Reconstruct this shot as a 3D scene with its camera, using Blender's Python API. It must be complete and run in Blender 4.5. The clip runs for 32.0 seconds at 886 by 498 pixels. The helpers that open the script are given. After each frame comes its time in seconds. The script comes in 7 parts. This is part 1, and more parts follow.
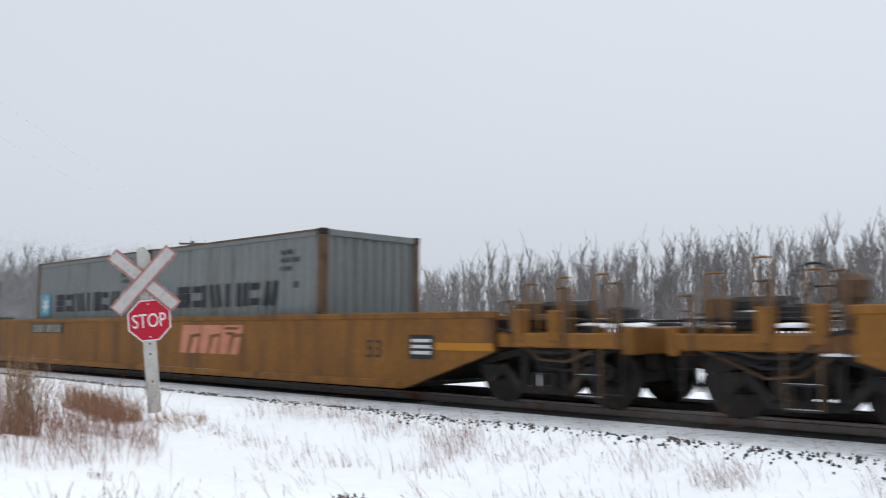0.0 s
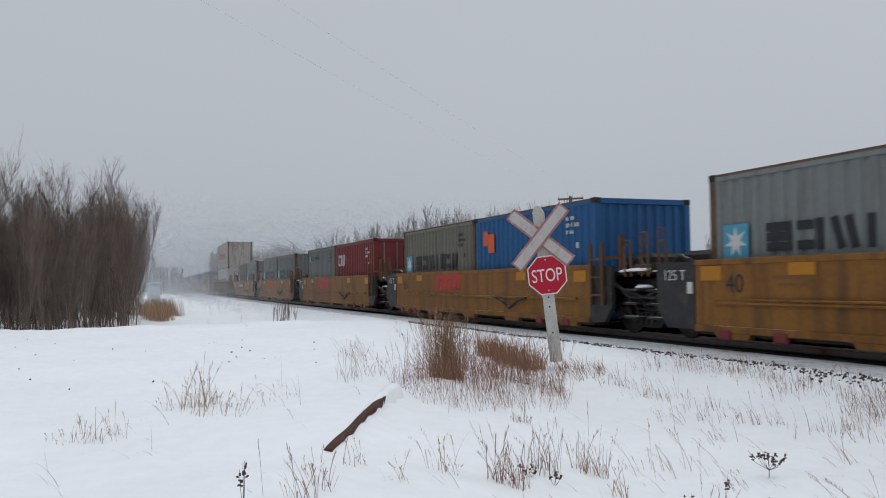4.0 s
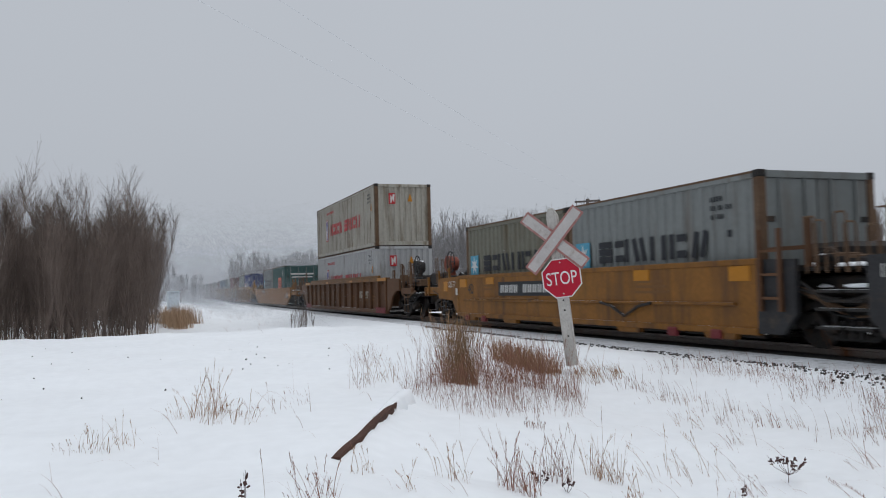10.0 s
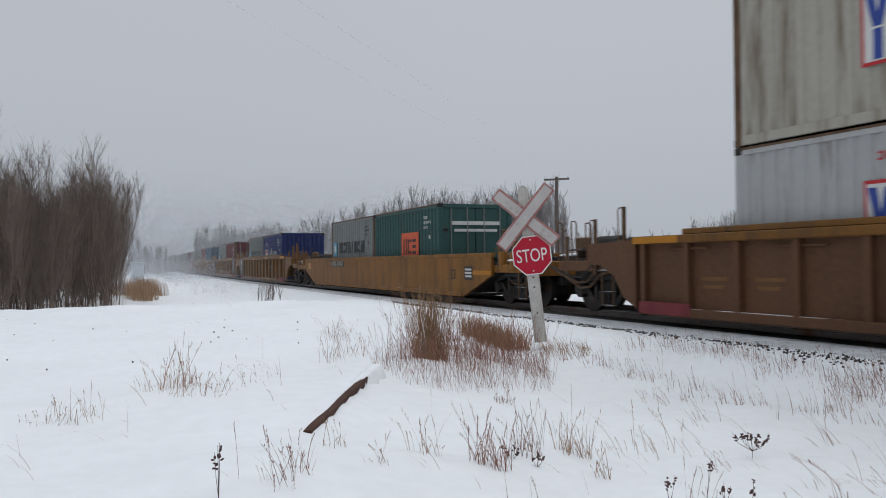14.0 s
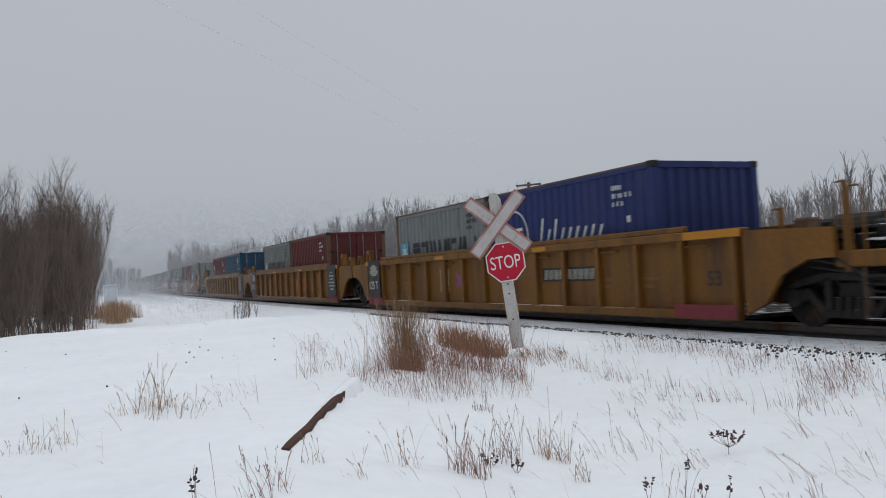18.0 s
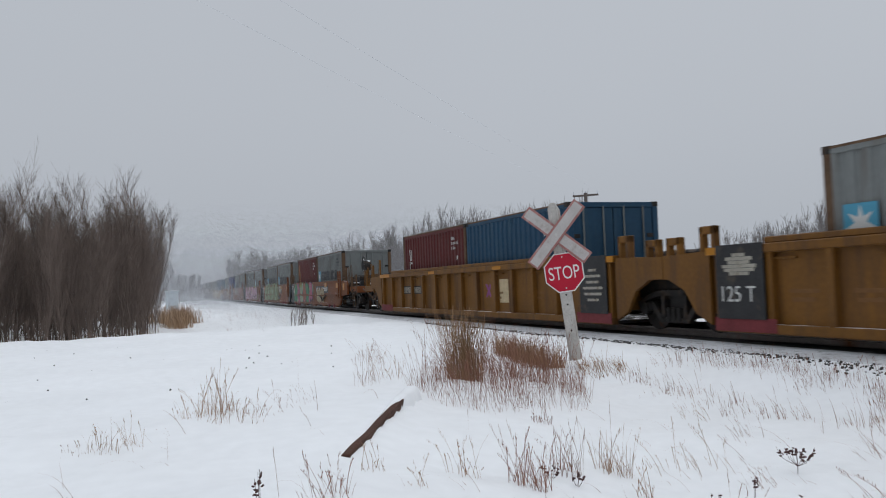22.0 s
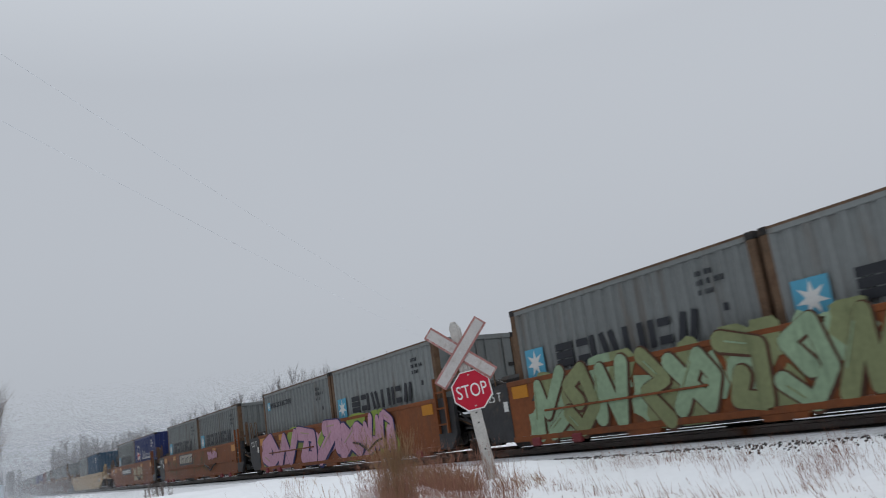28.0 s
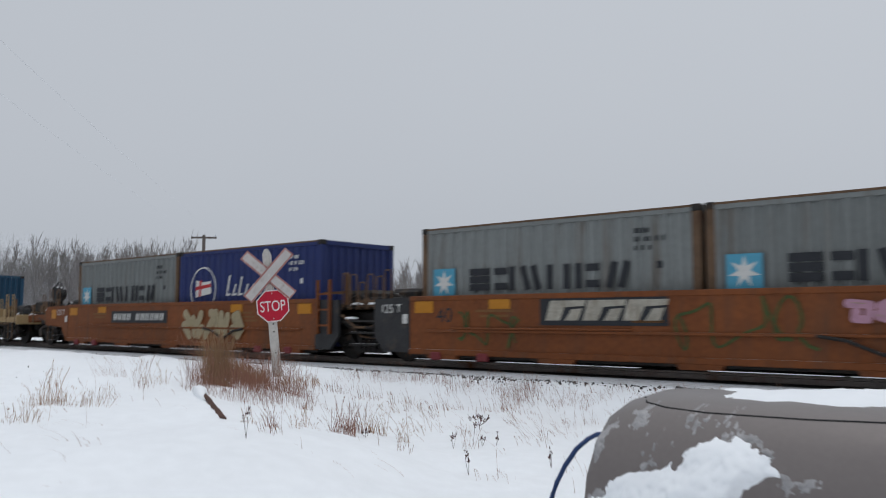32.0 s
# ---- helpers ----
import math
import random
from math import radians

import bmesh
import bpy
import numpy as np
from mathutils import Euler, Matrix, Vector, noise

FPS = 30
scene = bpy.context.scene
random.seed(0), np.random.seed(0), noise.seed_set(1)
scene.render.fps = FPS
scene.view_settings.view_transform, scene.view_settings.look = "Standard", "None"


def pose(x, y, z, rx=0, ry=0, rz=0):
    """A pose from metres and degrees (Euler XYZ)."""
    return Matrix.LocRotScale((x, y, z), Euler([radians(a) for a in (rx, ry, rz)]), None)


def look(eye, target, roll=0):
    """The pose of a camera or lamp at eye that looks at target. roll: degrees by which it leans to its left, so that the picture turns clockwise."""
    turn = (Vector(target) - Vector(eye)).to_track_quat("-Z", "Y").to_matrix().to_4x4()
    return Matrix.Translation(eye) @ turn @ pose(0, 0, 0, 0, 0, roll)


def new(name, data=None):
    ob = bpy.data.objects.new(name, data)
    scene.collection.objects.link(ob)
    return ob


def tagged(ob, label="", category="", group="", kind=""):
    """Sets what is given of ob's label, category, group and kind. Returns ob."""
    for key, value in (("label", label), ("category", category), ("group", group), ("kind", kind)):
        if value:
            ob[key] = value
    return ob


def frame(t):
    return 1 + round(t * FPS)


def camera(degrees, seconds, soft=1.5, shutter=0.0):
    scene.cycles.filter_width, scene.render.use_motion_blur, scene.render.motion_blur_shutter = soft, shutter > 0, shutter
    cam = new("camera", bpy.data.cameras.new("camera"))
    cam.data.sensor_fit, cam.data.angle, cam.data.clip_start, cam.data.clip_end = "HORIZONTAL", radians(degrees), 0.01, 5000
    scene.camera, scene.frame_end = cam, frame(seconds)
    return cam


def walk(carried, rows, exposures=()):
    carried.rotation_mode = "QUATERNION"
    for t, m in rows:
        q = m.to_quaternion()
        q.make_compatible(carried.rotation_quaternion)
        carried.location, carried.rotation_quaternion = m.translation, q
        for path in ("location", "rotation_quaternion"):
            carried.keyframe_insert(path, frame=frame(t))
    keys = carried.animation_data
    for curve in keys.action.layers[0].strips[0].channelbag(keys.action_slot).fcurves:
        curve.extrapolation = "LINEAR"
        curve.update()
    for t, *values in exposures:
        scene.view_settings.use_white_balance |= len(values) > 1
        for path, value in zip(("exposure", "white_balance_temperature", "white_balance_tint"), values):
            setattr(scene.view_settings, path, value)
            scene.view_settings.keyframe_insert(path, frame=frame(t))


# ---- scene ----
from mathutils.bvhtree import BVHTree

cam = camera(55.92, 32.0, soft=1.0, shutter=0.3)
PATH = [
    (0.0, 11.436, -9.257, 1.163, 95.50, -0.10, 42.85),
    (0.5, 11.471, -9.365, 1.271, 95.04, 1.11, 50.27),
    (1.0, 11.473, -9.433, 1.246, 94.17, 2.26, 57.12),
    (1.5, 11.330, -9.429, 1.218, 93.07, 1.52, 62.27),
    (2.0, 11.326, -9.458, 1.217, 92.78, 1.25, 66.09),
    (2.5, 11.354, -9.480, 1.211, 92.47, 0.86, 67.69),
    (3.0, 11.315, -9.490, 1.199, 92.18, 0.39, 67.06),
    (3.5, 11.335, -9.486, 1.195, 91.98, 0.32, 68.37),
    (5.5, 11.256, -9.494, 1.202, 92.96, 2.64, 66.10),
    (6.0, 11.256, -9.468, 1.195, 91.99, 2.25, 65.24),
    (6.5, 11.265, -9.450, 1.189, 91.16, 2.03, 64.82),
    (7.0, 11.243, -9.425, 1.187, 90.07, 2.80, 64.98),
    (7.5, 11.246, -9.441, 1.192, 90.05, 1.64, 66.41),
    (8.0, 11.247, -9.457, 1.194, 90.67, 1.49, 68.90),
    (8.5, 11.238, -9.459, 1.193, 91.10, 1.10, 68.43),
    (9.0, 11.267, -9.493, 1.186, 92.11, 1.38, 66.97),
    (9.5, 11.246, -9.458, 1.191, 90.93, 1.29, 67.70),
    (10.0, 11.260, -9.377, 1.191, 92.62, 1.42, 69.44),
    (10.5, 11.273, -9.301, 1.185, 92.60, 0.15, 69.85),
    (11.0, 11.259, -9.279, 1.190, 91.07, 1.40, 69.63),
    (11.5, 11.246, -9.359, 1.195, 90.26, 1.39, 69.12),
    (12.0, 11.236, -9.395, 1.196, 90.10, 1.69, 68.90),
    (12.5, 11.230, -9.398, 1.199, 90.31, 1.69, 68.21),
    (13.0, 11.229, -9.397, 1.188, 90.57, 1.46, 67.89),
    (13.5, 11.253, -9.425, 1.196, 90.75, 0.93, 67.47),
    (14.0, 11.238, -9.422, 1.190, 90.92, 0.57, 67.20),
    (14.5, 11.245, -9.415, 1.187, 91.01, 1.07, 67.17),
    (16.5, 11.224, -9.360, 1.202, 89.19, 2.03, 65.69),
    (17.0, 11.238, -9.394, 1.208, 90.48, 1.88, 66.69),
    (17.5, 11.262, -9.394, 1.198, 91.06, 2.76, 65.99),
    (18.0, 11.268, -9.398, 1.198, 91.50, 2.92, 65.58),
    (18.5, 11.253, -9.399, 1.206, 92.32, 2.56, 66.56),
    (19.0, 11.260, -9.398, 1.202, 93.62, 2.21, 66.15),
    (19.5, 11.250, -9.427, 1.193, 93.42, 1.62, 66.18),
    (20.0, 11.223, -9.432, 1.190, 93.23, 2.09, 68.64),
    (20.5, 11.241, -9.432, 1.195, 92.73, 2.35, 71.39),
    (21.0, 11.237, -9.431, 1.201, 92.26, 2.86, 72.24),
    (21.5, 11.247, -9.436, 1.208, 92.30, 2.25, 71.17),
    (22.0, 11.226, -9.436, 1.193, 92.35, 2.19, 69.31),
    (22.5, 11.208, -9.417, 1.185, 93.02, 1.90, 68.48),
    (23.0, 11.250, -9.433, 1.156, 94.60, 1.17, 67.90),
    (23.5, 11.274, -9.434, 1.159, 95.00, 1.17, 68.37),
    (24.0, 11.304, -9.460, 1.170, 94.63, -1.68, 68.13),
    (24.5, 11.209, -9.430, 1.139, 96.04, 1.80, 69.24),
    (26.5, 11.070, -9.591, 0.880, 94.23, 2.20, 66.83),
    (27.0, 11.031, -9.913, 0.872, 97.13, 7.46, 66.50),
    (27.5, 10.934, -10.086, 0.797, 100.81, 8.21, 63.69),
    (28.0, 10.718, -10.277, 0.719, 102.42, 8.00, 59.00),
    (28.5, 10.762, -10.694, 0.742, 102.10, 0.29, 57.36),
    (29.0, 10.792, -11.023, 0.781, 97.47, 0.78, 54.22),
    (29.5, 11.024, -11.503, 0.884, 97.02, 4.03, 47.53),
    (30.0, 11.306, -11.847, 0.904, 94.64, 3.82, 45.08),
    (30.5, 11.728, -12.092, 0.933, 94.46, 5.42, 47.84),
    (31.0, 12.125, -12.567, 1.062, 97.46, 2.74, 40.02),
    (31.5, 12.429, -12.760, 1.068, 96.42, 3.40, 39.82),
    (32.0, 12.812, -13.043, 1.015, 94.90, -0.10, 41.06),
]
EXPOSURES = [(t, stops, 6650, 10) for t, stops in ((0.0, 0.35), (0.6, 0.25), (1.2, 0.0), (2.0, -0.1), (7.0, -0.18), (10.0, -0.13), (13.0, -0.13), (17.0, -0.22), (21.0, -0.18), (24.0, -0.12), (26.5, -0.08), (28.5, -0.15), (32.0, -0.1))]
walk(cam, [(t, pose(x, y, z, rx, ry, rz)) for t, x, y, z, rx, ry, rz in PATH], EXPOSURES)

# ---- world and light: heavy overcast, snow falling ----
world = bpy.data.worlds.new("overcast")
scene.world = world
world.use_nodes = True
wn, wl = world.node_tree.nodes, world.node_tree.links
wn.clear()
w_out = wn.new("ShaderNodeOutputWorld")
w_bg = wn.new("ShaderNodeBackground")
w_sky = wn.new("ShaderNodeTexSky")
w_sky.sky_type = "NISHITA"
w_sky.sun_disc = False
w_sky.sun_elevation = radians(69)
w_sky.sun_rotation = radians(15)
w_sky.dust_density = 6.0
w_hsv = wn.new("ShaderNodeHueSaturation")
w_hsv.inputs["Saturation"].default_value = 0.05
w_hsv.inputs["Value"].default_value = 0.02
w_tc = wn.new("ShaderNodeTexCoord")
w_sep = wn.new("ShaderNodeSeparateXYZ")
w_ramp = wn.new("ShaderNodeValToRGB")
w_ramp.color_ramp.elements[0].position = 0.0
w_ramp.color_ramp.elements[0].color = (0.455, 0.500, 0.565, 1)
w_ramp.color_ramp.elements[1].position = 1.0
w_ramp.color_ramp.elements[1].color = (0.88, 0.95, 1.05, 1)
for pos_, col_ in ((0.12, (0.455, 0.500, 0.568, 1)), (0.42, (0.475, 0.522, 0.592, 1)), (0.62, (0.66, 0.72, 0.80, 1))):
    e_ = w_ramp.color_ramp.elements.new(pos_)
    e_.color = col_
w_noise = wn.new("ShaderNodeTexNoise")
w_noise.inputs["Scale"].default_value = 1.6
w_noise.inputs["Detail"].default_value = 3.0
w_mix = wn.new("ShaderNodeMix")
w_mix.data_type = "RGBA"
w_mix.blend_type = "MULTIPLY"
w_mix.inputs["Factor"].default_value = 0.06
w_add = wn.new("ShaderNodeMix")
w_add.data_type = "RGBA"
w_add.blend_type = "ADD"
w_add.inputs["Factor"].default_value = 1.0
wl.new(w_tc.outputs["Generated"], w_sep.inputs[0])
wl.new(w_sep.outputs["Z"], w_ramp.inputs["Fac"])
wl.new(w_tc.outputs["Generated"], w_noise.inputs["Vector"])
wl.new(w_ramp.outputs["Color"], w_mix.inputs["A"])
wl.new(w_noise.outputs["Fac"], w_mix.inputs["B"])
wl.new(w_sky.outputs["Color"], w_hsv.inputs["Color"])
wl.new(w_mix.outputs["Result"], w_add.inputs["A"])
wl.new(w_hsv.outputs["Color"], w_add.inputs["B"])
wl.new(w_add.outputs["Result"], w_bg.inputs["Color"])
wl.new(w_bg.outputs["Background"], w_out.inputs["Surface"])
sun_data = bpy.data.lights.new("sun", "SUN")
sun_data.energy = 0.4
sun_data.angle = radians(40)
sun_data.color = (1.0, 0.98, 0.95)
sun = new("sun", sun_data)
sun.matrix_world = look((6, 22, 60), (0, 0, 0))


# ---- materials ----
def material(name, color, rough=0.6, metal=0.0, var=0.25, scale=3.0, fine=40.0, bump=0.15, bump_scale=None, dirt=None, dirt_amt=0.0, dirt_scale=1.2,
             streak=False, per_object=0.0, snow=0.0, obj_space=True):
    """Base colour with two scales of variation, optional rust or dirt patches (streaked downwards), bump and settled snow on upward faces."""
    m = bpy.data.materials.new(name)
    m.use_nodes = True
    nt = m.node_tree
    n, l = nt.nodes, nt.links
    b = n["Principled BSDF"]
    tc = n.new("ShaderNodeTexCoord")
    src = tc.outputs["Object"] if obj_space else n.new("ShaderNodeNewGeometry").outputs["Position"]
    big = n.new("ShaderNodeTexNoise")
    big.inputs["Scale"].default_value = scale
    big.inputs["Detail"].default_value = 5
    small = n.new("ShaderNodeTexNoise")
    small.inputs["Scale"].default_value = fine
    small.inputs["Detail"].default_value = 4
    l.new(src, big.inputs["Vector"])
    l.new(src, small.inputs["Vector"])
    add = n.new("ShaderNodeMath")
    add.operation = "ADD"
    l.new(big.outputs["Fac"], add.inputs[0])
    l.new(small.outputs["Fac"], add.inputs[1])
    rng = n.new("ShaderNodeMapRange")
    rng.inputs["From Min"].default_value = 0.65
    rng.inputs["From Max"].default_value = 1.35
    rng.inputs["To Min"].default_value = 1 - var
    rng.inputs["To Max"].default_value = 1 + var * 0.8
    l.new(add.outputs[0], rng.inputs["Value"])
    mul = n.new("ShaderNodeVectorMath")
    mul.operation = "SCALE"
    mul.inputs[0].default_value = color[:3]
    l.new(rng.outputs[0], mul.inputs["Scale"])
    col = mul.outputs[0]
    if per_object:
        oi = n.new("ShaderNodeObjectInfo")
        mr = n.new("ShaderNodeMapRange")
        mr.inputs["To Min"].default_value = 1 - per_object
        mr.inputs["To Max"].default_value = 1 + per_object
        l.new(oi.outputs["Random"], mr.inputs["Value"])
        sc = n.new("ShaderNodeVectorMath")
        sc.operation = "SCALE"
        l.new(col, sc.inputs[0])
        l.new(mr.outputs[0], sc.inputs["Scale"])
        col = sc.outputs[0]
    rough_sock = None
    if dirt:
        mp = n.new("ShaderNodeMapping")
        if streak:
            mp.inputs["Scale"].default_value = (3.0, 3.0, 0.35)
        oi2 = n.new("ShaderNodeObjectInfo")
        off = n.new("ShaderNodeVectorMath")
        off.operation = "SCALE"
        off.inputs[0].default_value = (37.0, 11.0, 5.0)
        l.new(oi2.outputs["Random"], off.inputs["Scale"])
        l.new(off.outputs[0], mp.inputs["Location"])
        l.new(src, mp.inputs["Vector"])
        dn = n.new("ShaderNodeTexNoise")
        dn.inputs["Scale"].default_value = dirt_scale
        dn.inputs["Detail"].default_value = 8
        dn.inputs["Roughness"].default_value = 0.65
        l.new(mp.outputs[0], dn.inputs["Vector"])
        cr = n.new("ShaderNodeValToRGB")
        cr.color_ramp.elements[0].position = 0.62 - 0.25 * dirt_amt
        cr.color_ramp.elements[1].position = 0.78 - 0.15 * dirt_amt
        l.new(dn.outputs["Fac"], cr.inputs["Fac"])
        mx = n.new("ShaderNodeMix")
        mx.data_type = "RGBA"
        l.new(cr.outputs["Color"], mx.inputs["Factor"])
        l.new(col, mx.inputs["A"])
        mx.inputs["B"].default_value = (*dirt, 1)
        col = mx.outputs["Result"]
    if snow:
        ge = n.new("ShaderNodeNewGeometry")
        sp = n.new("ShaderNodeSeparateXYZ")
        l.new(ge.outputs["Normal"], sp.inputs[0])
        sm = n.new("ShaderNodeMath")
        sm.operation = "MULTIPLY"
        l.new(sp.outputs["Z"], sm.inputs[0])
        l.new(big.outputs["Fac"], sm.inputs[1])
        sr = n.new("ShaderNodeMapRange")
        sr.inputs["From Min"].default_value = 0.62 - 0.4 * snow
        sr.inputs["From Max"].default_value = 0.72 - 0.4 * snow
        l.new(sm.outputs[0], sr.inputs["Value"])
        mx2 = n.new("ShaderNodeMix")
        mx2.data_type = "RGBA"
        l.new(sr.outputs[0], mx2.inputs["Factor"])
        l.new(col, mx2.inputs["A"])
        mx2.inputs["B"].default_value = (0.82, 0.84, 0.87, 1)
        col = mx2.outputs["Result"]
    l.new(col, b.inputs["Base Color"])
    b.inputs["Roughness"].default_value = rough
    b.inputs["Specular IOR Level"].default_value = 0.25
    b.inputs["Metallic"].default_value = metal
    if bump:
        bn = n.new("ShaderNodeTexNoise")
        bn.inputs["Scale"].default_value = bump_scale or fine
        bn.inputs["Detail"].default_value = 6
        l.new(src, bn.inputs["Vector"])
        bp = n.new("ShaderNodeBump")
        bp.inputs["Strength"].default_value = bump
        bp.inputs["Distance"].default_value = 0.02
        l.new(bn.outputs["Fac"], bp.inputs["Height"])
        l.new(bp.outputs["Normal"], b.inputs["Normal"])
    return m


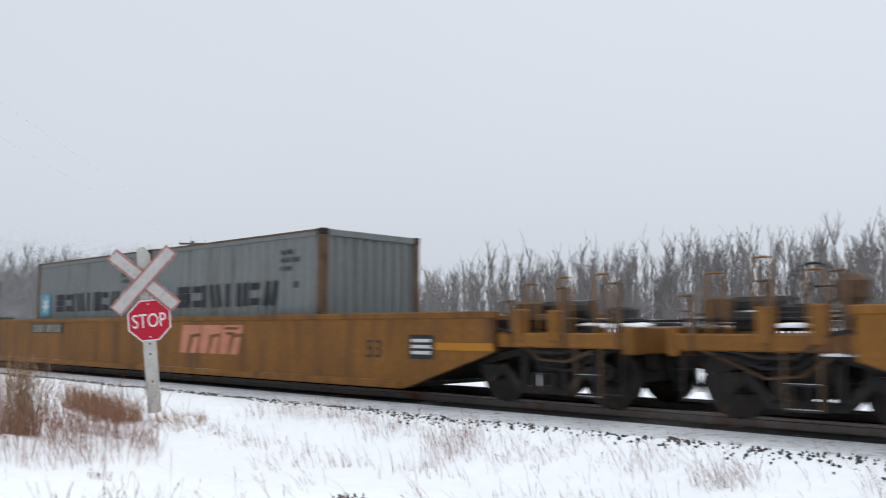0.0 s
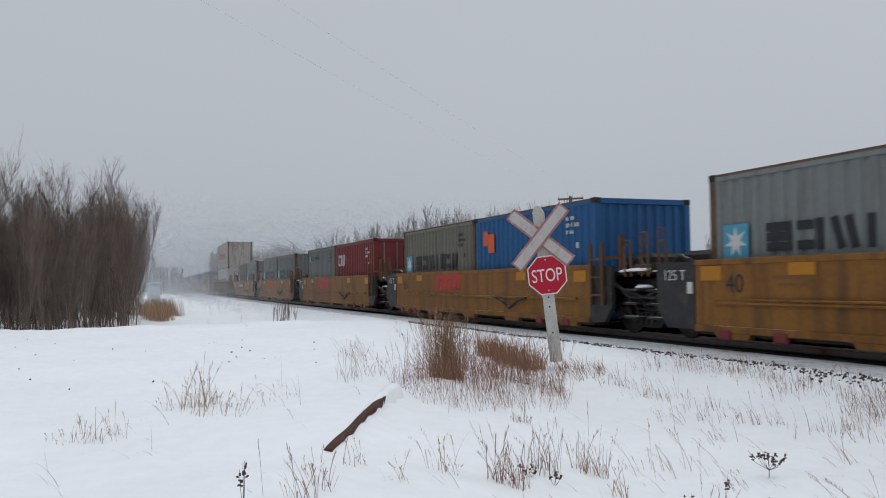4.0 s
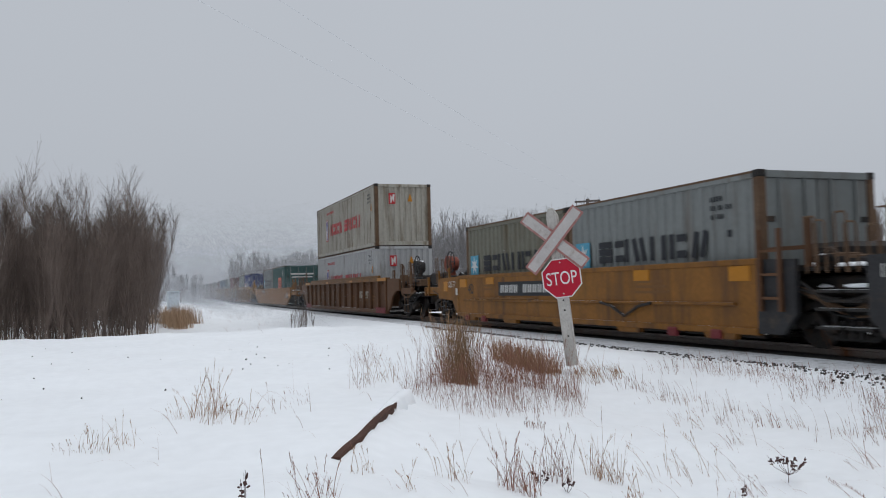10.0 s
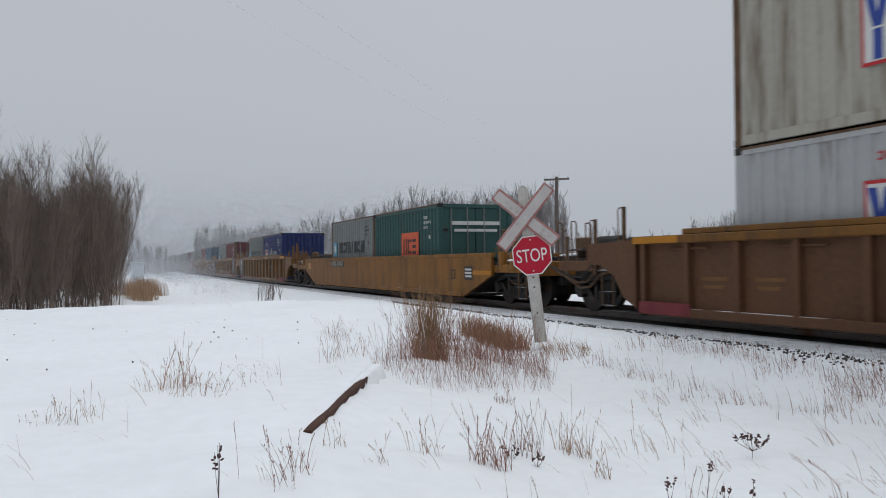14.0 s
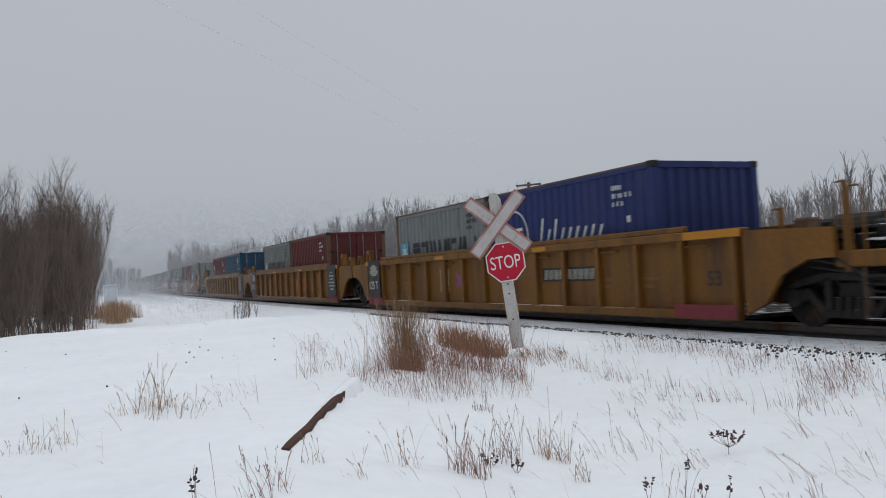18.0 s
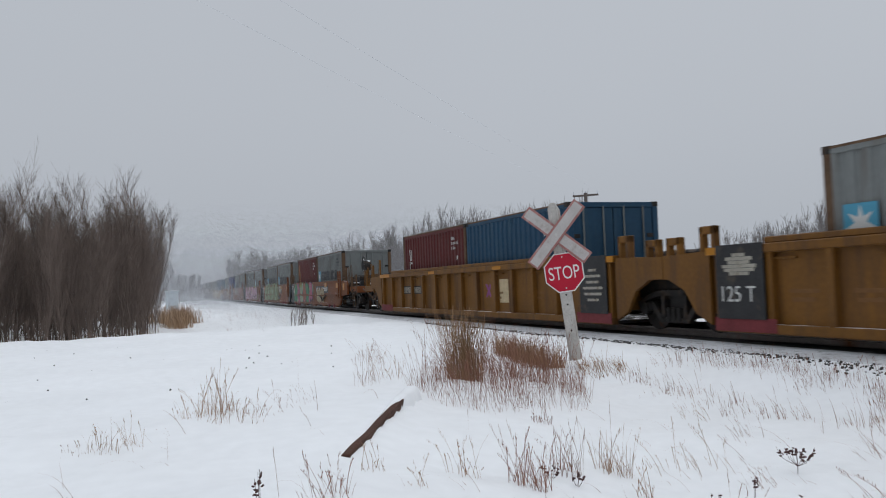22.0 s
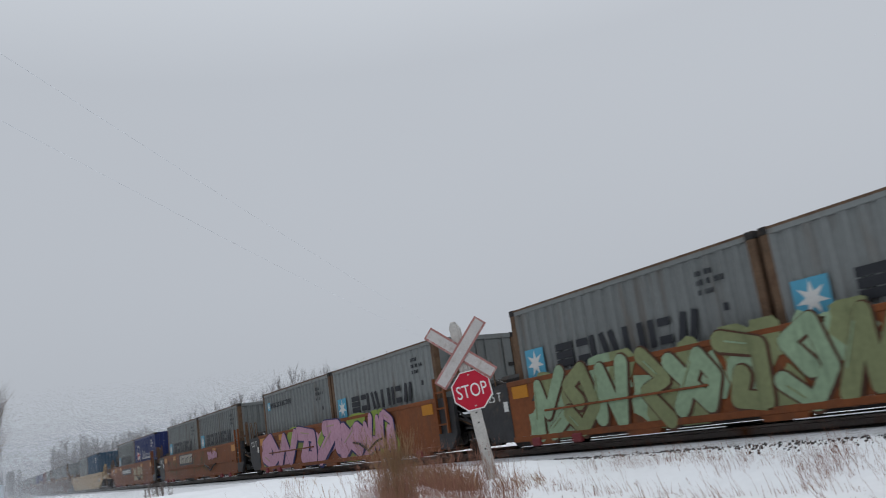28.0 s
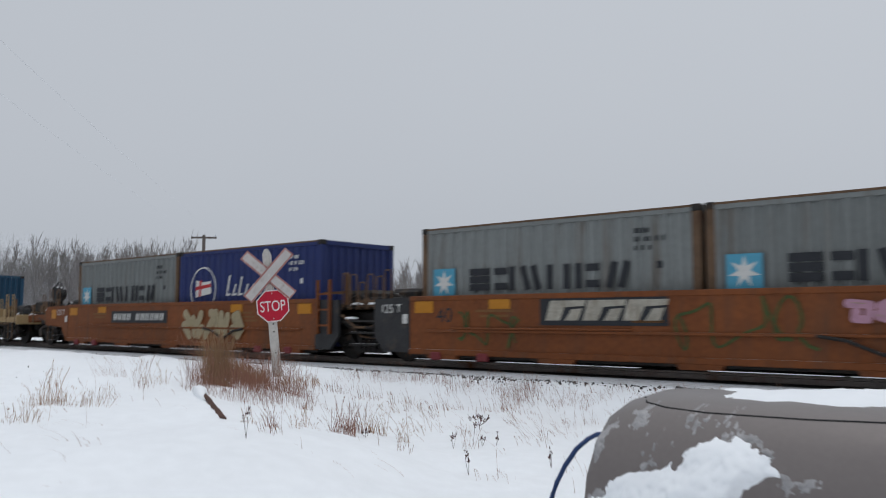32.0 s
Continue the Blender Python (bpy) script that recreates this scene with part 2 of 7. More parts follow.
RUST = (0.13, 0.055, 0.025)
GRIME = (0.05, 0.042, 0.035)
M = {
    "snow": material("snow", (0.83, 0.855, 0.885), 0.55, var=0.05, scale=0.5, fine=6, bump=0.35, bump_scale=9, obj_space=False),
    "ballast_snow": material("ballast_snow", (0.58, 0.595, 0.62), 0.8, var=0.25, scale=0.8, fine=25, bump=0.6, bump_scale=22, dirt=(0.20, 0.19, 0.18), dirt_amt=0.35, dirt_scale=6, obj_space=False),
    "stone": material("ballast_stone", (0.075, 0.072, 0.070), 0.9, var=0.4, scale=8, fine=50, bump=0.5, per_object=0.3, snow=0.42),
    "steel_dark": material("dark_steel", (0.022, 0.020, 0.019), 0.6, 0.2, var=0.4, scale=4, fine=30, dirt=(0.07, 0.045, 0.03), dirt_amt=0.4, dirt_scale=3, snow=0.25),
    "black_paint": material("black_paint", (0.028, 0.028, 0.030), 0.55, var=0.35, scale=3, fine=25, dirt=(0.08, 0.06, 0.045), dirt_amt=0.25, dirt_scale=3, snow=0.2),
    "rail": material("rail_steel", (0.16, 0.14, 0.13), 0.4, 0.8, var=0.2, scale=4, fine=40, dirt=RUST, dirt_amt=0.4),
    "yellow": material("well_yellow_paint", (0.208, 0.088, 0.015), 0.55, var=0.26, scale=0.9, fine=14, dirt=(0.085, 0.040, 0.018), dirt_amt=0.58, dirt_scale=0.9, streak=True, per_object=0.06, snow=0.3),
    "yellow_rib": material("ribbed_well_yellow_paint", (0.158, 0.068, 0.011), 0.55, var=0.26, scale=0.9, fine=14, dirt=(0.070, 0.034, 0.015), dirt_amt=0.55, dirt_scale=1.1, streak=True, per_object=0.08, snow=0.3),
    "tan": material("well_tan_paint", (0.310, 0.215, 0.110), 0.55, var=0.16, scale=0.9, fine=14, dirt=(0.2, 0.13, 0.06), dirt_amt=0.3, dirt_scale=0.9, streak=True, snow=0.3),
    "orange": material("well_orange_paint", (0.158, 0.047, 0.0125), 0.6, var=0.30, scale=0.8, fine=12, dirt=(0.10, 0.042, 0.02), dirt_amt=0.45, dirt_scale=1.0, streak=True, per_object=0.06, snow=0.3),
    "brown": material("well_brown_paint", (0.106, 0.050, 0.024), 0.65, var=0.25, scale=0.8, fine=12, dirt=(0.09, 0.045, 0.025), dirt_amt=0.42, dirt_scale=1.0, streak=True, per_object=0.1, snow=0.3),
    "patch": material("reflective_yellow", (0.400, 0.165, 0.014), 0.4, var=0.1, scale=3, fine=20, bump=0),
    "grey": material("container_grey", (0.168, 0.181, 0.178), 0.5, var=0.12, scale=0.7, fine=10, dirt=(0.115, 0.100, 0.085), dirt_amt=0.32, dirt_scale=1.1, streak=True, per_object=0.12, bump=0.06, snow=0.3),
    "beige": material("container_faded_grey", (0.145, 0.142, 0.112), 0.55, var=0.14, scale=0.7, fine=10, dirt=(0.10, 0.080, 0.05), dirt_amt=0.42, dirt_scale=1.1, streak=True, per_object=0.08, bump=0.06, snow=0.3),
    "white": material("container_white", (0.365, 0.368, 0.368), 0.5, var=0.08, scale=0.6, fine=9, dirt=(0.12, 0.09, 0.06), dirt_amt=0.28, dirt_scale=1.0, streak=True, bump=0.06, snow=0.3),
    "white_grimy": material("container_grimy_white", (0.345, 0.325, 0.28), 0.55, var=0.12, scale=0.6, fine=9, dirt=(0.13, 0.095, 0.06), dirt_amt=0.46, dirt_scale=1.3, streak=True, bump=0.06, snow=0.3),
    "red": material("container_red", (0.165, 0.028, 0.027), 0.5, var=0.14, scale=0.8, fine=12, dirt=(0.12, 0.03, 0.02), dirt_amt=0.25, dirt_scale=1.0, streak=True, bump=0.06, snow=0.3),
    "maroon": material("container_maroon", (0.098, 0.019, 0.018), 0.55, var=0.16, scale=0.8, fine=12, dirt=(0.07, 0.03, 0.022), dirt_amt=0.3, dirt_scale=1.0, streak=True, per_object=0.1, bump=0.06, snow=0.3),
    "blue": material("container_blue", (0.016, 0.027, 0.108), 0.45, var=0.14, scale=0.8, fine=12, dirt=(0.03, 0.04, 0.10), dirt_amt=0.25, dirt_scale=1.0, streak=True, bump=0.06, snow=0.3),
    "teal": material("container_steel_blue", (0.012, 0.050, 0.095), 0.5, var=0.14, scale=0.8, fine=12, dirt=(0.03, 0.07, 0.10), dirt_amt=0.25, dirt_scale=1.0, streak=True, bump=0.06, snow=0.3),
    "bright_blue": material("container_bright_blue", (0.016, 0.085, 0.215), 0.45, var=0.12, scale=0.8, fine=12, bump=0.06, snow=0.3),
    "green": material("container_green", (0.028, 0.075, 0.07), 0.5, var=0.14, scale=0.8, fine=12, dirt=(0.04, 0.06, 0.05), dirt_amt=0.25, streak=True, bump=0.06, snow=0.3),
    "rusty": material("rusty_corner", (0.115, 0.07, 0.042), 0.75, var=0.35, scale=3, fine=25, dirt=(0.07, 0.035, 0.02), dirt_amt=0.5, dirt_scale=3),
    "letter_black": material("letter_black", (0.02, 0.022, 0.027), 0.5, var=0.2, scale=4, fine=20, bump=0),
    "letter_white": material("letter_white", (0.550, 0.550, 0.530), 0.5, var=0.12, scale=4, fine=20, bump=0),
    "letter_red": material("letter_red", (0.420, 0.028, 0.032), 0.5, var=0.12, scale=4, fine=20, bump=0),
    "logo_blue": material("logo_light_blue", (0.070, 0.280, 0.400), 0.5, var=0.12, scale=4, fine=20, bump=0),
    "faint": material("faint_lettering", (0.16, 0.075, 0.025), 0.6, var=0.25, scale=4, fine=20, bump=0),
    "sign_red": material("sign_red", (0.46, 0.012, 0.035), 0.35, var=0.06, scale=3, fine=20, bump=0),
    "sign_white": material("sign_white", (0.74, 0.73, 0.72), 0.4, var=0.05, scale=3, fine=20, bump=0),
    "board_white": material("weathered_white_board", (0.50, 0.475, 0.46), 0.7, var=0.14, scale=5, fine=40, bump=0.3, dirt=(0.35, 0.30, 0.27), dirt_amt=0.3, dirt_scale=5),
    "board_red": material("faded_red_edge", (0.36, 0.17, 0.155), 0.7, var=0.2, scale=6, fine=40, bump=0.2, dirt=(0.5, 0.42, 0.40), dirt_amt=0.3, dirt_scale=7),
    "post_wood": material("weathered_white_post", (0.50, 0.48, 0.45), 0.85, var=0.2, scale=4, fine=35, bump=0.6, dirt=(0.16, 0.13, 0.11), dirt_amt=0.35, dirt_scale=4, streak=True),
    "plank": material("dark_rusty_beam", (0.075, 0.035, 0.025), 0.85, var=0.35, scale=5, fine=40, bump=0.5, snow=0.0),
    "grass": material("dry_grass", (0.320, 0.185, 0.105), 0.85, var=0.3, scale=2, fine=15, bump=0, obj_space=False),
    "grass_red": material("dry_reddish_grass", (0.255, 0.125, 0.088), 0.85, var=0.3, scale=2, fine=15, bump=0, obj_space=False),
    "grass_gold": material("golden_reed", (0.290, 0.180, 0.100), 0.85, var=0.25, scale=2, fine=15, bump=0, obj_space=False),
    "grass_pale": material("pale_tan_grass", (0.43, 0.29, 0.185), 0.85, var=0.25, scale=2, fine=15, bump=0, obj_space=False),
    "weed": material("dark_seed_weed", (0.085, 0.045, 0.042), 0.9, var=0.4, scale=9, fine=30, bump=0),
    "bark": material("grey_brown_bark", (0.29, 0.25, 0.225), 0.9, var=0.35, scale=2, fine=18, bump=0.4, per_object=0.2),
    "twig": material("bare_twigs", (0.165, 0.128, 0.110), 0.9, var=0.35, scale=1.5, fine=14, bump=0, per_object=0.15),
    # pale from snow dusting; the slight haze over them is in the colour too
    "frost_haze_twig": material("snow_dusted_hazy_twigs", (0.215, 0.20, 0.195), 0.9, var=0.3, scale=0.5, fine=14, bump=0, per_object=0.15),
    "far_twig": material("distant_frosted_twigs", (0.17, 0.155, 0.15), 0.9, var=0.2, scale=0.3, fine=8, bump=0, per_object=0.1),
    "pole": material("utility_pole_wood", (0.12, 0.10, 0.09), 0.85, var=0.25, scale=3, fine=20, bump=0.3),
    "wire": material("wire", (0.62, 0.65, 0.69), 0.6, var=0.1, bump=0),
    "car_paint": material("grey_brown_car_paint", (0.170, 0.150, 0.145), 0.35, 0.3, var=0.06, scale=2, fine=80, bump=0),
    "car_black": material("black_rubber", (0.015, 0.015, 0.016), 0.6, var=0.2, bump=0),
    "hose": material("blue_hose_plastic", (0.02, 0.05, 0.14), 0.4, var=0.1, bump=0),
}


M.update({
    # gravel darkened further for the shade that lies under the cars
    "ballast_shade": material("dark_shaded_gravel", (0.040, 0.038, 0.037), 0.9, var=0.5, scale=5, fine=40, bump=0.9, bump_scale=30, dirt=(0.45, 0.46, 0.48), dirt_amt=0.1, dirt_scale=1.5, obj_space=False),
    "wheel": material("wheel_steel", (0.035, 0.032, 0.03), 0.5, 0.6, var=0.3, scale=4, fine=30, dirt=RUST, dirt_amt=0.3, dirt_scale=4),
    "snowy_steel": material("snowy_dark_steel", (0.03, 0.028, 0.027), 0.65, 0.1, var=0.3, scale=3, fine=20, snow=0.62),
    "rust_red": material("rust_red_paint", (0.20, 0.05, 0.03), 0.65, var=0.3, scale=3, fine=25, dirt=(0.07, 0.03, 0.02), dirt_amt=0.4, dirt_scale=4),
    "faded_red": material("faded_dark_red", (0.17, 0.03, 0.035), 0.6, var=0.3, scale=3, fine=25),
    "emblem_pink": material("faded_red_emblem", (0.50, 0.20, 0.13), 0.6, var=0.25, scale=3, fine=25, bump=0),
    "emblem_blue": material("emblem_blue", (0.03, 0.06, 0.26), 0.5, var=0.2, scale=3, fine=25, bump=0),
    "letter_orange": material("letter_orange", (0.55, 0.10, 0.04), 0.5, var=0.15, bump=0),
    "faint_red": material("faint_red_emblem", (0.33, 0.10, 0.05), 0.6, var=0.25, scale=3, fine=25, bump=0),
    "pale_board": material("pale_notice", (0.50, 0.40, 0.25), 0.6, var=0.25, scale=6, fine=30, bump=0),
    "cross_purple": material("purple_paint", (0.22, 0.06, 0.20), 0.6, var=0.25, bump=0),
    "relay_white": material("pale_blue_cabinet_paint", (0.55, 0.60, 0.64), 0.5, var=0.1, scale=2, fine=15, snow=0.5),
})
for nm, rgb in {"green": (0.036, 0.187, 0.086), "pink": (0.346, 0.086, 0.158), "mint": (0.216, 0.302, 0.194), "coral": (0.302, 0.086, 0.058), "navy": (0.022, 0.025, 0.086), "lime": (0.194, 0.259, 0.043),
                "cream": (0.302, 0.252, 0.158), "sage": (0.173, 0.194, 0.094), "brown": (0.072, 0.032, 0.018), "mauve": (0.390, 0.215, 0.285), "olive": (0.144, 0.173, 0.036)}.items():
    M["paint_" + nm] = material("spray_paint_" + nm, rgb, 0.55, var=0.18, scale=1.5, fine=12, bump=0.05, dirt=tuple(c * 0.6 for c in rgb), dirt_amt=0.2, dirt_scale=1.5, streak=True)
flake = bpy.data.materials.new("falling_snow")
flake.use_nodes = True
fn, fl = flake.node_tree.nodes, flake.node_tree.links
fn.clear()
f_out, f_mix, f_dif, f_thru = fn.new("ShaderNodeOutputMaterial"), fn.new("ShaderNodeMixShader"), fn.new("ShaderNodeBsdfDiffuse"), fn.new("ShaderNodeBsdfTranslucent")
f_air, f_open = fn.new("ShaderNodeMixShader"), fn.new("ShaderNodeBsdfTransparent")
for node in (f_dif, f_thru):
    node.inputs["Color"].default_value = (0.575, 0.595, 0.625, 1)
    fl.new(node.outputs[0], f_mix.inputs[1 if node == f_dif else 2])
# mostly see-through, so that crowded flakes blend into an even haze
f_air.inputs["Fac"].default_value = 0.22
fl.new(f_open.outputs[0], f_air.inputs[1])
fl.new(f_mix.outputs[0], f_air.inputs[2])
fl.new(f_air.outputs[0], f_out.inputs["Surface"])
M["flake"] = flake
M["paint_moss"] = material("sprayed_moss_green", (0.05, 0.07, 0.02), 0.6, var=0.4, scale=4, fine=30, bump=0)
M["frost"] = material("thin_frozen_snow", (0.30, 0.295, 0.30), 0.6, var=0.35, scale=12, fine=60, bump=0.3)
M["dirty_white"] = material("dirty_white_paint", (0.34, 0.32, 0.27), 0.6, var=0.3, scale=5, fine=30, bump=0, dirt=(0.10, 0.06, 0.03), dirt_amt=0.4, dirt_scale=4, streak=True)


# ---- building helpers ----
def mesh_of(name, bm, mats):
    me = bpy.data.meshes.new(name)
    bm.to_mesh(me)
    bm.free()
    for m in mats if isinstance(mats, (list, tuple)) else [mats]:
        me.materials.append(M[m])
    return me


def part(name, data, mat, parent, label="", at=None):
    """One mesh object under a thing or a part; data is a bmesh or a mesh already made."""
    me = data if isinstance(data, bpy.types.Mesh) else mesh_of(name, data, mat)
    ob = new(name, me)
    ob.parent = parent
    if at is not None:
        ob.matrix_basis = at
    if label:
        tagged(ob, label)
    return ob


def empty(name, m=None):
    ob = new(name)
    ob.empty_display_size = 0.2
    if m is not None:
        ob.matrix_basis = m
    return ob


def add_box(bm, x0, x1, y0, y1, z0, z1, bevel=0.0, mat=0):
    r = bmesh.ops.create_cube(bm, size=1.0)
    vs = r["verts"]
    for v in vs:
        v.co = Vector((x0 + (v.co.x + 0.5) * (x1 - x0), y0 + (v.co.y + 0.5) * (y1 - y0), z0 + (v.co.z + 0.5) * (z1 - z0)))
    fs = {f for v in vs for f in v.link_faces}
    for f in fs:
        f.material_index = mat
    if bevel:
        es = list({e for v in vs for e in v.link_edges})
        bmesh.ops.bevel(bm, geom=es, offset=bevel, segments=1, affect="EDGES")
    return bm


def box(x0, x1, y0, y1, z0, z1, bevel=0.0):
    return add_box(bmesh.new(), x0, x1, y0, y1, z0, z1, bevel)


def add_tube(bm, a, b, r0, r1=None, seg=6, caps=True):
    a, b = Vector(a), Vector(b)
    r1 = r0 if r1 is None else r1
    d = (b - a)
    q = d.to_track_quat("Z", "Y").to_matrix()
    rings = []
    for c, r in ((a, r0), (b, r1)):
        rings.append([bm.verts.new(c + q @ Vector((r * math.cos(2 * math.pi * k / seg), r * math.sin(2 * math.pi * k / seg), 0))) for k in range(seg)])
    for k in range(seg):
        bm.faces.new((rings[0][k], rings[0][(k + 1) % seg], rings[1][(k + 1) % seg], rings[1][k]))
    if caps:
        bm.faces.new(rings[0][::-1])
        bm.faces.new(rings[1])
    return bm


def add_path(bm, pts, r, seg=6):
    """One bent rod or hose through the points."""
    pts = [Vector(q) for q in pts]
    last = None
    for k, q in enumerate(pts):
        d = (pts[min(k + 1, len(pts) - 1)] - pts[max(k - 1, 0)]).normalized()
        u = d.cross(Vector((0.31, 0.17, 0.93)) if abs(d.z) < 0.9 else Vector((0.9, 0.3, 0.1))).normalized()
        w = d.cross(u)
        ring = [bm.verts.new(q + (u * math.cos(2 * math.pi * j / seg) + w * math.sin(2 * math.pi * j / seg)) * r) for j in range(seg)]
        if last:
            for j in range(seg):
                bm.faces.new((last[j], last[(j + 1) % seg], ring[(j + 1) % seg], ring[j]))
        else:
            bm.faces.new(ring[::-1])
        last = ring
    bm.faces.new(last)
    bmesh.ops.recalc_face_normals(bm, faces=bm.faces)
    return bm


def tube(a, b, r0, r1=None, seg=8):
    return add_tube(bmesh.new(), a, b, r0, r1, seg)


def add_prism(bm, pts, y0, y1):
    """A plate with the outline pts in x and z, from y0 to y1."""
    a = [bm.verts.new((x, y0, z)) for x, z in pts]
    b = [bm.verts.new((x, y1, z)) for x, z in pts]
    n = len(pts)
    fs = [bm.faces.new(a), bm.faces.new(b[::-1])]
    for k in range(n):
        fs.append(bm.faces.new((a[k], b[k], b[(k + 1) % n], a[(k + 1) % n])))
    bmesh.ops.recalc_face_normals(bm, faces=fs)
    return bm


def prism(pts, y0, y1):
    return add_prism(bmesh.new(), pts, y0, y1)


TEXTS = {}


def text_mesh(string, size, mat, depth=0.003):
    """Letters in the built-in font, standing in the x-z plane and facing -y, their lower left corner at the origin."""
    key = (string, size, mat)
    if key not in TEXTS:
        cu = bpy.data.curves.new("letters", "FONT")
        cu.body, cu.size, cu.extrude = string, size, depth / 2
        ob = bpy.data.objects.new("letters", cu)
        scene.collection.objects.link(ob)
        dg = bpy.context.evaluated_depsgraph_get()
        me = bpy.data.meshes.new_from_object(ob.evaluated_get(dg))
        bpy.data.objects.remove(ob)
        bpy.data.curves.remove(cu)
        me.transform(pose(0, 0, 0, 90))
        me.materials.clear()
        me.materials.append(M[mat])
        me.name = "letters"
        TEXTS[key] = me
    return TEXTS[key]


# ---- the track: straight by the crossing, easing round a shallow curve far off ----
KNOTS = [-300.0, -120.0, -60.0, -30.0, 0.0, 30.0]
KNOT_SLOPES = [-0.03435, -0.03797, -0.03707, -0.01818, 0.0, 0.01278]
SPEED, ACCEL = 8.7436, 0.000917


def track(x):
    """Sideways place and slope of the train's near face at x along the track."""
    v, cum = KNOT_SLOPES, [0.0]
    for k in range(len(KNOTS) - 1):
        cum.append(cum[-1] + (KNOTS[k + 1] - KNOTS[k]) * (v[k] + v[k + 1]) / 2)
    zero = cum[KNOTS.index(0.0)]
    xc = min(max(x, KNOTS[0]), KNOTS[-1])
    k = max(i for i in range(len(KNOTS) - 1) if KNOTS[i] <= xc)
    d, h = xc - KNOTS[k], KNOTS[k + 1] - KNOTS[k]
    slope = v[k] + (v[k + 1] - v[k]) * d / h
    y = cum[k] - zero + v[k] * d + (v[k + 1] - v[k]) * d * d / 2 / h
    return y + slope * (x - xc), slope


def on_track(x, y=0.0, z=0.0):
    """The pose of a thing whose own x runs along the track; y counts from the centre line, away from the viewer."""
    yc, sl = track(x)
    a = math.atan(sl)
    return pose(x - math.sin(a) * (1.22 + y), yc + math.cos(a) * (1.22 + y), z, 0, 0, math.degrees(a))


def gone(t):
    """Metres that the train has come along at t, counted from 9 s."""
    return SPEED * (t - 9) + ACCEL * (t - 9) ** 2


MOVERS = []


# ---- ground ----
def smooth(a, b, x):
    u = np.clip((x - a) / (b - a), 0, 1)
    return u * u * (3 - 2 * u)


TRACK_XS = np.linspace(-320, 60, 761)
TRACK_YS = np.array([track(v)[0] for v in TRACK_XS])


def track_np(x):
    return np.interp(x, TRACK_XS, TRACK_YS) + np.where(x < -320, (x + 320) * KNOT_SLOPES[0], 0) + np.where(x > 60, (x - 60) * KNOT_SLOPES[-1], 0)


def ground_np(x, y):
    x, y = np.asarray(x, float), np.asarray(y, float)
    d = y - track_np(x) - 1.22
    # the road's bank runs from the crossing past the half-buried beam; the ditch lies between it and the track
    q = (x - 5.5) * -0.484 + (y + 8.05) * -0.875
    z = -0.36 - 0.08 * smooth(6.0, 3.4, np.abs(d)) * smooth(1.5, 5, x)
    bank = smooth(-2.4, 0.15, q) * smooth(10.0, 6.6, x) * smooth(-18.5, -13.0, x)
    cross = smooth(3.2, -1.2, x) * smooth(-18.5, -13.0, x) * smooth(-6.5, -4.0, d - 1.0)
    road = np.maximum(bank, cross)
    road_z = 0.05 + 0.04 * smooth(-12, -3, y) - 0.25 * smooth(-14, -40, y) - 0.3 * smooth(6, 14, d)
    z = z * (1 - road) + road_z * road
    z = z - 0.25 * smooth(-16, -21, x) * smooth(-1.5, -5.0, d) * smooth(-40, -22, x)
    z = z - 0.09 * smooth(0.06, -0.22, q) * smooth(-1.8, -0.5, q) * smooth(2.2, 3.0, x) * smooth(6.4, 5.7, x)
    across = (x - 0.55) * 0.757 + (y + 10.66) * 0.653
    for mid, deep in ((0.0, 0.05), (-1.65, 0.045), (1.1, 0.025)):
        wander = 0.12 * np.sin(0.7 * x - 0.9 * y)
        z = z - deep * (np.exp(-((across - mid - wander) / 0.20) ** 2) - 0.5 * np.exp(-((across - mid - wander - 0.42) / 0.18) ** 2)) * road * smooth(2.5, 0.5, x)
    bed = smooth(3.5, 2.1, np.abs(d))
    z = z * (1 - bed) + (-0.02) * bed
    return z


def bumps(x, y):
    # the drifts lie flat round the half-buried beam
    calm = 1.0 - 0.85 * np.exp(-(((x - 4.3) / 1.7) ** 2 + ((y + 7.4) / 1.1) ** 2))
    return calm * (0.045 * np.sin(1.7 * x + 0.6 * y + 1.0) * np.sin(0.9 * y - 0.5 * x) + 0.030 * np.sin(3.9 * x - 1.3 * y) * np.sin(3.1 * y + 0.7 * x + 2)
            + 0.013 * np.sin(9.1 * x + 4 * y) * np.sin(8.3 * y - 3.7 * x))


def ground_z(x, y):
    d = y - float(track_np(np.array([x]))[0]) - 1.22
    return float(ground_np(x, y)) + float(bumps(np.array(x), np.array(y))) * min(1.0, max(0.0, (abs(d) - 1.9) / 1.5))


def axis(fine0, fine1, step, far):
    a = list(np.arange(fine0, fine1 + 1e-6, step))
    s, v = step, fine1
    while v < far:
        s *= 1.22
        v += s
        a.append(v)
    s, v = step, fine0
    while v > -far:
        s *= 1.22
        v -= s
        a.insert(0, v)
    return np.array(a)


gx, gy = axis(-24, 20, 0.22, 2500), axis(-16, 6, 0.2, 2500)
GX, GY = np.meshgrid(gx, gy)
GD = np.abs(GY - track_np(GX) - 1.22)
GZ = ground_np(GX, GY) + bumps(GX, GY) * np.clip((GD - 1.9) / 1.5, 0, 1) * np.clip(1.4 - np.hypot(GX, GY) / 300, 0, 1)
nx, ny = len(gx), len(gy)
gv = np.stack([GX.ravel(), GY.ravel(), GZ.ravel()], 1)
gi = np.arange(nx * ny).reshape(ny, nx)
gf = np.stack([gi[:-1, :-1].ravel(), gi[:-1, 1:].ravel(), gi[1:, 1:].ravel(), gi[1:, :-1].ravel()], 1)
gm = bpy.data.meshes.new("ground")
gm.from_pydata(gv.tolist(), [], gf.tolist())
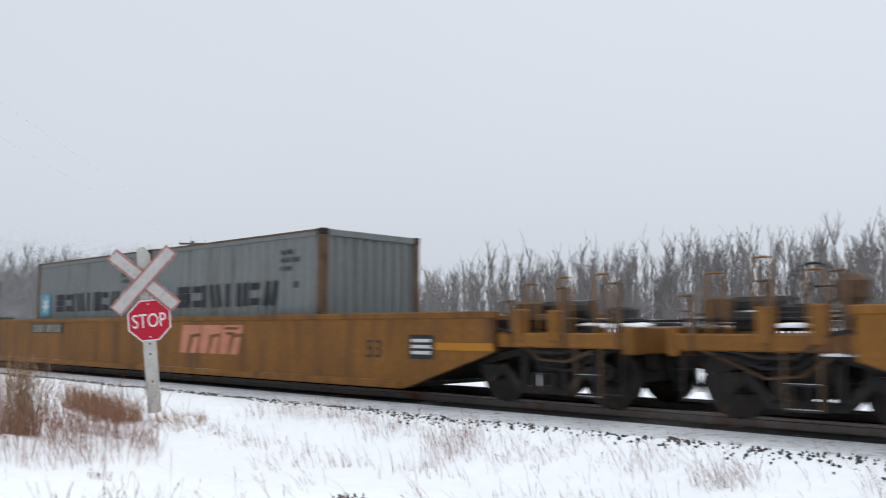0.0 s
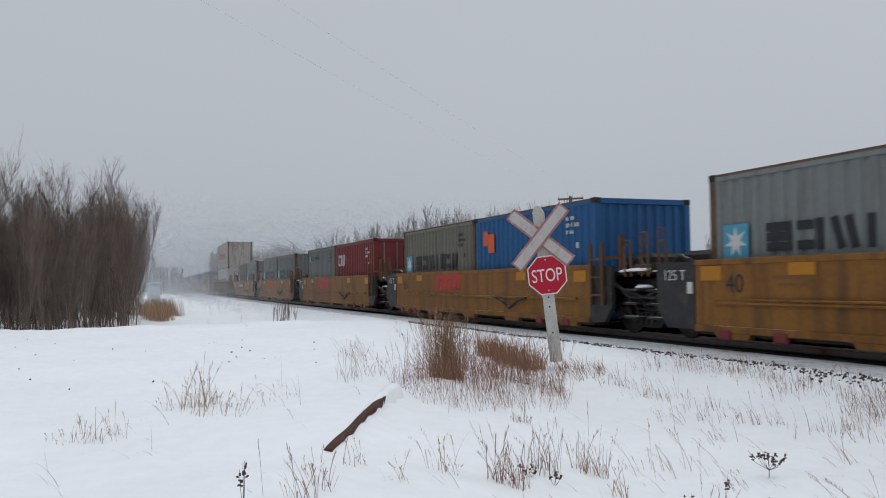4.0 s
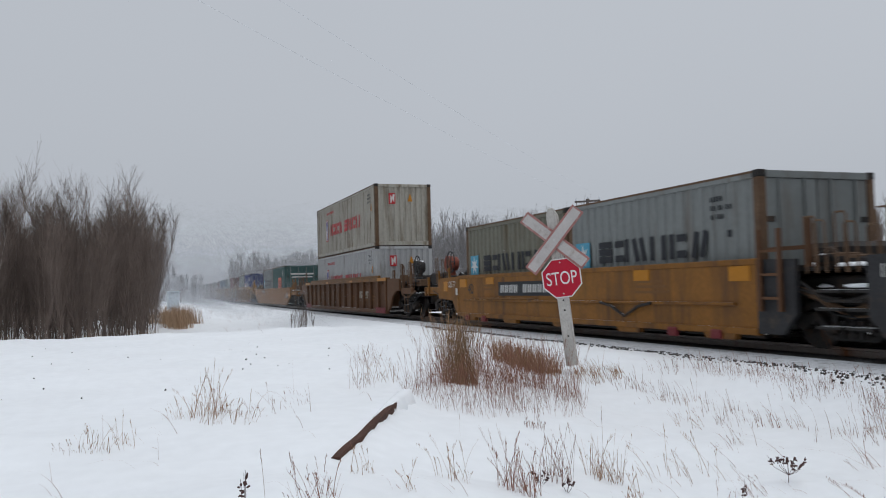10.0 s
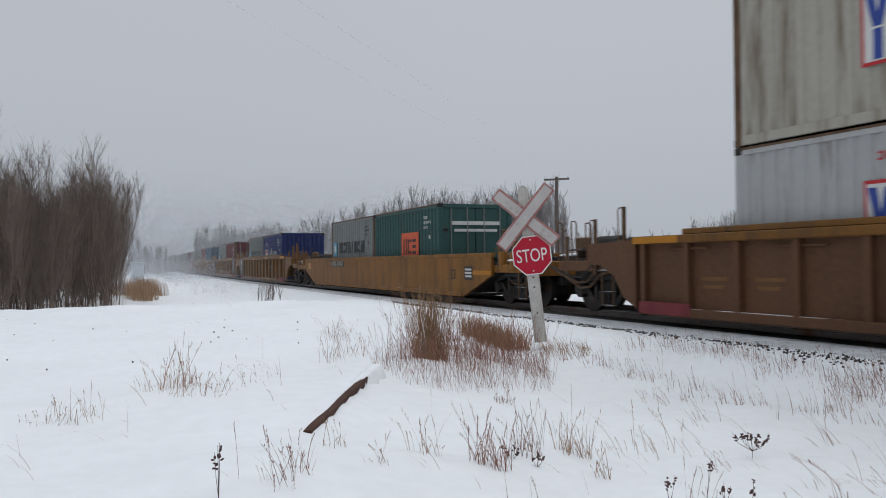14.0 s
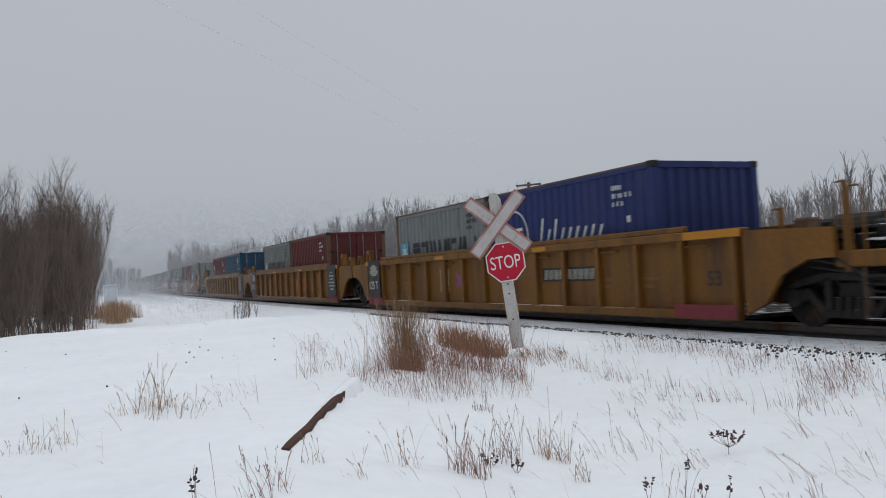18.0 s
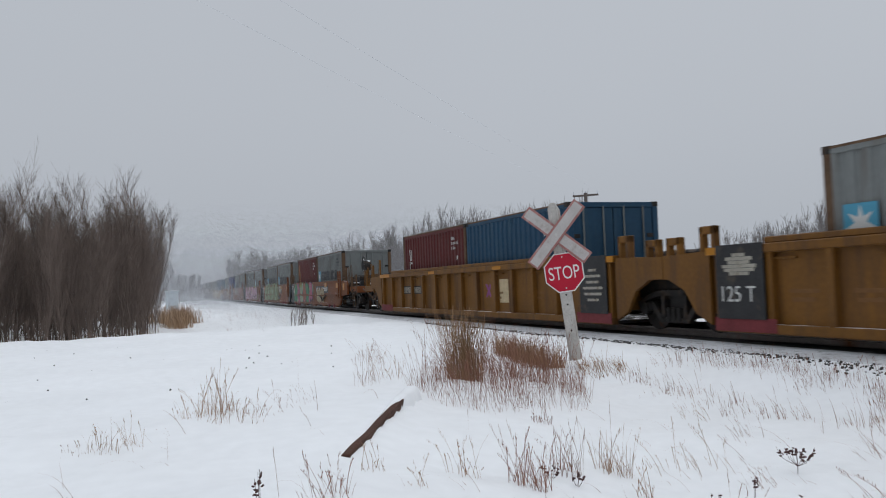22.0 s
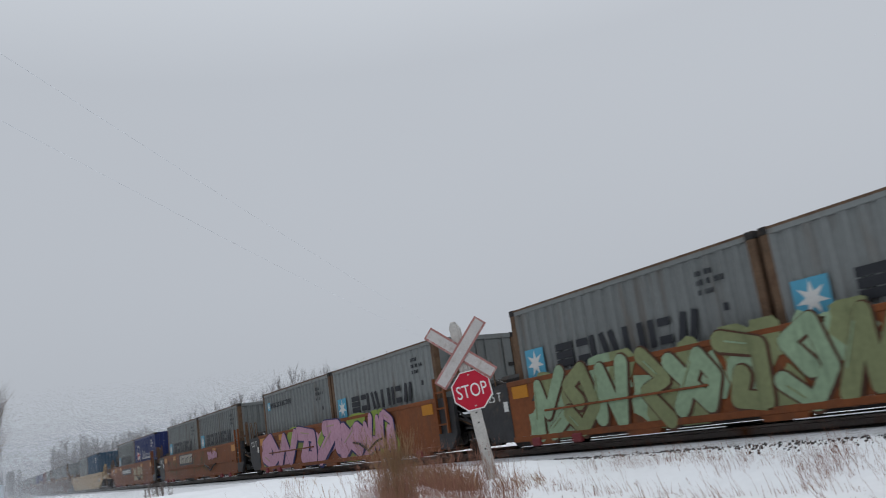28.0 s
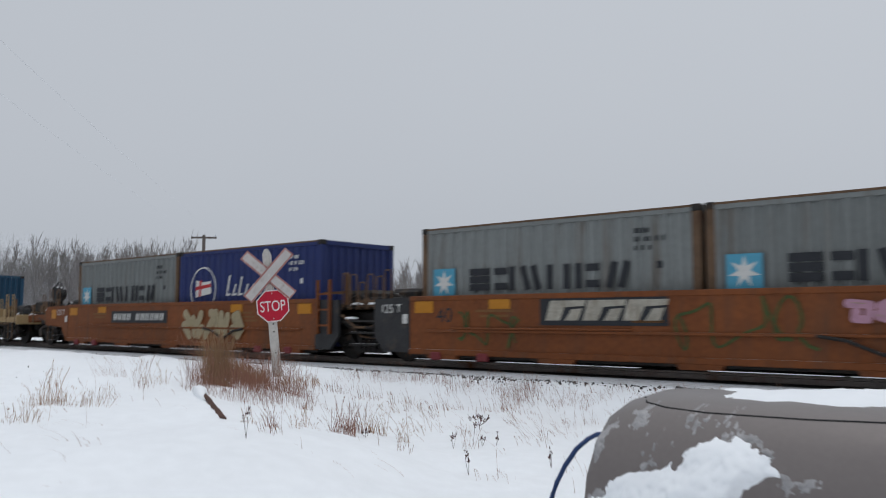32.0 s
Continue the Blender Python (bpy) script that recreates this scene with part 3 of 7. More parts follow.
gm.polygons.foreach_set("use_smooth", [True] * len(gm.polygons))
gm.materials.append(M["snow"])
ground = tagged(new("ground", gm), "snow-covered field with a snowy road rising to the crossing", "ground", kind="structure")

# the swept bed between and beside the rails; its dark middle also carries the cars' shade
bed_bm = bmesh.new()
prev = None
for k in range(0, 361):
    x = -320 + k
    row = []
    for dd, zz in ((-2.35, -0.22), (-2.0, 0.0), (-1.3, 0.03), (-0.4, 0.035), (0.4, 0.035), (1.3, 0.03), (1.95, -0.01)):
        m = on_track(x, dd, zz)
        row.append(bed_bm.verts.new(m.translation))
    if prev:
        for a in range(6):
            bed_bm.faces.new((prev[a], row[a], row[a + 1], prev[a + 1])).material_index = 1 if a in (2, 3, 4) else 0
    prev = row
bed = tagged(new("track_bed", mesh_of("track_bed", bed_bm, ["ballast_snow", "ballast_shade"])), "dark gravel track bed, darkened for the shade under the cars, with snow along its shoulders", "ballast", kind="structure")


def rail_mesh(off):
    prof = [(-0.07, 0.0), (0.07, 0.0), (0.07, 0.02), (0.012, 0.04), (0.012, 0.12), (0.036, 0.13), (0.036, 0.165), (-0.036, 0.165), (-0.036, 0.13), (-0.012, 0.12), (-0.012, 0.04), (-0.07, 0.02)]
    bm = bmesh.new()
    last = None
    for k in range(0, 181):
        x = -320 + 2 * k
        m = on_track(x, off, 0.0)
        ring = [bm.verts.new(m @ Vector((0, py, pz))) for py, pz in prof]
        if last:
            for a in range(len(prof)):
                b = (a + 1) % len(prof)
                bm.faces.new((last[a], last[b], ring[b], ring[a]))
        last = ring
    bmesh.ops.recalc_face_normals(bm, faces=bm.faces)
    return mesh_of("rail", bm, "rail")


for off in (-0.75, 0.75):
    tagged(new("rail", rail_mesh(off)), "steel running rail of the railway track", "rail", "rails of the track", "structure")

# ---- the train ----
def corrugated(length, z0, z1, depth=0.036, pitch=0.28):
    """A corrugated steel sheet along x that faces -y, its outer face at y = 0."""
    n = max(2, round(length / pitch))
    p = length / n
    xs = []
    for k in range(n):
        o = -length / 2 + k * p
        xs += [(o, 0.0), (o + p * 0.36, 0.0), (o + p * 0.5, depth), (o + p * 0.86, depth)]
    xs.append((length / 2, 0.0))
    bm = bmesh.new()
    last = None
    for x, y in xs:
        a, b = bm.verts.new((x, y, z0)), bm.verts.new((x, y, z1))
        if last:
            bm.faces.new((last[0], a, b, last[1]))
        last = (a, b)
    return bm


MESHES = {}


def cached(key, make, mats):
    if key not in MESHES:
        MESHES[key] = mesh_of(key[0], make(), mats)
    return MESHES[key]


# plain groups of bars that stand in for lettering, each in a box one wide and one high
BARS = [
    [[(0, 0), (0, 1)], [(1, 0), (1, 1)]],
    [[(0.05, 0), (0.3, 1)], [(0.7, 0), (0.95, 1)]],
    [[(0, 0), (0, 1)], [(0.6, 0.95), (1, 0.95)], [(0.6, 0.05), (1, 0.05)]],
    [[(0, 0.97), (1, 0.97)], [(0, 0.5), (1, 0.5)], [(0, 0.03), (1, 0.03)]],
    [[(0.3, 0), (0.05, 1)], [(0.95, 0), (0.7, 1)]],
    [[(0, 0.95), (0.5, 0.95)], [(0, 0.05), (0.5, 0.05)], [(1, 0), (1, 1)]],
]
# loose sprayed figures: bolts, hooks, arrows, crowns and loops
FIGURES = [
    [[(0, 0.1), (0.3, 0.95), (0.6, 0.1), (1, 0.9)]],
    [[(0, 1), (0.9, 0.85), (0.85, 0.05), (0.2, 0.1), (0.4, 0.5)]],
    [[(0, 0), (0.95, 0.95)], [(0.35, 1), (1, 1), (1, 0.35)]],
    [[(0.15, 1), (0.85, 0.62), (0.15, 0.42), (0.85, 0)]],
    [[(0, 0), (0.05, 1), (0.32, 0.45), (0.5, 1), (0.68, 0.45), (0.95, 1), (1, 0)]],
    [[(0, 0.3), (0.5, 0), (1, 0.4), (0.6, 1), (0.1, 0.8), (0.5, 0.45)]],
    [[(0, 0.15), (0.75, 0.85), (1, 0.5), (0.75, 0.15), (0, 0.85)]],
    [[(0.1, 0), (0, 0.8), (0.4, 0.35), (0.95, 1)], [(0.6, 0.05), (1, 0.3)]],
]


def add_stroke(bm, line, wide, y, lean=0.0, flare=1.0, joints=False, step=0.0003):
    """Flat bars along a bent line in x and z; every bar lies a hair in front of the last."""
    for k, ((xa, za), (xb, zb)) in enumerate(zip(line[:-1], line[1:])):
        dx, dz = xb - xa, zb - za
        ln = math.hypot(dx, dz) or 1e-6
        dx, dz = dx / ln, dz / ln
        h, e = wide / 2, (0.0 if joints else wide / 2)
        fa, fb = (flare if k == 0 else 1.0), (flare if k == len(line) - 2 else 1.0)
        pts = [(xa - dx * e - dz * h * fa, za - dz * e + dx * h * fa), (xa - dx * e + dz * h * fa, za - dz * e - dx * h * fa),
               (xb + dx * e + dz * h * fb, zb + dz * e - dx * h * fb), (xb + dx * e - dz * h * fb, zb + dz * e + dx * h * fb)]
        y -= step
        add_prism(bm, [(px + lean * pz, pz) for px, pz in pts], y - 0.004, y)
        if joints:
            y -= step
            add_prism(bm, [(xb + lean * zb + h * fb * math.cos(q * math.pi / 5), zb + h * fb * math.sin(q * math.pi / 5)) for q in range(10)], y - 0.004, y)
            if k == 0:
                y -= step
                add_prism(bm, [(xa + lean * za + h * fa * math.cos(q * math.pi / 5), za + h * fa * math.sin(q * math.pi / 5)) for q in range(10)], y - 0.004, y)
    return y


def letter_row(n, w, h, gap, lean=0.0, seed=1, stroke=0.29):
    """A row of n plain groups of bars, in the place of lettering."""
    rng = random.Random(seed)
    order = []
    while len(order) < n:
        more = list(range(len(BARS)))
        rng.shuffle(more)
        order += more
    bm = bmesh.new()
    t = stroke * min(w, h)
    for k in range(n):
        x = k * (w + gap)
        y = 0.0
        for line in BARS[order[k]]:
            y = add_stroke(bm, [(x + t / 2 + px * (w - t), t / 2 + pz * (h - t)) for px, pz in line], t, y, lean)
    return bm


def letter_column(picks, w, h, top):
    """Plain groups of bars one under the other."""
    bm = bmesh.new()
    for k, pick in enumerate(picks):
        y = 0.0
        for line in BARS[pick]:
            y = add_stroke(bm, [(px * w, top - (k + 1) * h * 1.25 + pz * h) for px, pz in line], 0.06, y)
    return bm


def star(size, points=7):
    pts = []
    for k in range(points * 2):
        r = size * (0.5 if k % 2 == 0 else 0.2)
        a = math.pi / 2 + math.pi * k / points
        pts.append((r * math.cos(a), r * math.sin(a)))
    return prism(pts, -0.004, 0.0)


def small_rows(seed):
    """Rows of marking too small to read, as short bars."""
    rng = random.Random(seed)
    bm = bmesh.new()
    for r in range(3):
        x = 0.0
        while x < (0.36, 0.56, 0.3)[r]:
            w = rng.choice((0.035, 0.045, 0.055))
            add_box(bm, x, x + w, -0.003, 0, -0.15 * r, -0.15 * r + rng.choice((0.08, 0.09)))
            x += w + rng.choice((0.025, 0.03, 0.09))
    add_box(bm, 0.42, 0.52, -0.003, 0, -0.62, -0.5)
    return bm


def ring_mesh():
    if ("ring",) not in MESHES:
        bm = bmesh.new()
        loops = [[bm.verts.new((r * math.cos(2 * math.pi * k / 32), y, r * math.sin(2 * math.pi * k / 32))) for k in range(32)] for r, y in ((0.62, 0.0), (0.62, -0.004), (0.58, -0.004), (0.58, 0.0))]
        for a, b in zip(loops, loops[1:] + loops[:1]):
            for k in range(32):
                bm.faces.new((a[k], a[(k + 1) % 32], b[(k + 1) % 32], b[k]))
        bmesh.ops.recalc_face_normals(bm, faces=bm.faces)
        MESHES[("ring",)] = mesh_of("ring", bm, "letter_white")
    return MESHES[("ring",)]


def container(mat, s, z, length=6.18, height=2.59, deco="", door=False, label="", rust=True, group="containers on the train", seed=0):
    """A steel freight container: near side at y = -1.22, resting at z; its middle rides at s."""
    c = empty("container")
    hl, hw = length / 2, 1.22
    post = "rusty" if rust else mat
    L = round(length, 2)
    sheet = lambda: corrugated(length - 0.3, 0.17, height - 0.12)
    part("side_panel", cached(("side_panel", mat, L), sheet, mat), mat, c, at=pose(0, -hw + 0.012, 0))
    part("side_panel", cached(("side_panel", mat, L), sheet, mat), mat, c, at=pose(0, hw - 0.012, 0, 0, 0, 180))
    part("roof", cached(("roof", mat, L), lambda: box(-hl + 0.05, hl - 0.05, -hw + 0.05, hw - 0.05, height - 0.07, height - 0.03), mat), mat, c)
    part("floor_frame", cached(("floor_frame", L), lambda: box(-hl + 0.05, hl - 0.05, -hw + 0.05, hw - 0.05, 0.05, 0.16), "steel_dark"), mat, c)
    for y0, y1 in ((-hw, -hw + 0.08), (hw - 0.08, hw)):
        part("top_rail", cached(("top_rail", mat, L, y0), lambda: box(-hl + 0.15, hl - 0.15, y0, y1, height - 0.13, height - 0.01, 0.008), mat), mat, c)
        ye = y0 - 0.004 if y0 < 0 else y1
        part("top_edge", cached(("top_edge", L, y0), lambda: box(-hl + 0.15, hl - 0.15, ye, ye + 0.004, height - 0.05, height - 0.012), "rusty"), "", c)
        part("bottom_rail", cached(("bottom_rail", mat, L, y0), lambda: box(-hl + 0.15, hl - 0.15, y0, y1, 0.02, 0.17, 0.008), mat), mat, c)
    end = lambda: corrugated(2 * hw - 0.3, 0.17, height - 0.12, 0.045, 0.25)
    ends = [(-1, False), (1, door)]
    for sx, is_door in ends:
        rz = 90 if sx > 0 else -90
        if not is_door:
            part("end_panel", cached(("end_panel", mat, height), end, mat), mat, c, at=pose(sx * (hl - 0.03), 0, 0, 0, 0, rz))
        else:
            for k, (a, b) in enumerate(((-hw + 0.15, -0.012), (0.012, hw - 0.15))):
                d = part("door", cached(("door", mat, height, k), lambda: box(hl - 0.08, hl - 0.03, a, b, 0.18, height - 0.13, 0.01), mat), mat, c)
                for f in (0.25, 0.75):
                    y = a + (b - a) * f
                    part("lock_rod", cached(("lock_rod", height, k, f), lambda: tube((hl - 0.005, y, 0.15), (hl - 0.005, y, height - 0.1), 0.02), mat), mat, d)
                for zz in (0.9, 1.75):
                    part("door_hinge", cached(("door_hinge", k, zz), lambda: box(hl - 0.03, hl - 0.01, (a if k == 0 else b - 0.16), (a + 0.16 if k == 0 else b), zz, zz + 0.09), "steel_dark"), mat, d)
        part("header", cached(("header", mat, sx, height, L), lambda: box(min(sx * (hl - 0.1), sx * hl), max(sx * (hl - 0.1), sx * hl), -hw + 0.15, hw - 0.15, height - 0.13, height - 0.01, 0.008), mat), mat, c)
        part("sill", cached(("sill", mat, sx, L), lambda: box(min(sx * (hl - 0.1), sx * hl), max(sx * (hl - 0.1), sx * hl), -hw + 0.15, hw - 0.15, 0.02, 0.18, 0.008), mat), mat, c)
        for y0, y1 in ((-hw, -hw + 0.15), (hw - 0.15, hw)):
            xa, xb = sorted((sx * (hl - 0.15), sx * hl))
            part("corner_post", cached(("corner_post", post, sx, y0, L, height), lambda: box(xa, xb, y0, y1, 0.11, height - 0.11, 0.012), post), post, c)
            for z0 in (0.0, height - 0.118):
                part("corner_casting", cached(("corner_casting", sx, y0, L, z0), lambda: box(xa - 0.006, xb + 0.006, y0 - 0.006, y1 + 0.006, z0, z0 + 0.118, 0.01), "steel_dark" if z0 else "rusty"), post, c)
    # markings on the near side
    f = -hw
    if deco.startswith("star"):
        part("emblem", cached(("emblem",), lambda: box(-0.29, 0.29, -0.004, 0, -0.29, 0.29, 0), "logo_blue"), "", c, "light blue square emblem", at=pose(-hl + 0.62, f, 1.43))
        part("emblem_star", cached(("emblem_star",), lambda: star(0.52), "letter_white"), "", c, "white seven-pointed star", at=pose(-hl + 0.62, f - 0.004, 1.43))
        part("lettering", cached(("lettering", 1), lambda: letter_row(6, 0.5, 0.46, 0.12, seed=4), "letter_black"), "", c, "row of black bars", at=pose(-hl + 1.3, f, 1.24))
        if deco == "star2":
            part("lettering", cached(("lettering", 2), lambda: letter_row(7, 0.42, 0.4, 0.1, seed=9), "letter_black"), "", c, "row of black bars", at=pose(-hl + 1.3, f, 0.76))
    elif deco == "line":
        part("emblem", cached(("emblem_small",), lambda: box(-0.13, 0.13, -0.004, 0, -0.13, 0.13, 0), "logo_blue"), "", c, "light blue square emblem", at=pose(-hl + 0.6, f, 2.1))
        part("emblem_star", cached(("emblem_star_small",), lambda: star(0.24), "letter_white"), "", c, "white star", at=pose(-hl + 0.6, f - 0.004, 2.1))
        part("lettering", cached(("lettering", 3), lambda: letter_row(11, 0.14, 0.17, 0.045, seed=5), "letter_black"), "", c, "row of small black bars", at=pose(-hl + 0.8, f, 2.02))
    elif deco == "stacked":
        part("emblem_frame", cached(("emblem_frame",), lambda: box(-0.26, 0.26, -0.004, 0, -0.55, 0.55, 0), "letter_red"), "", c, "red framed emblem", at=pose(-hl + 2.65, f, 1.30))
        part("emblem_field", cached(("emblem_field",), lambda: box(-0.21, 0.21, -0.004, 0, -0.5, 0.5, 0), "letter_white"), "", c, "white field", at=pose(-hl + 2.65, f - 0.004, 1.30))
        part("emblem_mark", cached(("emblem_mark",), lambda: add_prism(prism([(-0.2, 0.45), (-0.06, 0.45), (0.0, 0.12), (0.06, 0.45), (0.2, 0.45), (0.07, -0.05), (-0.07, -0.05)], -0.004, 0), [(-0.07, -0.08), (0.07, -0.08), (0.07, -0.48), (-0.07, -0.48)], -0.004, 0), "emblem_blue"), "", c, "blue forked mark", at=pose(-hl + 2.65, f - 0.008, 1.30))
        part("lettering", cached(("lettering", 6), lambda: letter_row(4, 0.56, 0.56, 0.12, 0.12, seed=21, stroke=0.29), "letter_red"), "", c, "row of red bars", at=pose(-hl + 3.45, f, 0.98))
        part("lettering", cached(("lettering", 7), lambda: letter_row(4, 0.66, 0.56, 0.12, 0.12, seed=22, stroke=0.29), "letter_red"), "", c, "row of red bars", at=pose(-hl + 6.6, f, 0.98))
        part("address_line", cached(("address_line",), lambda: letter_row(14, 0.09, 0.12, 0.035, 0.1, seed=8), "letter_red"), "", c, "thin line of red marking", at=pose(-hl + 2.6, f, 2.1))
        part("end_emblem", cached(("end_emblem",), lambda: box(hl - 0.03, hl + 0.004, -0.62, -0.34, 1.75, 2.2, 0), "letter_red"), "", c, "red emblem on the end wall")
        part("end_emblem_mark", cached(("end_emblem_mark",), lambda: add_prism(bmesh.new(), [(-0.56, 1.8), (-0.50, 1.8), (-0.46, 1.98), (-0.40, 1.8), (-0.37, 2.15), (-0.44, 2.15), (-0.48, 2.0), (-0.56, 2.15)], 0, 0.003), "letter_white"), "", c, "white forked mark", at=pose(hl + 0.007, 0, 0) @ Matrix.Rotation(radians(90), 4, "Z"))
        part("warning_sign", cached(("warning_sign",), lambda: prism([(-0.11, 0), (0.11, 0), (0.02, 0.3), (-0.02, 0.3)], -0.004, 0), "patch"), "", c, "yellow warning triangle", at=pose(hl + 0.004, 0.3, 1.85, 0, 0, 90))
        part("warning_sign", cached(("warning_sign",), lambda: prism([(-0.11, 0), (0.11, 0), (0.02, 0.3), (-0.02, 0.3)], -0.004, 0), "patch"), "", c, "yellow warning triangle", at=pose(hl - 0.62, f, 1.5))
    elif deco == "flag":
        part("emblem_ring", ring_mesh(), "", c, "thin white ring", at=pose(-hl + 1.2, f, 1.5))
        part("emblem_flag", cached(("flag",), lambda: prism([(-0.36, -0.22), (0.4, -0.12), (0.36, 0.22), (0.0, 0.2), (-0.34, 0.26)], -0.004, 0), "letter_white"), "", c, "white waving flag", at=pose(-hl + 1.2, f, 1.5))
        part("emblem_cross", cached(("flagbar",), lambda: add_prism(prism([(-0.2, -0.2), (-0.09, -0.19), (-0.07, 0.24), (-0.18, 0.25)], -0.004, 0), [(-0.35, -0.02), (0.38, 0.06), (0.37, 0.15), (-0.35, 0.08)], -0.004, 0), "letter_red"), "", c, "red cross on the flag", at=pose(-hl + 1.2, f - 0.004, 1.5))
        sc = bmesh.new()
        for k, hh in enumerate((0.55, 0.3, 0.5, 0.3, 0.3, 0.3, 0.28, 0.3, 0.28)):
            x = k * 0.27
            add_prism(sc, [(x, 0), (x + 0.06, 0), (x + 0.2, hh), (x + 0.13, hh)], -0.004, 0)
            add_prism(sc, [(x + 0.06, 0), (x + 0.2, 0.02), (x + 0.22, 0.07), (x + 0.08, 0.06)], -0.004, 0)
        MESHES.setdefault(("script",), mesh_of("script", sc, "letter_white"))
        part("lettering", MESHES[("script",)], "", c, "white handwriting-like letter shapes", at=pose(-hl + 2.3, f, 1.3))
    elif deco == "initials":
        part("lettering", cached(("initials",), lambda: letter_row(3, 0.34, 0.5, 0.06, 0.1, seed=31), "letter_white"), "", c, "slanted white bars", at=pose(-hl + 0.5, f, 1.6))
    elif deco == "column":
        part("lettering", cached(("column",), lambda: letter_column((4, 2, 3), 0.22, 0.34, 2.12), "letter_white"), "", c, "column of white bars", at=pose(-hl + 0.75, f, 0))
    elif deco == "orange_block":
        part("emblem", cached(("oblock",), lambda: box(0, 1.6, -0.004, 0, 0.9, 1.8), "letter_orange"), "", c, "orange-red painted block", at=pose(-hl + 2.9, f, 0))
        part("emblem_lettering", cached(("obars",), lambda: letter_row(3, 0.32, 0.5, 0.1, seed=3), "letter_black"), "", c, "dark bars", at=pose(-hl + 3.1, f - 0.004, 1.1))
        part("end_line", cached(("endline",), lambda: add_box(box(hl - 0.03, hl + 0.004, -0.8, 0.8, 1.95, 2.06), hl - 0.03, hl + 0.004, -0.7, 0.7, 1.75, 1.83), "letter_white"), "", c, "white line of marking on the end")
    elif deco == "patchwork":
        part("emblem", cached(("pwork",), lambda: add_box(box(0, 0.3, -0.004, 0, 1.8, 2.2), 0.32, 0.7, -0.004, 0, 1.6, 2.1), "letter_orange"), "", c, "orange and white stickers", at=pose(-hl + 0.5, f, 0))
    elif deco == "vertical":
        part("lettering", cached(("vertical",), lambda: letter_column((1, 0, 3, 5), 0.22, 0.3, 2.3), "patch"), "", c, "column of yellow bars", at=pose(-hl + 0.5, f, 0))
    ink = "letter_black" if mat in ("grey", "beige", "white", "white_grimy") else "letter_white"
    tagged(part("marking", cached(("marking", ink, seed % 3), lambda: small_rows(seed % 3), ink), "", c, "small rows of marking", at=pose(hl - 1.2, f, height - 0.42)), kind="stuff")
    c.matrix_basis = on_track(s)
    tagged(c, label, "container", group)
    MOVERS.append((c, s, z))
    return c


def truck_frame(y0, y1):
    """A cast side frame: arched top member, tension member below, columns and journal jaws, with open windows."""
    bm = prism([(-1.12, 0.44), (-0.8, 0.60), (-0.4, 0.68), (0.4, 0.68), (0.8, 0.60), (1.12, 0.44), (1.12, 0.56), (0.8, 0.70), (0.4, 0.78), (-0.4, 0.78), (-0.8, 0.70), (-1.12, 0.56)], y0, y1)
    add_prism(bm, [(-0.75, 0.52), (-0.42, 0.17), (0.42, 0.17), (0.75, 0.52), (0.66, 0.58), (0.36, 0.27), (-0.36, 0.27), (-0.66, 0.58)], y0, y1)
    for sx in (-1, 1):
        add_box(bm, sx * 0.33 - 0.05, sx * 0.33 + 0.05, y0, y1, 0.24, 0.72)
        add_box(bm, sx * 0.89 - 0.2, sx * 0.89 + 0.2, y0 - 0.02, y1 + 0.02, 0.38, 0.56, 0.02)
    return bm


WHEELS = []


def truck(parent, x):
    """A two-axle bogie under a car, its middle at x."""
    b = part("bogie", cached(("bolster",), lambda: box(-0.25, 0.25, -1.0, 1.0, 0.42, 0.75, 0.03), "steel_dark"), "", parent, at=pose(x, 0, 0.12))
    for y0, y1 in ((-1.1, -0.97), (0.97, 1.1)):
        part("side_frame", cached(("side_frame", y0), lambda: truck_frame(y0, y1), "steel_dark"), "", b)
    for wx in (-0.89, 0.89):
        part("axle", cached(("axle",), lambda: tube((0, -0.95, 0), (0, 0.95, 0), 0.075), "steel_dark"), "", b, at=pose(wx, 0, 0.43))
        for wy in (-0.75, 0.75):
            WHEELS.append((part("wheel", cached(("wheel", wy), lambda: add_tube(add_tube(bmesh.new(), (0, wy - 0.06, 0), (0, wy + 0.06, 0), 0.43, seg=20), (0, wy - 0.07 * (1 if wy < 0 else -1) - 0.03, 0), (0, wy + 0.03, 0), 0.13, seg=10), "wheel"), "", b, at=pose(wx, 0, 0.43)), 0.0, pose(wx, 0, 0.43)))
        for yy in (-1.14, 1.0):
            part("bearing_cap", cached(("bearing_cap", yy), lambda: tube((0, yy, 0), (0, yy + 0.14, 0), 0.13, seg=10), "steel_dark"), "", b, at=pose(wx, 0, 0.43))
    for k in (-0.16, 0.0, 0.16):
        part("spring", cached(("spring",), lambda: tube((0, -1.08, 0.2), (0, -1.08, 0.45), 0.06), "steel_dark"), "", b, at=pose(k, 0, 0))
    return b


def coupler(parent, x0, x1):
    part("coupler", cached(("coupler", x0, x1), lambda: add_box(box(min(x0, x1), max(x0, x1), -0.09, 0.09, 0.72, 0.95, 0.02), x1 - 0.18, x1 + 0.18, -0.17, 0.17, 0.66, 1.02, 0.03), "steel_dark"), "", parent)
    part("air_hose", cached(("air_hose", x1), lambda: add_tube(tube((x1 - 0.15, -0.3, 0.8), (x1, -0.33, 0.38), 0.03), (x1, -0.33, 0.38), (x1 + 0.15, -0.3, 0.8), 0.03), "car_black"), "", parent)


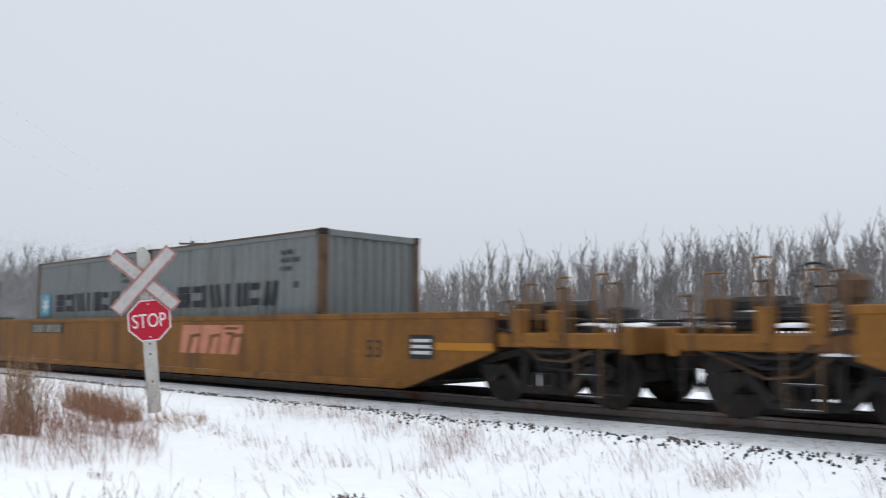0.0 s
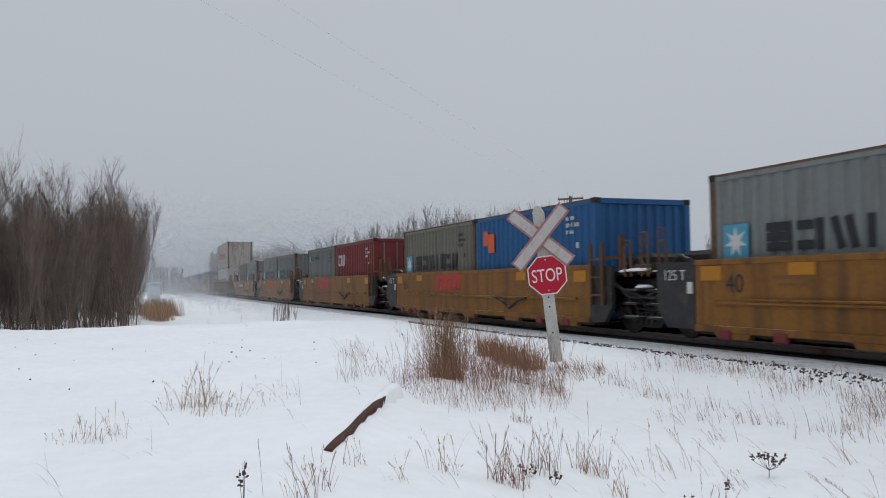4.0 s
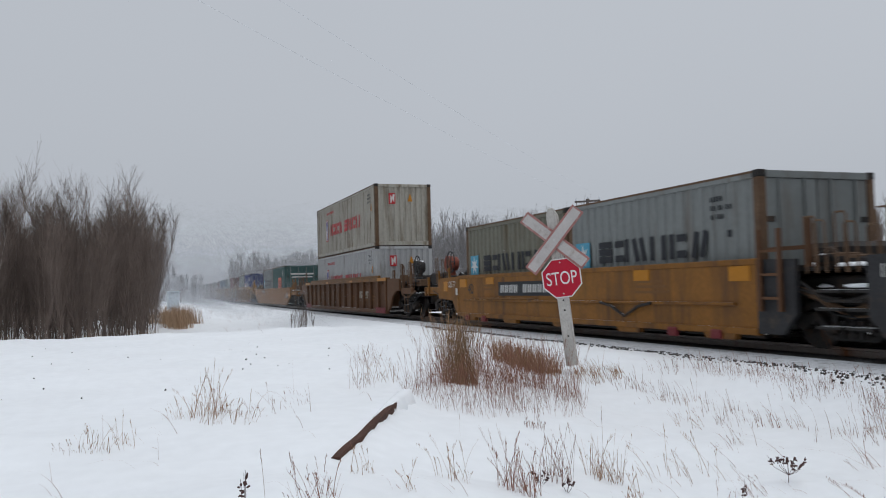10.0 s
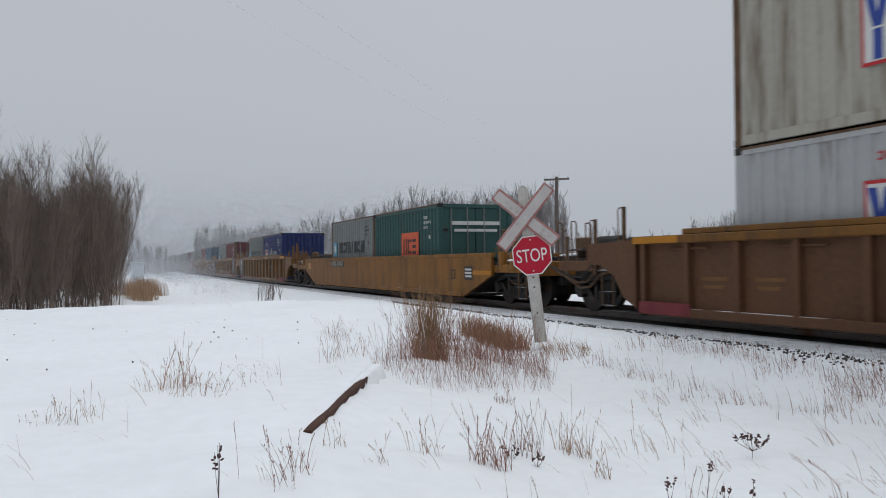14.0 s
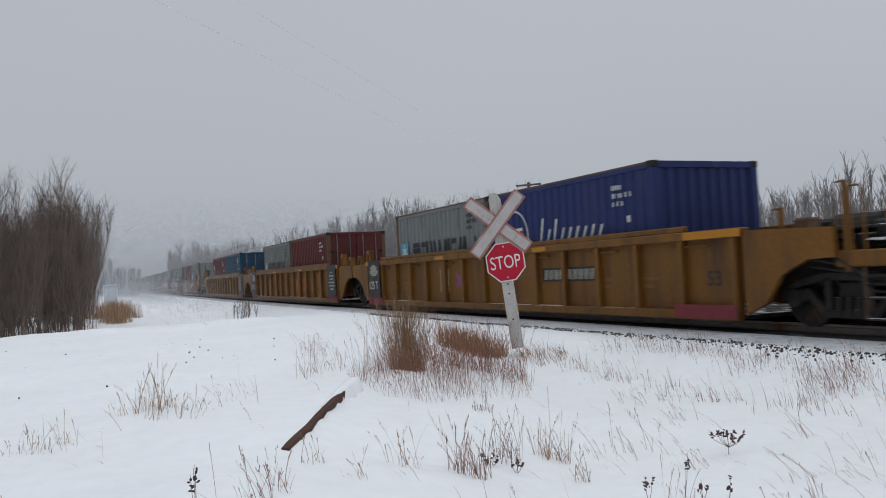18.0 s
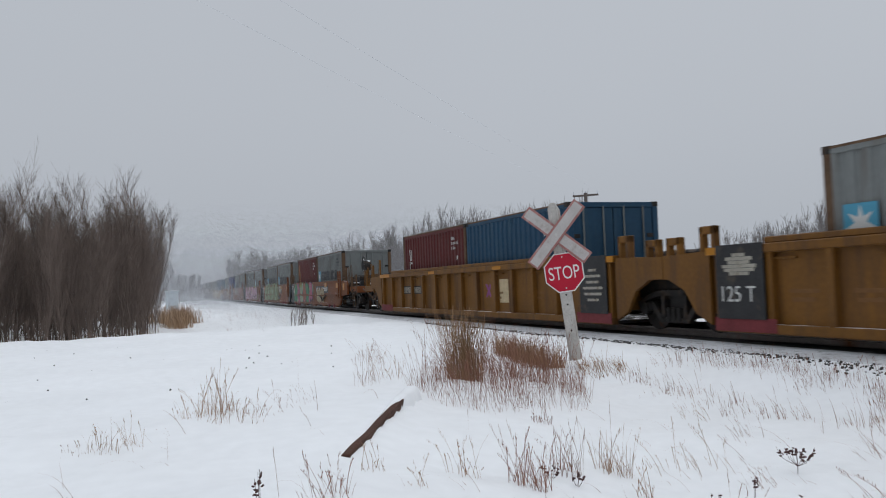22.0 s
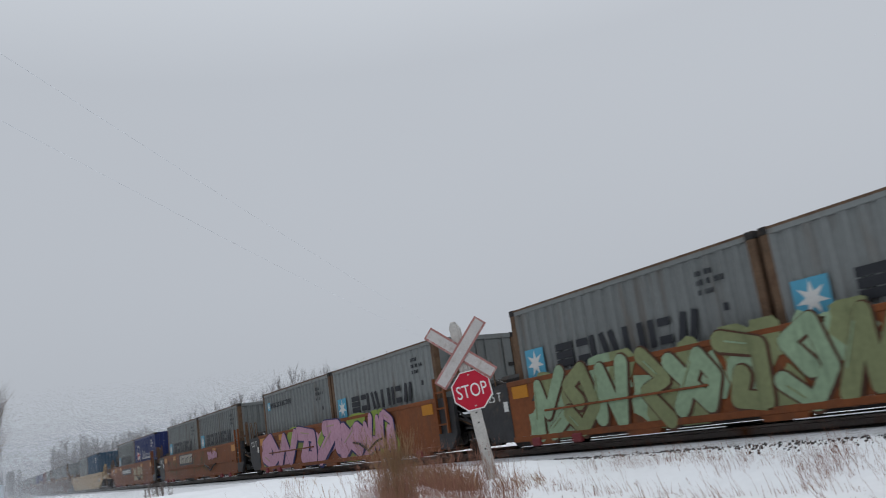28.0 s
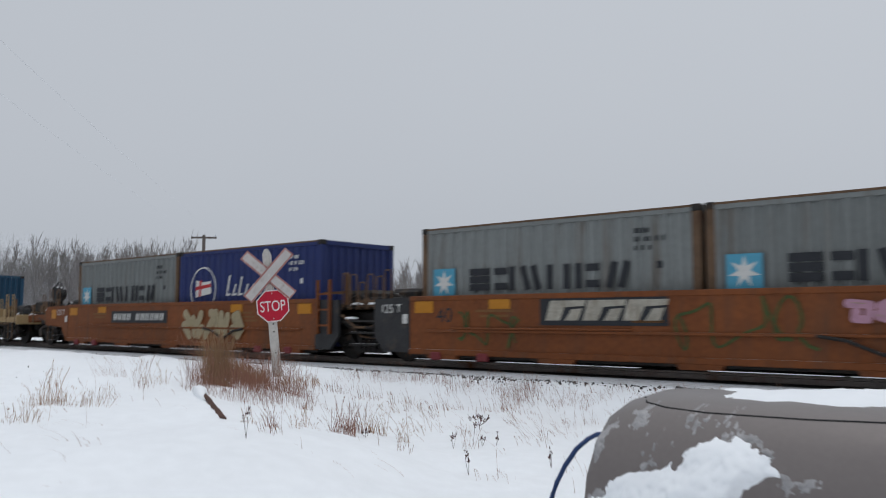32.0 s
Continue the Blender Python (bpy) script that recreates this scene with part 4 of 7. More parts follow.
def ladder(parent, x, y, z0, z1, w=0.42, mat="brown"):
    lad = part("ladder", cached(("ladder_post", z0, z1, w, mat), lambda: add_box(box(-w / 2 - 0.03, -w / 2 + 0.03, -0.03, 0.03, z0, z1), w / 2 - 0.03, w / 2 + 0.03, -0.03, 0.03, z0, z1), mat), "", parent, at=pose(x, y, 0))
    k = 0
    while z0 + 0.2 + 0.36 * k < z1:
        part("rung", cached(("rung", w, mat), lambda: box(-w / 2, w / 2, -0.02, 0.02, -0.02, 0.02), mat), "", lad, at=pose(0, 0, z0 + 0.2 + 0.36 * k))
        k += 1


def graffiti(parent, x0, x1, z0, z1, y, fills, outline, n, seed, back=None, fat=0.34):
    """Big sprayed figures of fat bent strokes, with a dark edge that falls to one side, pale glints and clouds of colour behind."""
    rng = random.Random(seed)
    w, h = (x1 - x0) / n, z1 - z0
    if back:
        for k in range(n * 3):
            cx, cz = x0 + (k + rng.random()) * w / 3, z0 + h * rng.uniform(0.1, 0.95)
            pts = [(cx + w * 0.42 * rng.uniform(0.6, 1.1) * math.cos(a), min(z1 + 0.05, max(z0, cz + h * 0.34 * rng.uniform(0.6, 1.1) * math.sin(a)))) for a in np.linspace(0, 2 * math.pi, 13)[:-1]]
            part("paint_cloud", prism(pts, y - 0.002 - 0.0004 * k, y), rng.choice(back), parent)
    order = []
    for k in range(n):
        t = fat * min(w, h) * rng.uniform(0.92, 1.12)
        pick = rng.choice([q for q in range(len(FIGURES)) if q not in order[-3:]])
        order.append(pick)
        lean = rng.uniform(-0.12, 0.16)
        ox, oz = x0 + k * w + t * 0.35, z0 + t * 0.5
        sx, sz = w * 1.04 - t * 0.9, h - t * 1.0
        lines = [[(ox + (px + rng.uniform(-0.07, 0.07)) * sx + lean * pz * sz, oz + min(1.0, max(0.0, pz + rng.uniform(-0.06, 0.06))) * sz) for px, pz in line] for line in FIGURES[pick]]
        edge, fill, glint = bmesh.new(), bmesh.new(), bmesh.new()
        ya, yb, yc = y - 0.012 - 0.004 * (k % 2), y - 0.021 - 0.004 * (k % 2), y - 0.030 - 0.004 * (k % 2)
        for line in lines:
            ya = add_stroke(edge, [(px + t * 0.07, pz - t * 0.05) for px, pz in line], t * 1.26, ya, 0.0, 1.18, True, 0.0002)
            yb = add_stroke(fill, line, t, yb, 0.0, 1.2, True, 0.0002)
            (xa, za), (xb, zb) = line[0], line[1]
            off = t * 0.34
            yc = add_stroke(glint, [(xa - off + (xb - xa) * 0.3, za + off * 0.4 + (zb - za) * 0.3), (xa - off + (xb - xa) * 0.85, za + off * 0.4 + (zb - za) * 0.85)], t * 0.09, yc)
        part("paint_outline", edge, outline, parent)
        part("paint_fill", fill, fills[k % len(fills)], parent)
        part("paint_glint", glint, fills[(k + 1) % len(fills)] if len(fills) > 1 else "paint_cream", parent)


def end_gear(c, xa, xb, mat, seed, zd=1.22, tall=0.55):
    """What fills a car's end: dark filler blocks below, slatted deck, reservoir, valves, thin posts with bent grab
    irons, hanging steps.
    """
    rng = random.Random(seed)
    xa, xb = min(xa, xb), max(xa, xb)
    w = xb - xa
    # plain dark blocks added to keep the open space under the deck black
    part("draft_gear", cached(("draft_gear", round(w, 2)), lambda: add_box(add_box(box(-w / 2, w / 2, -0.62, 0.62, 0.62, zd - 0.12, 0.03), -w / 2, w / 2, -0.95, 0.95, 0.86, 1.02, 0.02), -w * 0.3, w * 0.3, -0.85, 0.85, 0.40, 0.64, 0.05), "steel_dark"), "", c, at=pose((xa + xb) / 2, 0, 0))
    for k in range(5):
        y = -1.12 + 0.46 * k
        part("deck_slat", cached(("deck_slat", round(w, 2)), lambda: box(-w / 2, w / 2, 0.0, 0.26, 0.0, 0.035, 0.006), "snowy_steel"), "", c, at=pose((xa + xb) / 2, y, zd + rng.choice((0.0, 0.0, 0.05, 0.12))))
    part("air_reservoir", cached(("air_reservoir",), lambda: tube((-0.38, 0, 0), (0.38, 0, 0), 0.15, seg=12), "steel_dark"), "", c, at=pose(xa + w * rng.uniform(0.35, 0.6), -0.72, zd + 0.2))
    part("valve_box", cached(("valve_box",), lambda: box(-0.16, 0.16, -0.12, 0.12, 0, 0.3, 0.03), "rusty"), "", c, at=pose(xa + w * rng.uniform(0.1, 0.3), -0.95, zd + 0.03))
    part("valve_box", cached(("valve_box_low",), lambda: box(-0.2, 0.2, -0.12, 0.12, 0, 0.2, 0.03), "black_paint"), "", c, at=pose(xa + w * rng.uniform(0.65, 0.9), -0.9, zd + 0.03))
    for f, top in ((0.12, 0.62), (0.55, 0.86), (0.94, 0.98)):
        x = xa + w * f
        h = top * tall * rng.uniform(0.9, 1.08)
        post = part("hand_post", cached(("thin_post", mat, round(h, 2)), lambda: box(-0.035, 0.035, -0.03, 0.03, 0.92, zd + h, 0.006), mat), "", c, at=pose(x, -1.33, 0))
        part("grab_iron", add_path(bmesh.new(), [(0.0, 0.0, zd + 0.15), (-0.13, -0.03, zd + 0.17), (-0.15, -0.03, zd + h - 0.06), (-0.12, -0.03, zd + h - 0.02), (0.0, 0.0, zd + h - 0.02)], 0.013, 5), "rusty", post)
    x = xa + w * 0.72
    for dx in (-0.19, 0.19):
        part("step_hanger", cached(("step_hanger",), lambda: tube((0, -1.34, 0.30), (0, -1.34, 0.98), 0.018, seg=6), "rusty"), "", c, at=pose(x + dx, 0, 0))
    for zz in (0.31, 0.58):
        part("step_tread", cached(("step_rung",), lambda: box(-0.19, 0.19, -1.37, -1.25, -0.012, 0.012), "snowy_steel"), "", c, at=pose(x, 0, zz))


def brake_stand(c, x, mat, z=2.02):
    """A spoked hand-brake wheel and a round gear housing on a bracket; the wheel stands aside to fit the camera's view.
    """
    drum = part("brake_housing", cached(("brake_drum", mat), lambda: add_box(tube((0, -0.95, 0), (0, -0.62, 0), 0.27, 0.22, 16), -0.09, 0.09, -0.85, -0.68, -0.85, -0.1, 0.02), mat), "", c, "round brake gear housing on a bracket", at=pose(x, 0, z))
    ring = [(0.34 * math.cos(2 * math.pi * k / 20), 0, 0.34 * math.sin(2 * math.pi * k / 20)) for k in range(21)]
    part("brake_wheel", cached(("stand_wheel",), lambda: add_path(bmesh.new(), ring, 0.02), "black_paint"), "", drum, "dark brake wheel", at=pose(0.5, -1.02, 0.04))
    for k in range(5):
        a = 2 * math.pi * k / 5
        part("spoke", cached(("stand_spoke", k), lambda: tube((0, 0, 0), (0.33 * math.cos(a), 0, 0.33 * math.sin(a)), 0.014, seg=6), "black_paint"), "", drum, at=pose(0.5, -1.02, 0.04))


def well_smooth(mat, s, label, front_end=False, rear_end=False, front_truck=True, patches=True, mark="", front_panel="black_paint", group="wells of the train", logo="", plate=None, tags=None, ledge=None):
    """A forty-foot well between bogies; front_end and rear_end carry a platform and a bogie of their own."""
    c = empty("well_car")
    hl, y0, y1, zt, zb = 6.36, -1.44, 1.44, 1.52, 0.27
    for sy, ya, yb in ((-1, y0, y0 + 0.07), (1, y1 - 0.07, y1)):
        side = part("side_wall", cached(("side_wall", mat, sy), lambda: box(-hl, hl, ya, yb, 0.42, zt - 0.09), mat), "", c)
        part("top_chord", cached(("top_chord", mat, sy), lambda: box(-hl, hl, ya - 0.02, yb + 0.02, zt - 0.10, zt, 0.012), mat), "", side)
        if sy > 0 or not ledge:
            part("side_ledge", cached(("side_ledge", mat, sy), lambda: box(-hl + 0.5, hl - 0.5, *((ya - 0.06, ya) if sy < 0 else (yb, yb + 0.06)), 0.78, 0.83, 0.01), mat), "", side)
        part("bottom_chord", cached(("bottom_chord", mat, sy), lambda: box(-hl, hl, ya - 0.04, yb + 0.04, zb + 0.05, 0.43, 0.012), mat), "", side)
        for k in range(5):
            x = -hl + 0.9 + k * (2 * hl - 1.8) / 4
            part("foot_bracket", cached(("foot_bracket", mat, sy), lambda: prism([(-0.45, 0.4), (0.45, 0.4), (0.35, zb - 0.04), (-0.35, zb - 0.04)], ya - 0.03, yb + 0.03), mat), "", side, at=pose(x, 0, 0))
        for ex in (-1, 1):
            wide = 1.05 if ex < 0 else 0.8
            pts = [(hl, zt - 0.02), (hl + wide, zt - 0.04), (hl + wide, 0.66), (hl + wide - 0.28, zb + 0.08), (hl, zb + 0.08)]
            own_bogie = front_end if ex > 0 else rear_end
            plate_mat = mat if own_bogie else front_panel
            if own_bogie:
                pts = [(hl, zt - 0.02), (hl + 1.6, zt - 0.06), (hl + 1.7, 1.3), (hl + 1.7, 0.84), (hl + 0.5, 0.78), (hl + 0.12, zb + 0.08), (hl, zb + 0.08)]
            if ex < 0:
                pts = [(-px, pz) for px, pz in pts][::-1]
            part("end_plate", cached(("end_plate", sy, ex, plate_mat, own_bogie), lambda: prism(pts, ya - 0.01, yb + 0.01), plate_mat), "", side, "" if own_bogie else "black-painted end plate")
            if own_bogie and sy < 0:
                part("reflector", cached(("end_patch",), lambda: box(-0.16, 0.16, -0.012, 0, 0, 0.3), "patch"), "", side, "bright yellow reflector patch", at=pose(ex * (hl + 1.05), ya - 0.01, 1.06))
    part("floor", cached(("well_floor", mat), lambda: box(-hl, hl, -1.36, 1.36, zb, zb + 0.06), "steel_dark"), "", c)
    for ex in (-1, 1):
        part("end_sill", cached(("end_sill", ex), lambda: add_box(box(min(ex * hl, ex * (hl + 1.6)), max(ex * hl, ex * (hl + 1.6)), -0.45, 0.45, 0.85, 1.25, 0.02), min(ex * (hl + 0.1), ex * (hl + 0.35)), max(ex * (hl + 0.1), ex * (hl + 0.35)), -1.36, 1.36, 0.6, 1.4, 0.02), "steel_dark"), "", c)
        part("end_platform", cached(("end_platform", ex), lambda: box(min(ex * (hl + 0.35), ex * (hl + 1.1)), max(ex * (hl + 0.35), ex * (hl + 1.1)), -1.3, 1.3, 1.3, 1.36), "steel_dark"), "", c)
        for zz in (0.48, 0.74, 1.0):
            part("step_tread", cached(("step_tread",), lambda: box(-0.22, 0.22, -1.36, -1.0, -0.02, 0.02), "snowy_steel"), "", c, at=pose(ex * (hl + 1.3), 0, zz))
        # dark blocks added to close the open joint, which shows as a black recess
        part("draft_gear", cached(("joint_filler", ex), lambda: add_box(box(min(ex * (hl + 0.15), ex * (hl + 1.62)), max(ex * (hl + 0.15), ex * (hl + 1.62)), -0.92, 0.92, 0.55, 1.22, 0.04), min(ex * (hl + 0.3), ex * (hl + 1.2)), max(ex * (hl + 0.3), ex * (hl + 1.2)), -0.8, 0.8, 1.36, 1.72, 0.08), "steel_dark"), "", c)
        if ex > 0:
            ladder(c, hl + 0.35, -1.5, 0.7, 1.95, mat=mat if mat == "orange" else "brown")
            part("corner_rail", cached(("corner_rail", ex), lambda: add_box(box(hl + 0.85, hl + 0.93, -1.3, -1.22, 1.3, 2.1), hl + 0.1, hl + 0.9, -1.3, -1.24, 1.62, 1.68), "brown"), "", c)
        part("brake_hose", cached(("brake_hose", ex), lambda: add_path(bmesh.new(), [(ex * (hl + 0.5), -0.9, 1.45), (ex * (hl + 1.0), -0.95, 1.62), (ex * (hl + 1.5), -0.98, 1.3)], 0.04), "steel_dark"), "", c)
        part("brake_hose", cached(("brake_hose_far", ex), lambda: add_path(bmesh.new(), [(ex * (hl + 0.6), 0.5, 1.5), (ex * (hl + 1.6), 0.4, 1.2)], 0.05), "steel_dark"), "", c)
    if mat == "orange":
        for k in range(6):
            part("snow_line", cached(("snow_line", k), lambda: box(0, (1.6, 2.3, 0.9, 2.0, 1.3, 1.8)[k], -0.012, 0.03, 0.0, 0.014, 0.004), "snow"), "", c, at=pose(-hl + 0.2 + 2.1 * k, y0 - 0.03, 0.222))
    for ex in (-1, 1):
        end_clutter(c, ex * (hl + 0.75), ex, int(abs(s)) * 2 + ex, "rusty", 1.36)
    if front_truck:
        truck(c, hl + 1.49)
    for flag, ex in ((front_end, 1), (rear_end, -1)):
        if flag:
            xa, xb = sorted((ex * (hl + 1.7), ex * (hl + 3.3)))
            for ya in (-1.32, 1.2):
                part("deck_sill", cached(("deck_sill", mat, ex, ya), lambda: box(xa, xb, ya, ya + 0.12, 0.98, 1.2, 0.02), mat), "", c)
            end_gear(c, ex * (hl + 0.9), ex * (hl + 3.25), mat if mat != "orange" else "rusty", int(abs(s)) + ex)
            part("equipment_frame", cached(("equipment_frame", ex), lambda: add_box(box(xa - 0.4, xa + 0.8, -1.0, -0.5, 1.3, 1.68, 0.05), xa - 0.2, xa + 1.4, -0.4, 0.7, 1.25, 1.55, 0.05), "steel_dark" if mat != "orange" else "rusty"), "", c)
            part("end_beam", cached(("end_beam", mat, ex), lambda: box(ex * (hl + 3.3) - 0.06, ex * (hl + 3.3) + 0.06, -1.36, 1.36, 0.92, 1.2, 0.02), mat), "", c)
            brake_stand(c, ex * (hl + (2.85 if ex > 0 else 2.2)), "rust_red" if mat != "orange" else "steel_dark", 2.12 if ex > 0 else 1.95)
            if not (ex > 0 and front_truck):
                truck(c, ex * (hl + 1.9))
            coupler(c, ex * (hl + 3.2), ex * (hl + 4.1))
    # markings on the near side
    f = y0 - 0.001
    if patches:
        for x, z, w in ((-hl + 0.15, 1.17, 0.5), (hl - 0.65, 1.17, 0.5), (-hl + 2.1, 1.24, 0.5), (hl - 3.4, 1.22, 0.5)):
            part("reflector", cached(("reflector", w, mat), lambda: box(0, w, -0.012, 0, 0, 0.14 if w < 0.45 or abs(x) < 5.5 else 0.24), "patch"), "", c, "bright yellow reflector patch", at=pose(x, f, z))
    for k, (x, w, h) in enumerate(((-4.6, 0.9, 0.05), (-4.5, 0.7, 0.05), (3.0, 1.1, 0.05), (3.1, 0.8, 0.05), (3.0, 1.0, 0.05), (-1.2, 0.6, 0.05))):
        part("small_marking", cached(("small_marking", w), lambda: box(0, w, -0.006, 0, 0, h), "faint"), "", c, at=pose(x, f, 1.18 - 0.1 * (k % 3)))
    pipe = bmesh.new()
    for a, b in (((-0.9, 0.8), (-0.5, 0.74)), ((-0.5, 0.74), (0, 0.54)), ((0, 0.54), (0.5, 0.74)), ((0.5, 0.74), (0.9, 0.8))):
        add_tube(pipe, (a[0], -0.05, a[1]), (b[0], -0.05, b[1]), 0.03, seg=6)
    part("brake_pipe", pipe, "steel_dark", c, "bent dark brake pipe", at=pose(2.7, f - 0.03, 0))
    part("long_pipe", tube((-5.2, -0.05, 0.86), (-1.2, -0.05, 0.86), 0.022, seg=6), mat, c, at=pose(0, f, 0))
    for k, x in enumerate((-5.6, -4.4, 4.2, 5.4)):
        part("red_block", cached(("red_block",), lambda: box(-0.13, 0.13, -0.05, 0.05, 0.22, 0.38, 0.02), "faded_red"), "", c, "faded red bracket", at=pose(x, f - 0.03, 0))
    if mark:
        part("load_mark", text_mesh(mark, 0.42, "letter_black"), "", c, "black number", at=pose(-hl + 0.75, f - 0.004, 0.98))
    part("load_limit", text_mesh("125 T", 0.26, "letter_white"), "", c, "white painted load marking", at=pose(-hl - 0.86, y0 - 0.016, 1.18))
    part("white_label", cached(("white_label",), lambda: box(0, 0.14, -0.006, 0, 0, 0.2), "letter_white"), "", c, at=pose(-hl - 0.2, y0 - 0.012, 0.95))
    if plate is not None:
        pl = part("number_plate", cached(("number_plate",), lambda: box(0, 3.25, -0.008, 0, 0, 0.36), "letter_black"), "", c, "black number board", at=pose(plate, f, 0.93))
        for a, n in ((0.16, 4), (1.5, 6)):
            plate_bars(pl, a, n, 0.27, 0.19, "letter_white", 0.08)
    logo_shapes(c, logo, f)
    return finish_car(c, s, label, group)


def plate_bars(plate, a, n, step, wide, mat, z):
    """Plain slanted bars on a number board, two to a character, in the place of a number."""
    w = wide * 0.36
    me = cached(("plate_bar", wide, mat), lambda: prism([(0, 0), (w, 0), (w + 0.035, 0.2), (0.035, 0.2)], -0.003, 0), mat)
    for k in range(n):
        for o in (0.0, 0.64):
            part("plate_bar", me, mat, plate, at=pose(a + k * step + o * wide, -0.012, z))


def logo_shapes(c, logo, f):
    if not logo:
        return
    mat, x, z, h, w, board = logo
    if board:
        part("emblem_board", box(-0.12, w + 0.12, -0.006, 0, -0.09, h + 0.06), "letter_black", c, "black painted field", at=pose(x, f, z))
    bm = bmesh.new()
    u = w / 3.2
    for k in range(3):
        o = k * 1.1 * u
        a = 0.16 * u
        add_prism(bm, [(o, 0.0), (o + u * 0.42, 0.0), (o + u * 0.42 + a, h * 0.66), (o + u + a, h * 0.72), (o + u + a * 1.2, h), (o + a, h)], -0.006, 0)
        add_prism(bm, [(o + u * 0.58, 0.0), (o + u * 0.95, 0.0), (o + u + a * 0.6, h * 0.6), (o + u * 0.62 + a, h * 0.56)], -0.006, 0)
    part("painted_emblem", bm, "dirty_white" if board and mat == "letter_white" else mat, c, "row of large painted shapes", at=pose(x, f - (0.006 if board else 0.0), z))


def scrawl(c, x, z, w, h, mat, seed):
    """A thin sprayed line that loops along the side."""
    rng = random.Random(seed)
    bm = bmesh.new()
    pts = []
    for k in range(60):
        f = k / 59
        pts.append(Vector((x + w * (f + 0.10 * math.sin(9 * f + seed) + 0.06 * math.sin(31 * f)), -1.452, z + h * (0.5 + 0.38 * math.sin(21 * f + seed) + 0.12 * math.sin(47 * f + 1)))))
    for a, b in zip(pts[:-1], pts[1:]):
        d = (b - a).normalized()
        o = Vector((-d.z, 0, d.x)) * rng.uniform(0.018, 0.026)
        e = d * 0.012
        lift = Vector((0, -0.0001 * len(bm.faces), 0))
        vs = [bm.verts.new(q + lift) for q in (a - o - e, b - o + e, b + o + e, a + o - e)]
        bm.faces.new(vs)
    part("sprayed_line", bm, mat, c, "thin sprayed green line")


def brake_gear(c, x, z, mat="rusty"):
    """Hand-brake wheel with its gear housing on an end platform."""
    g = part("brake_housing", cached(("brake_housing",), lambda: add_box(box(-0.18, 0.16, -0.18, 0.12, 0.02, 0.34, 0.07), -0.05, 0.05, -0.05, 0.05, -0.3, 0.05), "rusty"), "", c, "rusty brake gear housing", at=pose(x + 0.35, -0.9, z))
    ring = [(0.26 * math.cos(2 * math.pi * k / 18), 0, 0.26 * math.sin(2 * math.pi * k / 18)) for k in range(19)]
    wheel = part("brake_wheel", cached(("brake_wheel",), lambda: add_path(bmesh.new(), ring, 0.016), "steel_dark"), "", g, "dark brake wheel", at=pose(-0.38, -0.1, 0.22))
    for k in range(5):
        a = 2 * math.pi * k / 5
        part("spoke", cached(("spoke", k), lambda: tube((0, 0, 0), (0.25 * math.cos(a), 0, 0.25 * math.sin(a)), 0.011), "steel_dark"), "", g, at=pose(-0.38, -0.1, 0.22))


def end_clutter(c, x, ex, seed, mat, zt=1.3):
    """Grab irons, brake pipes, rods and clinging snow round an articulation."""
    rng = random.Random(seed)
    for k in range(3):
        gx, h = x + ex * (0.35 + 0.55 * k), rng.uniform(0.45, 0.75)
        part("grab_iron", add_path(bmesh.new(), [(gx, -1.33, zt - 0.1), (gx, -1.35, zt + h), (gx + 0.03, -1.36, zt + h + 0.04), (gx + 0.17, -1.36, zt + h + 0.04), (gx + 0.2, -1.35, zt + h), (gx + 0.2, -1.33, zt - 0.1)], 0.015), mat, c)
    for k in range(3):
        yy = -1.15 - 0.09 * k
        pts = [(x - ex * 0.5, yy, 1.0 + 0.12 * k), (x + ex * 0.1, yy - 0.02, 0.92 + 0.1 * k), (x + ex * 0.5, yy, 0.66 + 0.1 * k), (x + ex * 0.9, yy + 0.03, 0.62 + 0.12 * k), (x + ex * 1.3, yy, 0.8 + 0.08 * k), (x + ex * 1.8, yy, 0.98 + 0.05 * k)]
        part("brake_pipe", add_path(bmesh.new(), pts, rng.uniform(0.018, 0.03)), rng.choice(("steel_dark", "rusty", "car_black")), c)
    for k in range(4):
        gx = x + ex * rng.uniform(0.1, 1.6)
        w = rng.uniform(0.1, 0.28)
        part("equipment_box", box(gx - w, gx + w, -1.05, -0.7, zt - 0.05, zt + rng.uniform(0.05, 0.2), 0.02), rng.choice(("steel_dark", "rusty", "snowy_steel")), c)
    for k in range(6):
        gx, gy = x + ex * rng.uniform(0.0, 1.8), rng.uniform(-1.3, -0.5)
        sb = bmesh.new()
        bmesh.ops.create_icosphere(sb, subdivisions=2, radius=1.0)
        for v in sb.verts:
            v.co = Vector((v.co.x * w * 1.3, v.co.y * 0.16, max(-0.3, v.co.z) * 0.045)) * (1 + 0.35 * noise.noise(v.co * 2 + Vector((k, seed, 0))))
        so = part("snow_lump", sb, "snow", c, at=pose(gx, gy, zt + rng.choice((0.0, 0.02, -0.3))))
        so.data.polygons.foreach_set("use_smooth", [True] * len(so.data.polygons))


def finish_car(c, s, label, group):
    tagged(c, label, "well car", group)
    MOVERS.append((c, s, 0.0))
    c.matrix_basis = on_track(s)
    return c


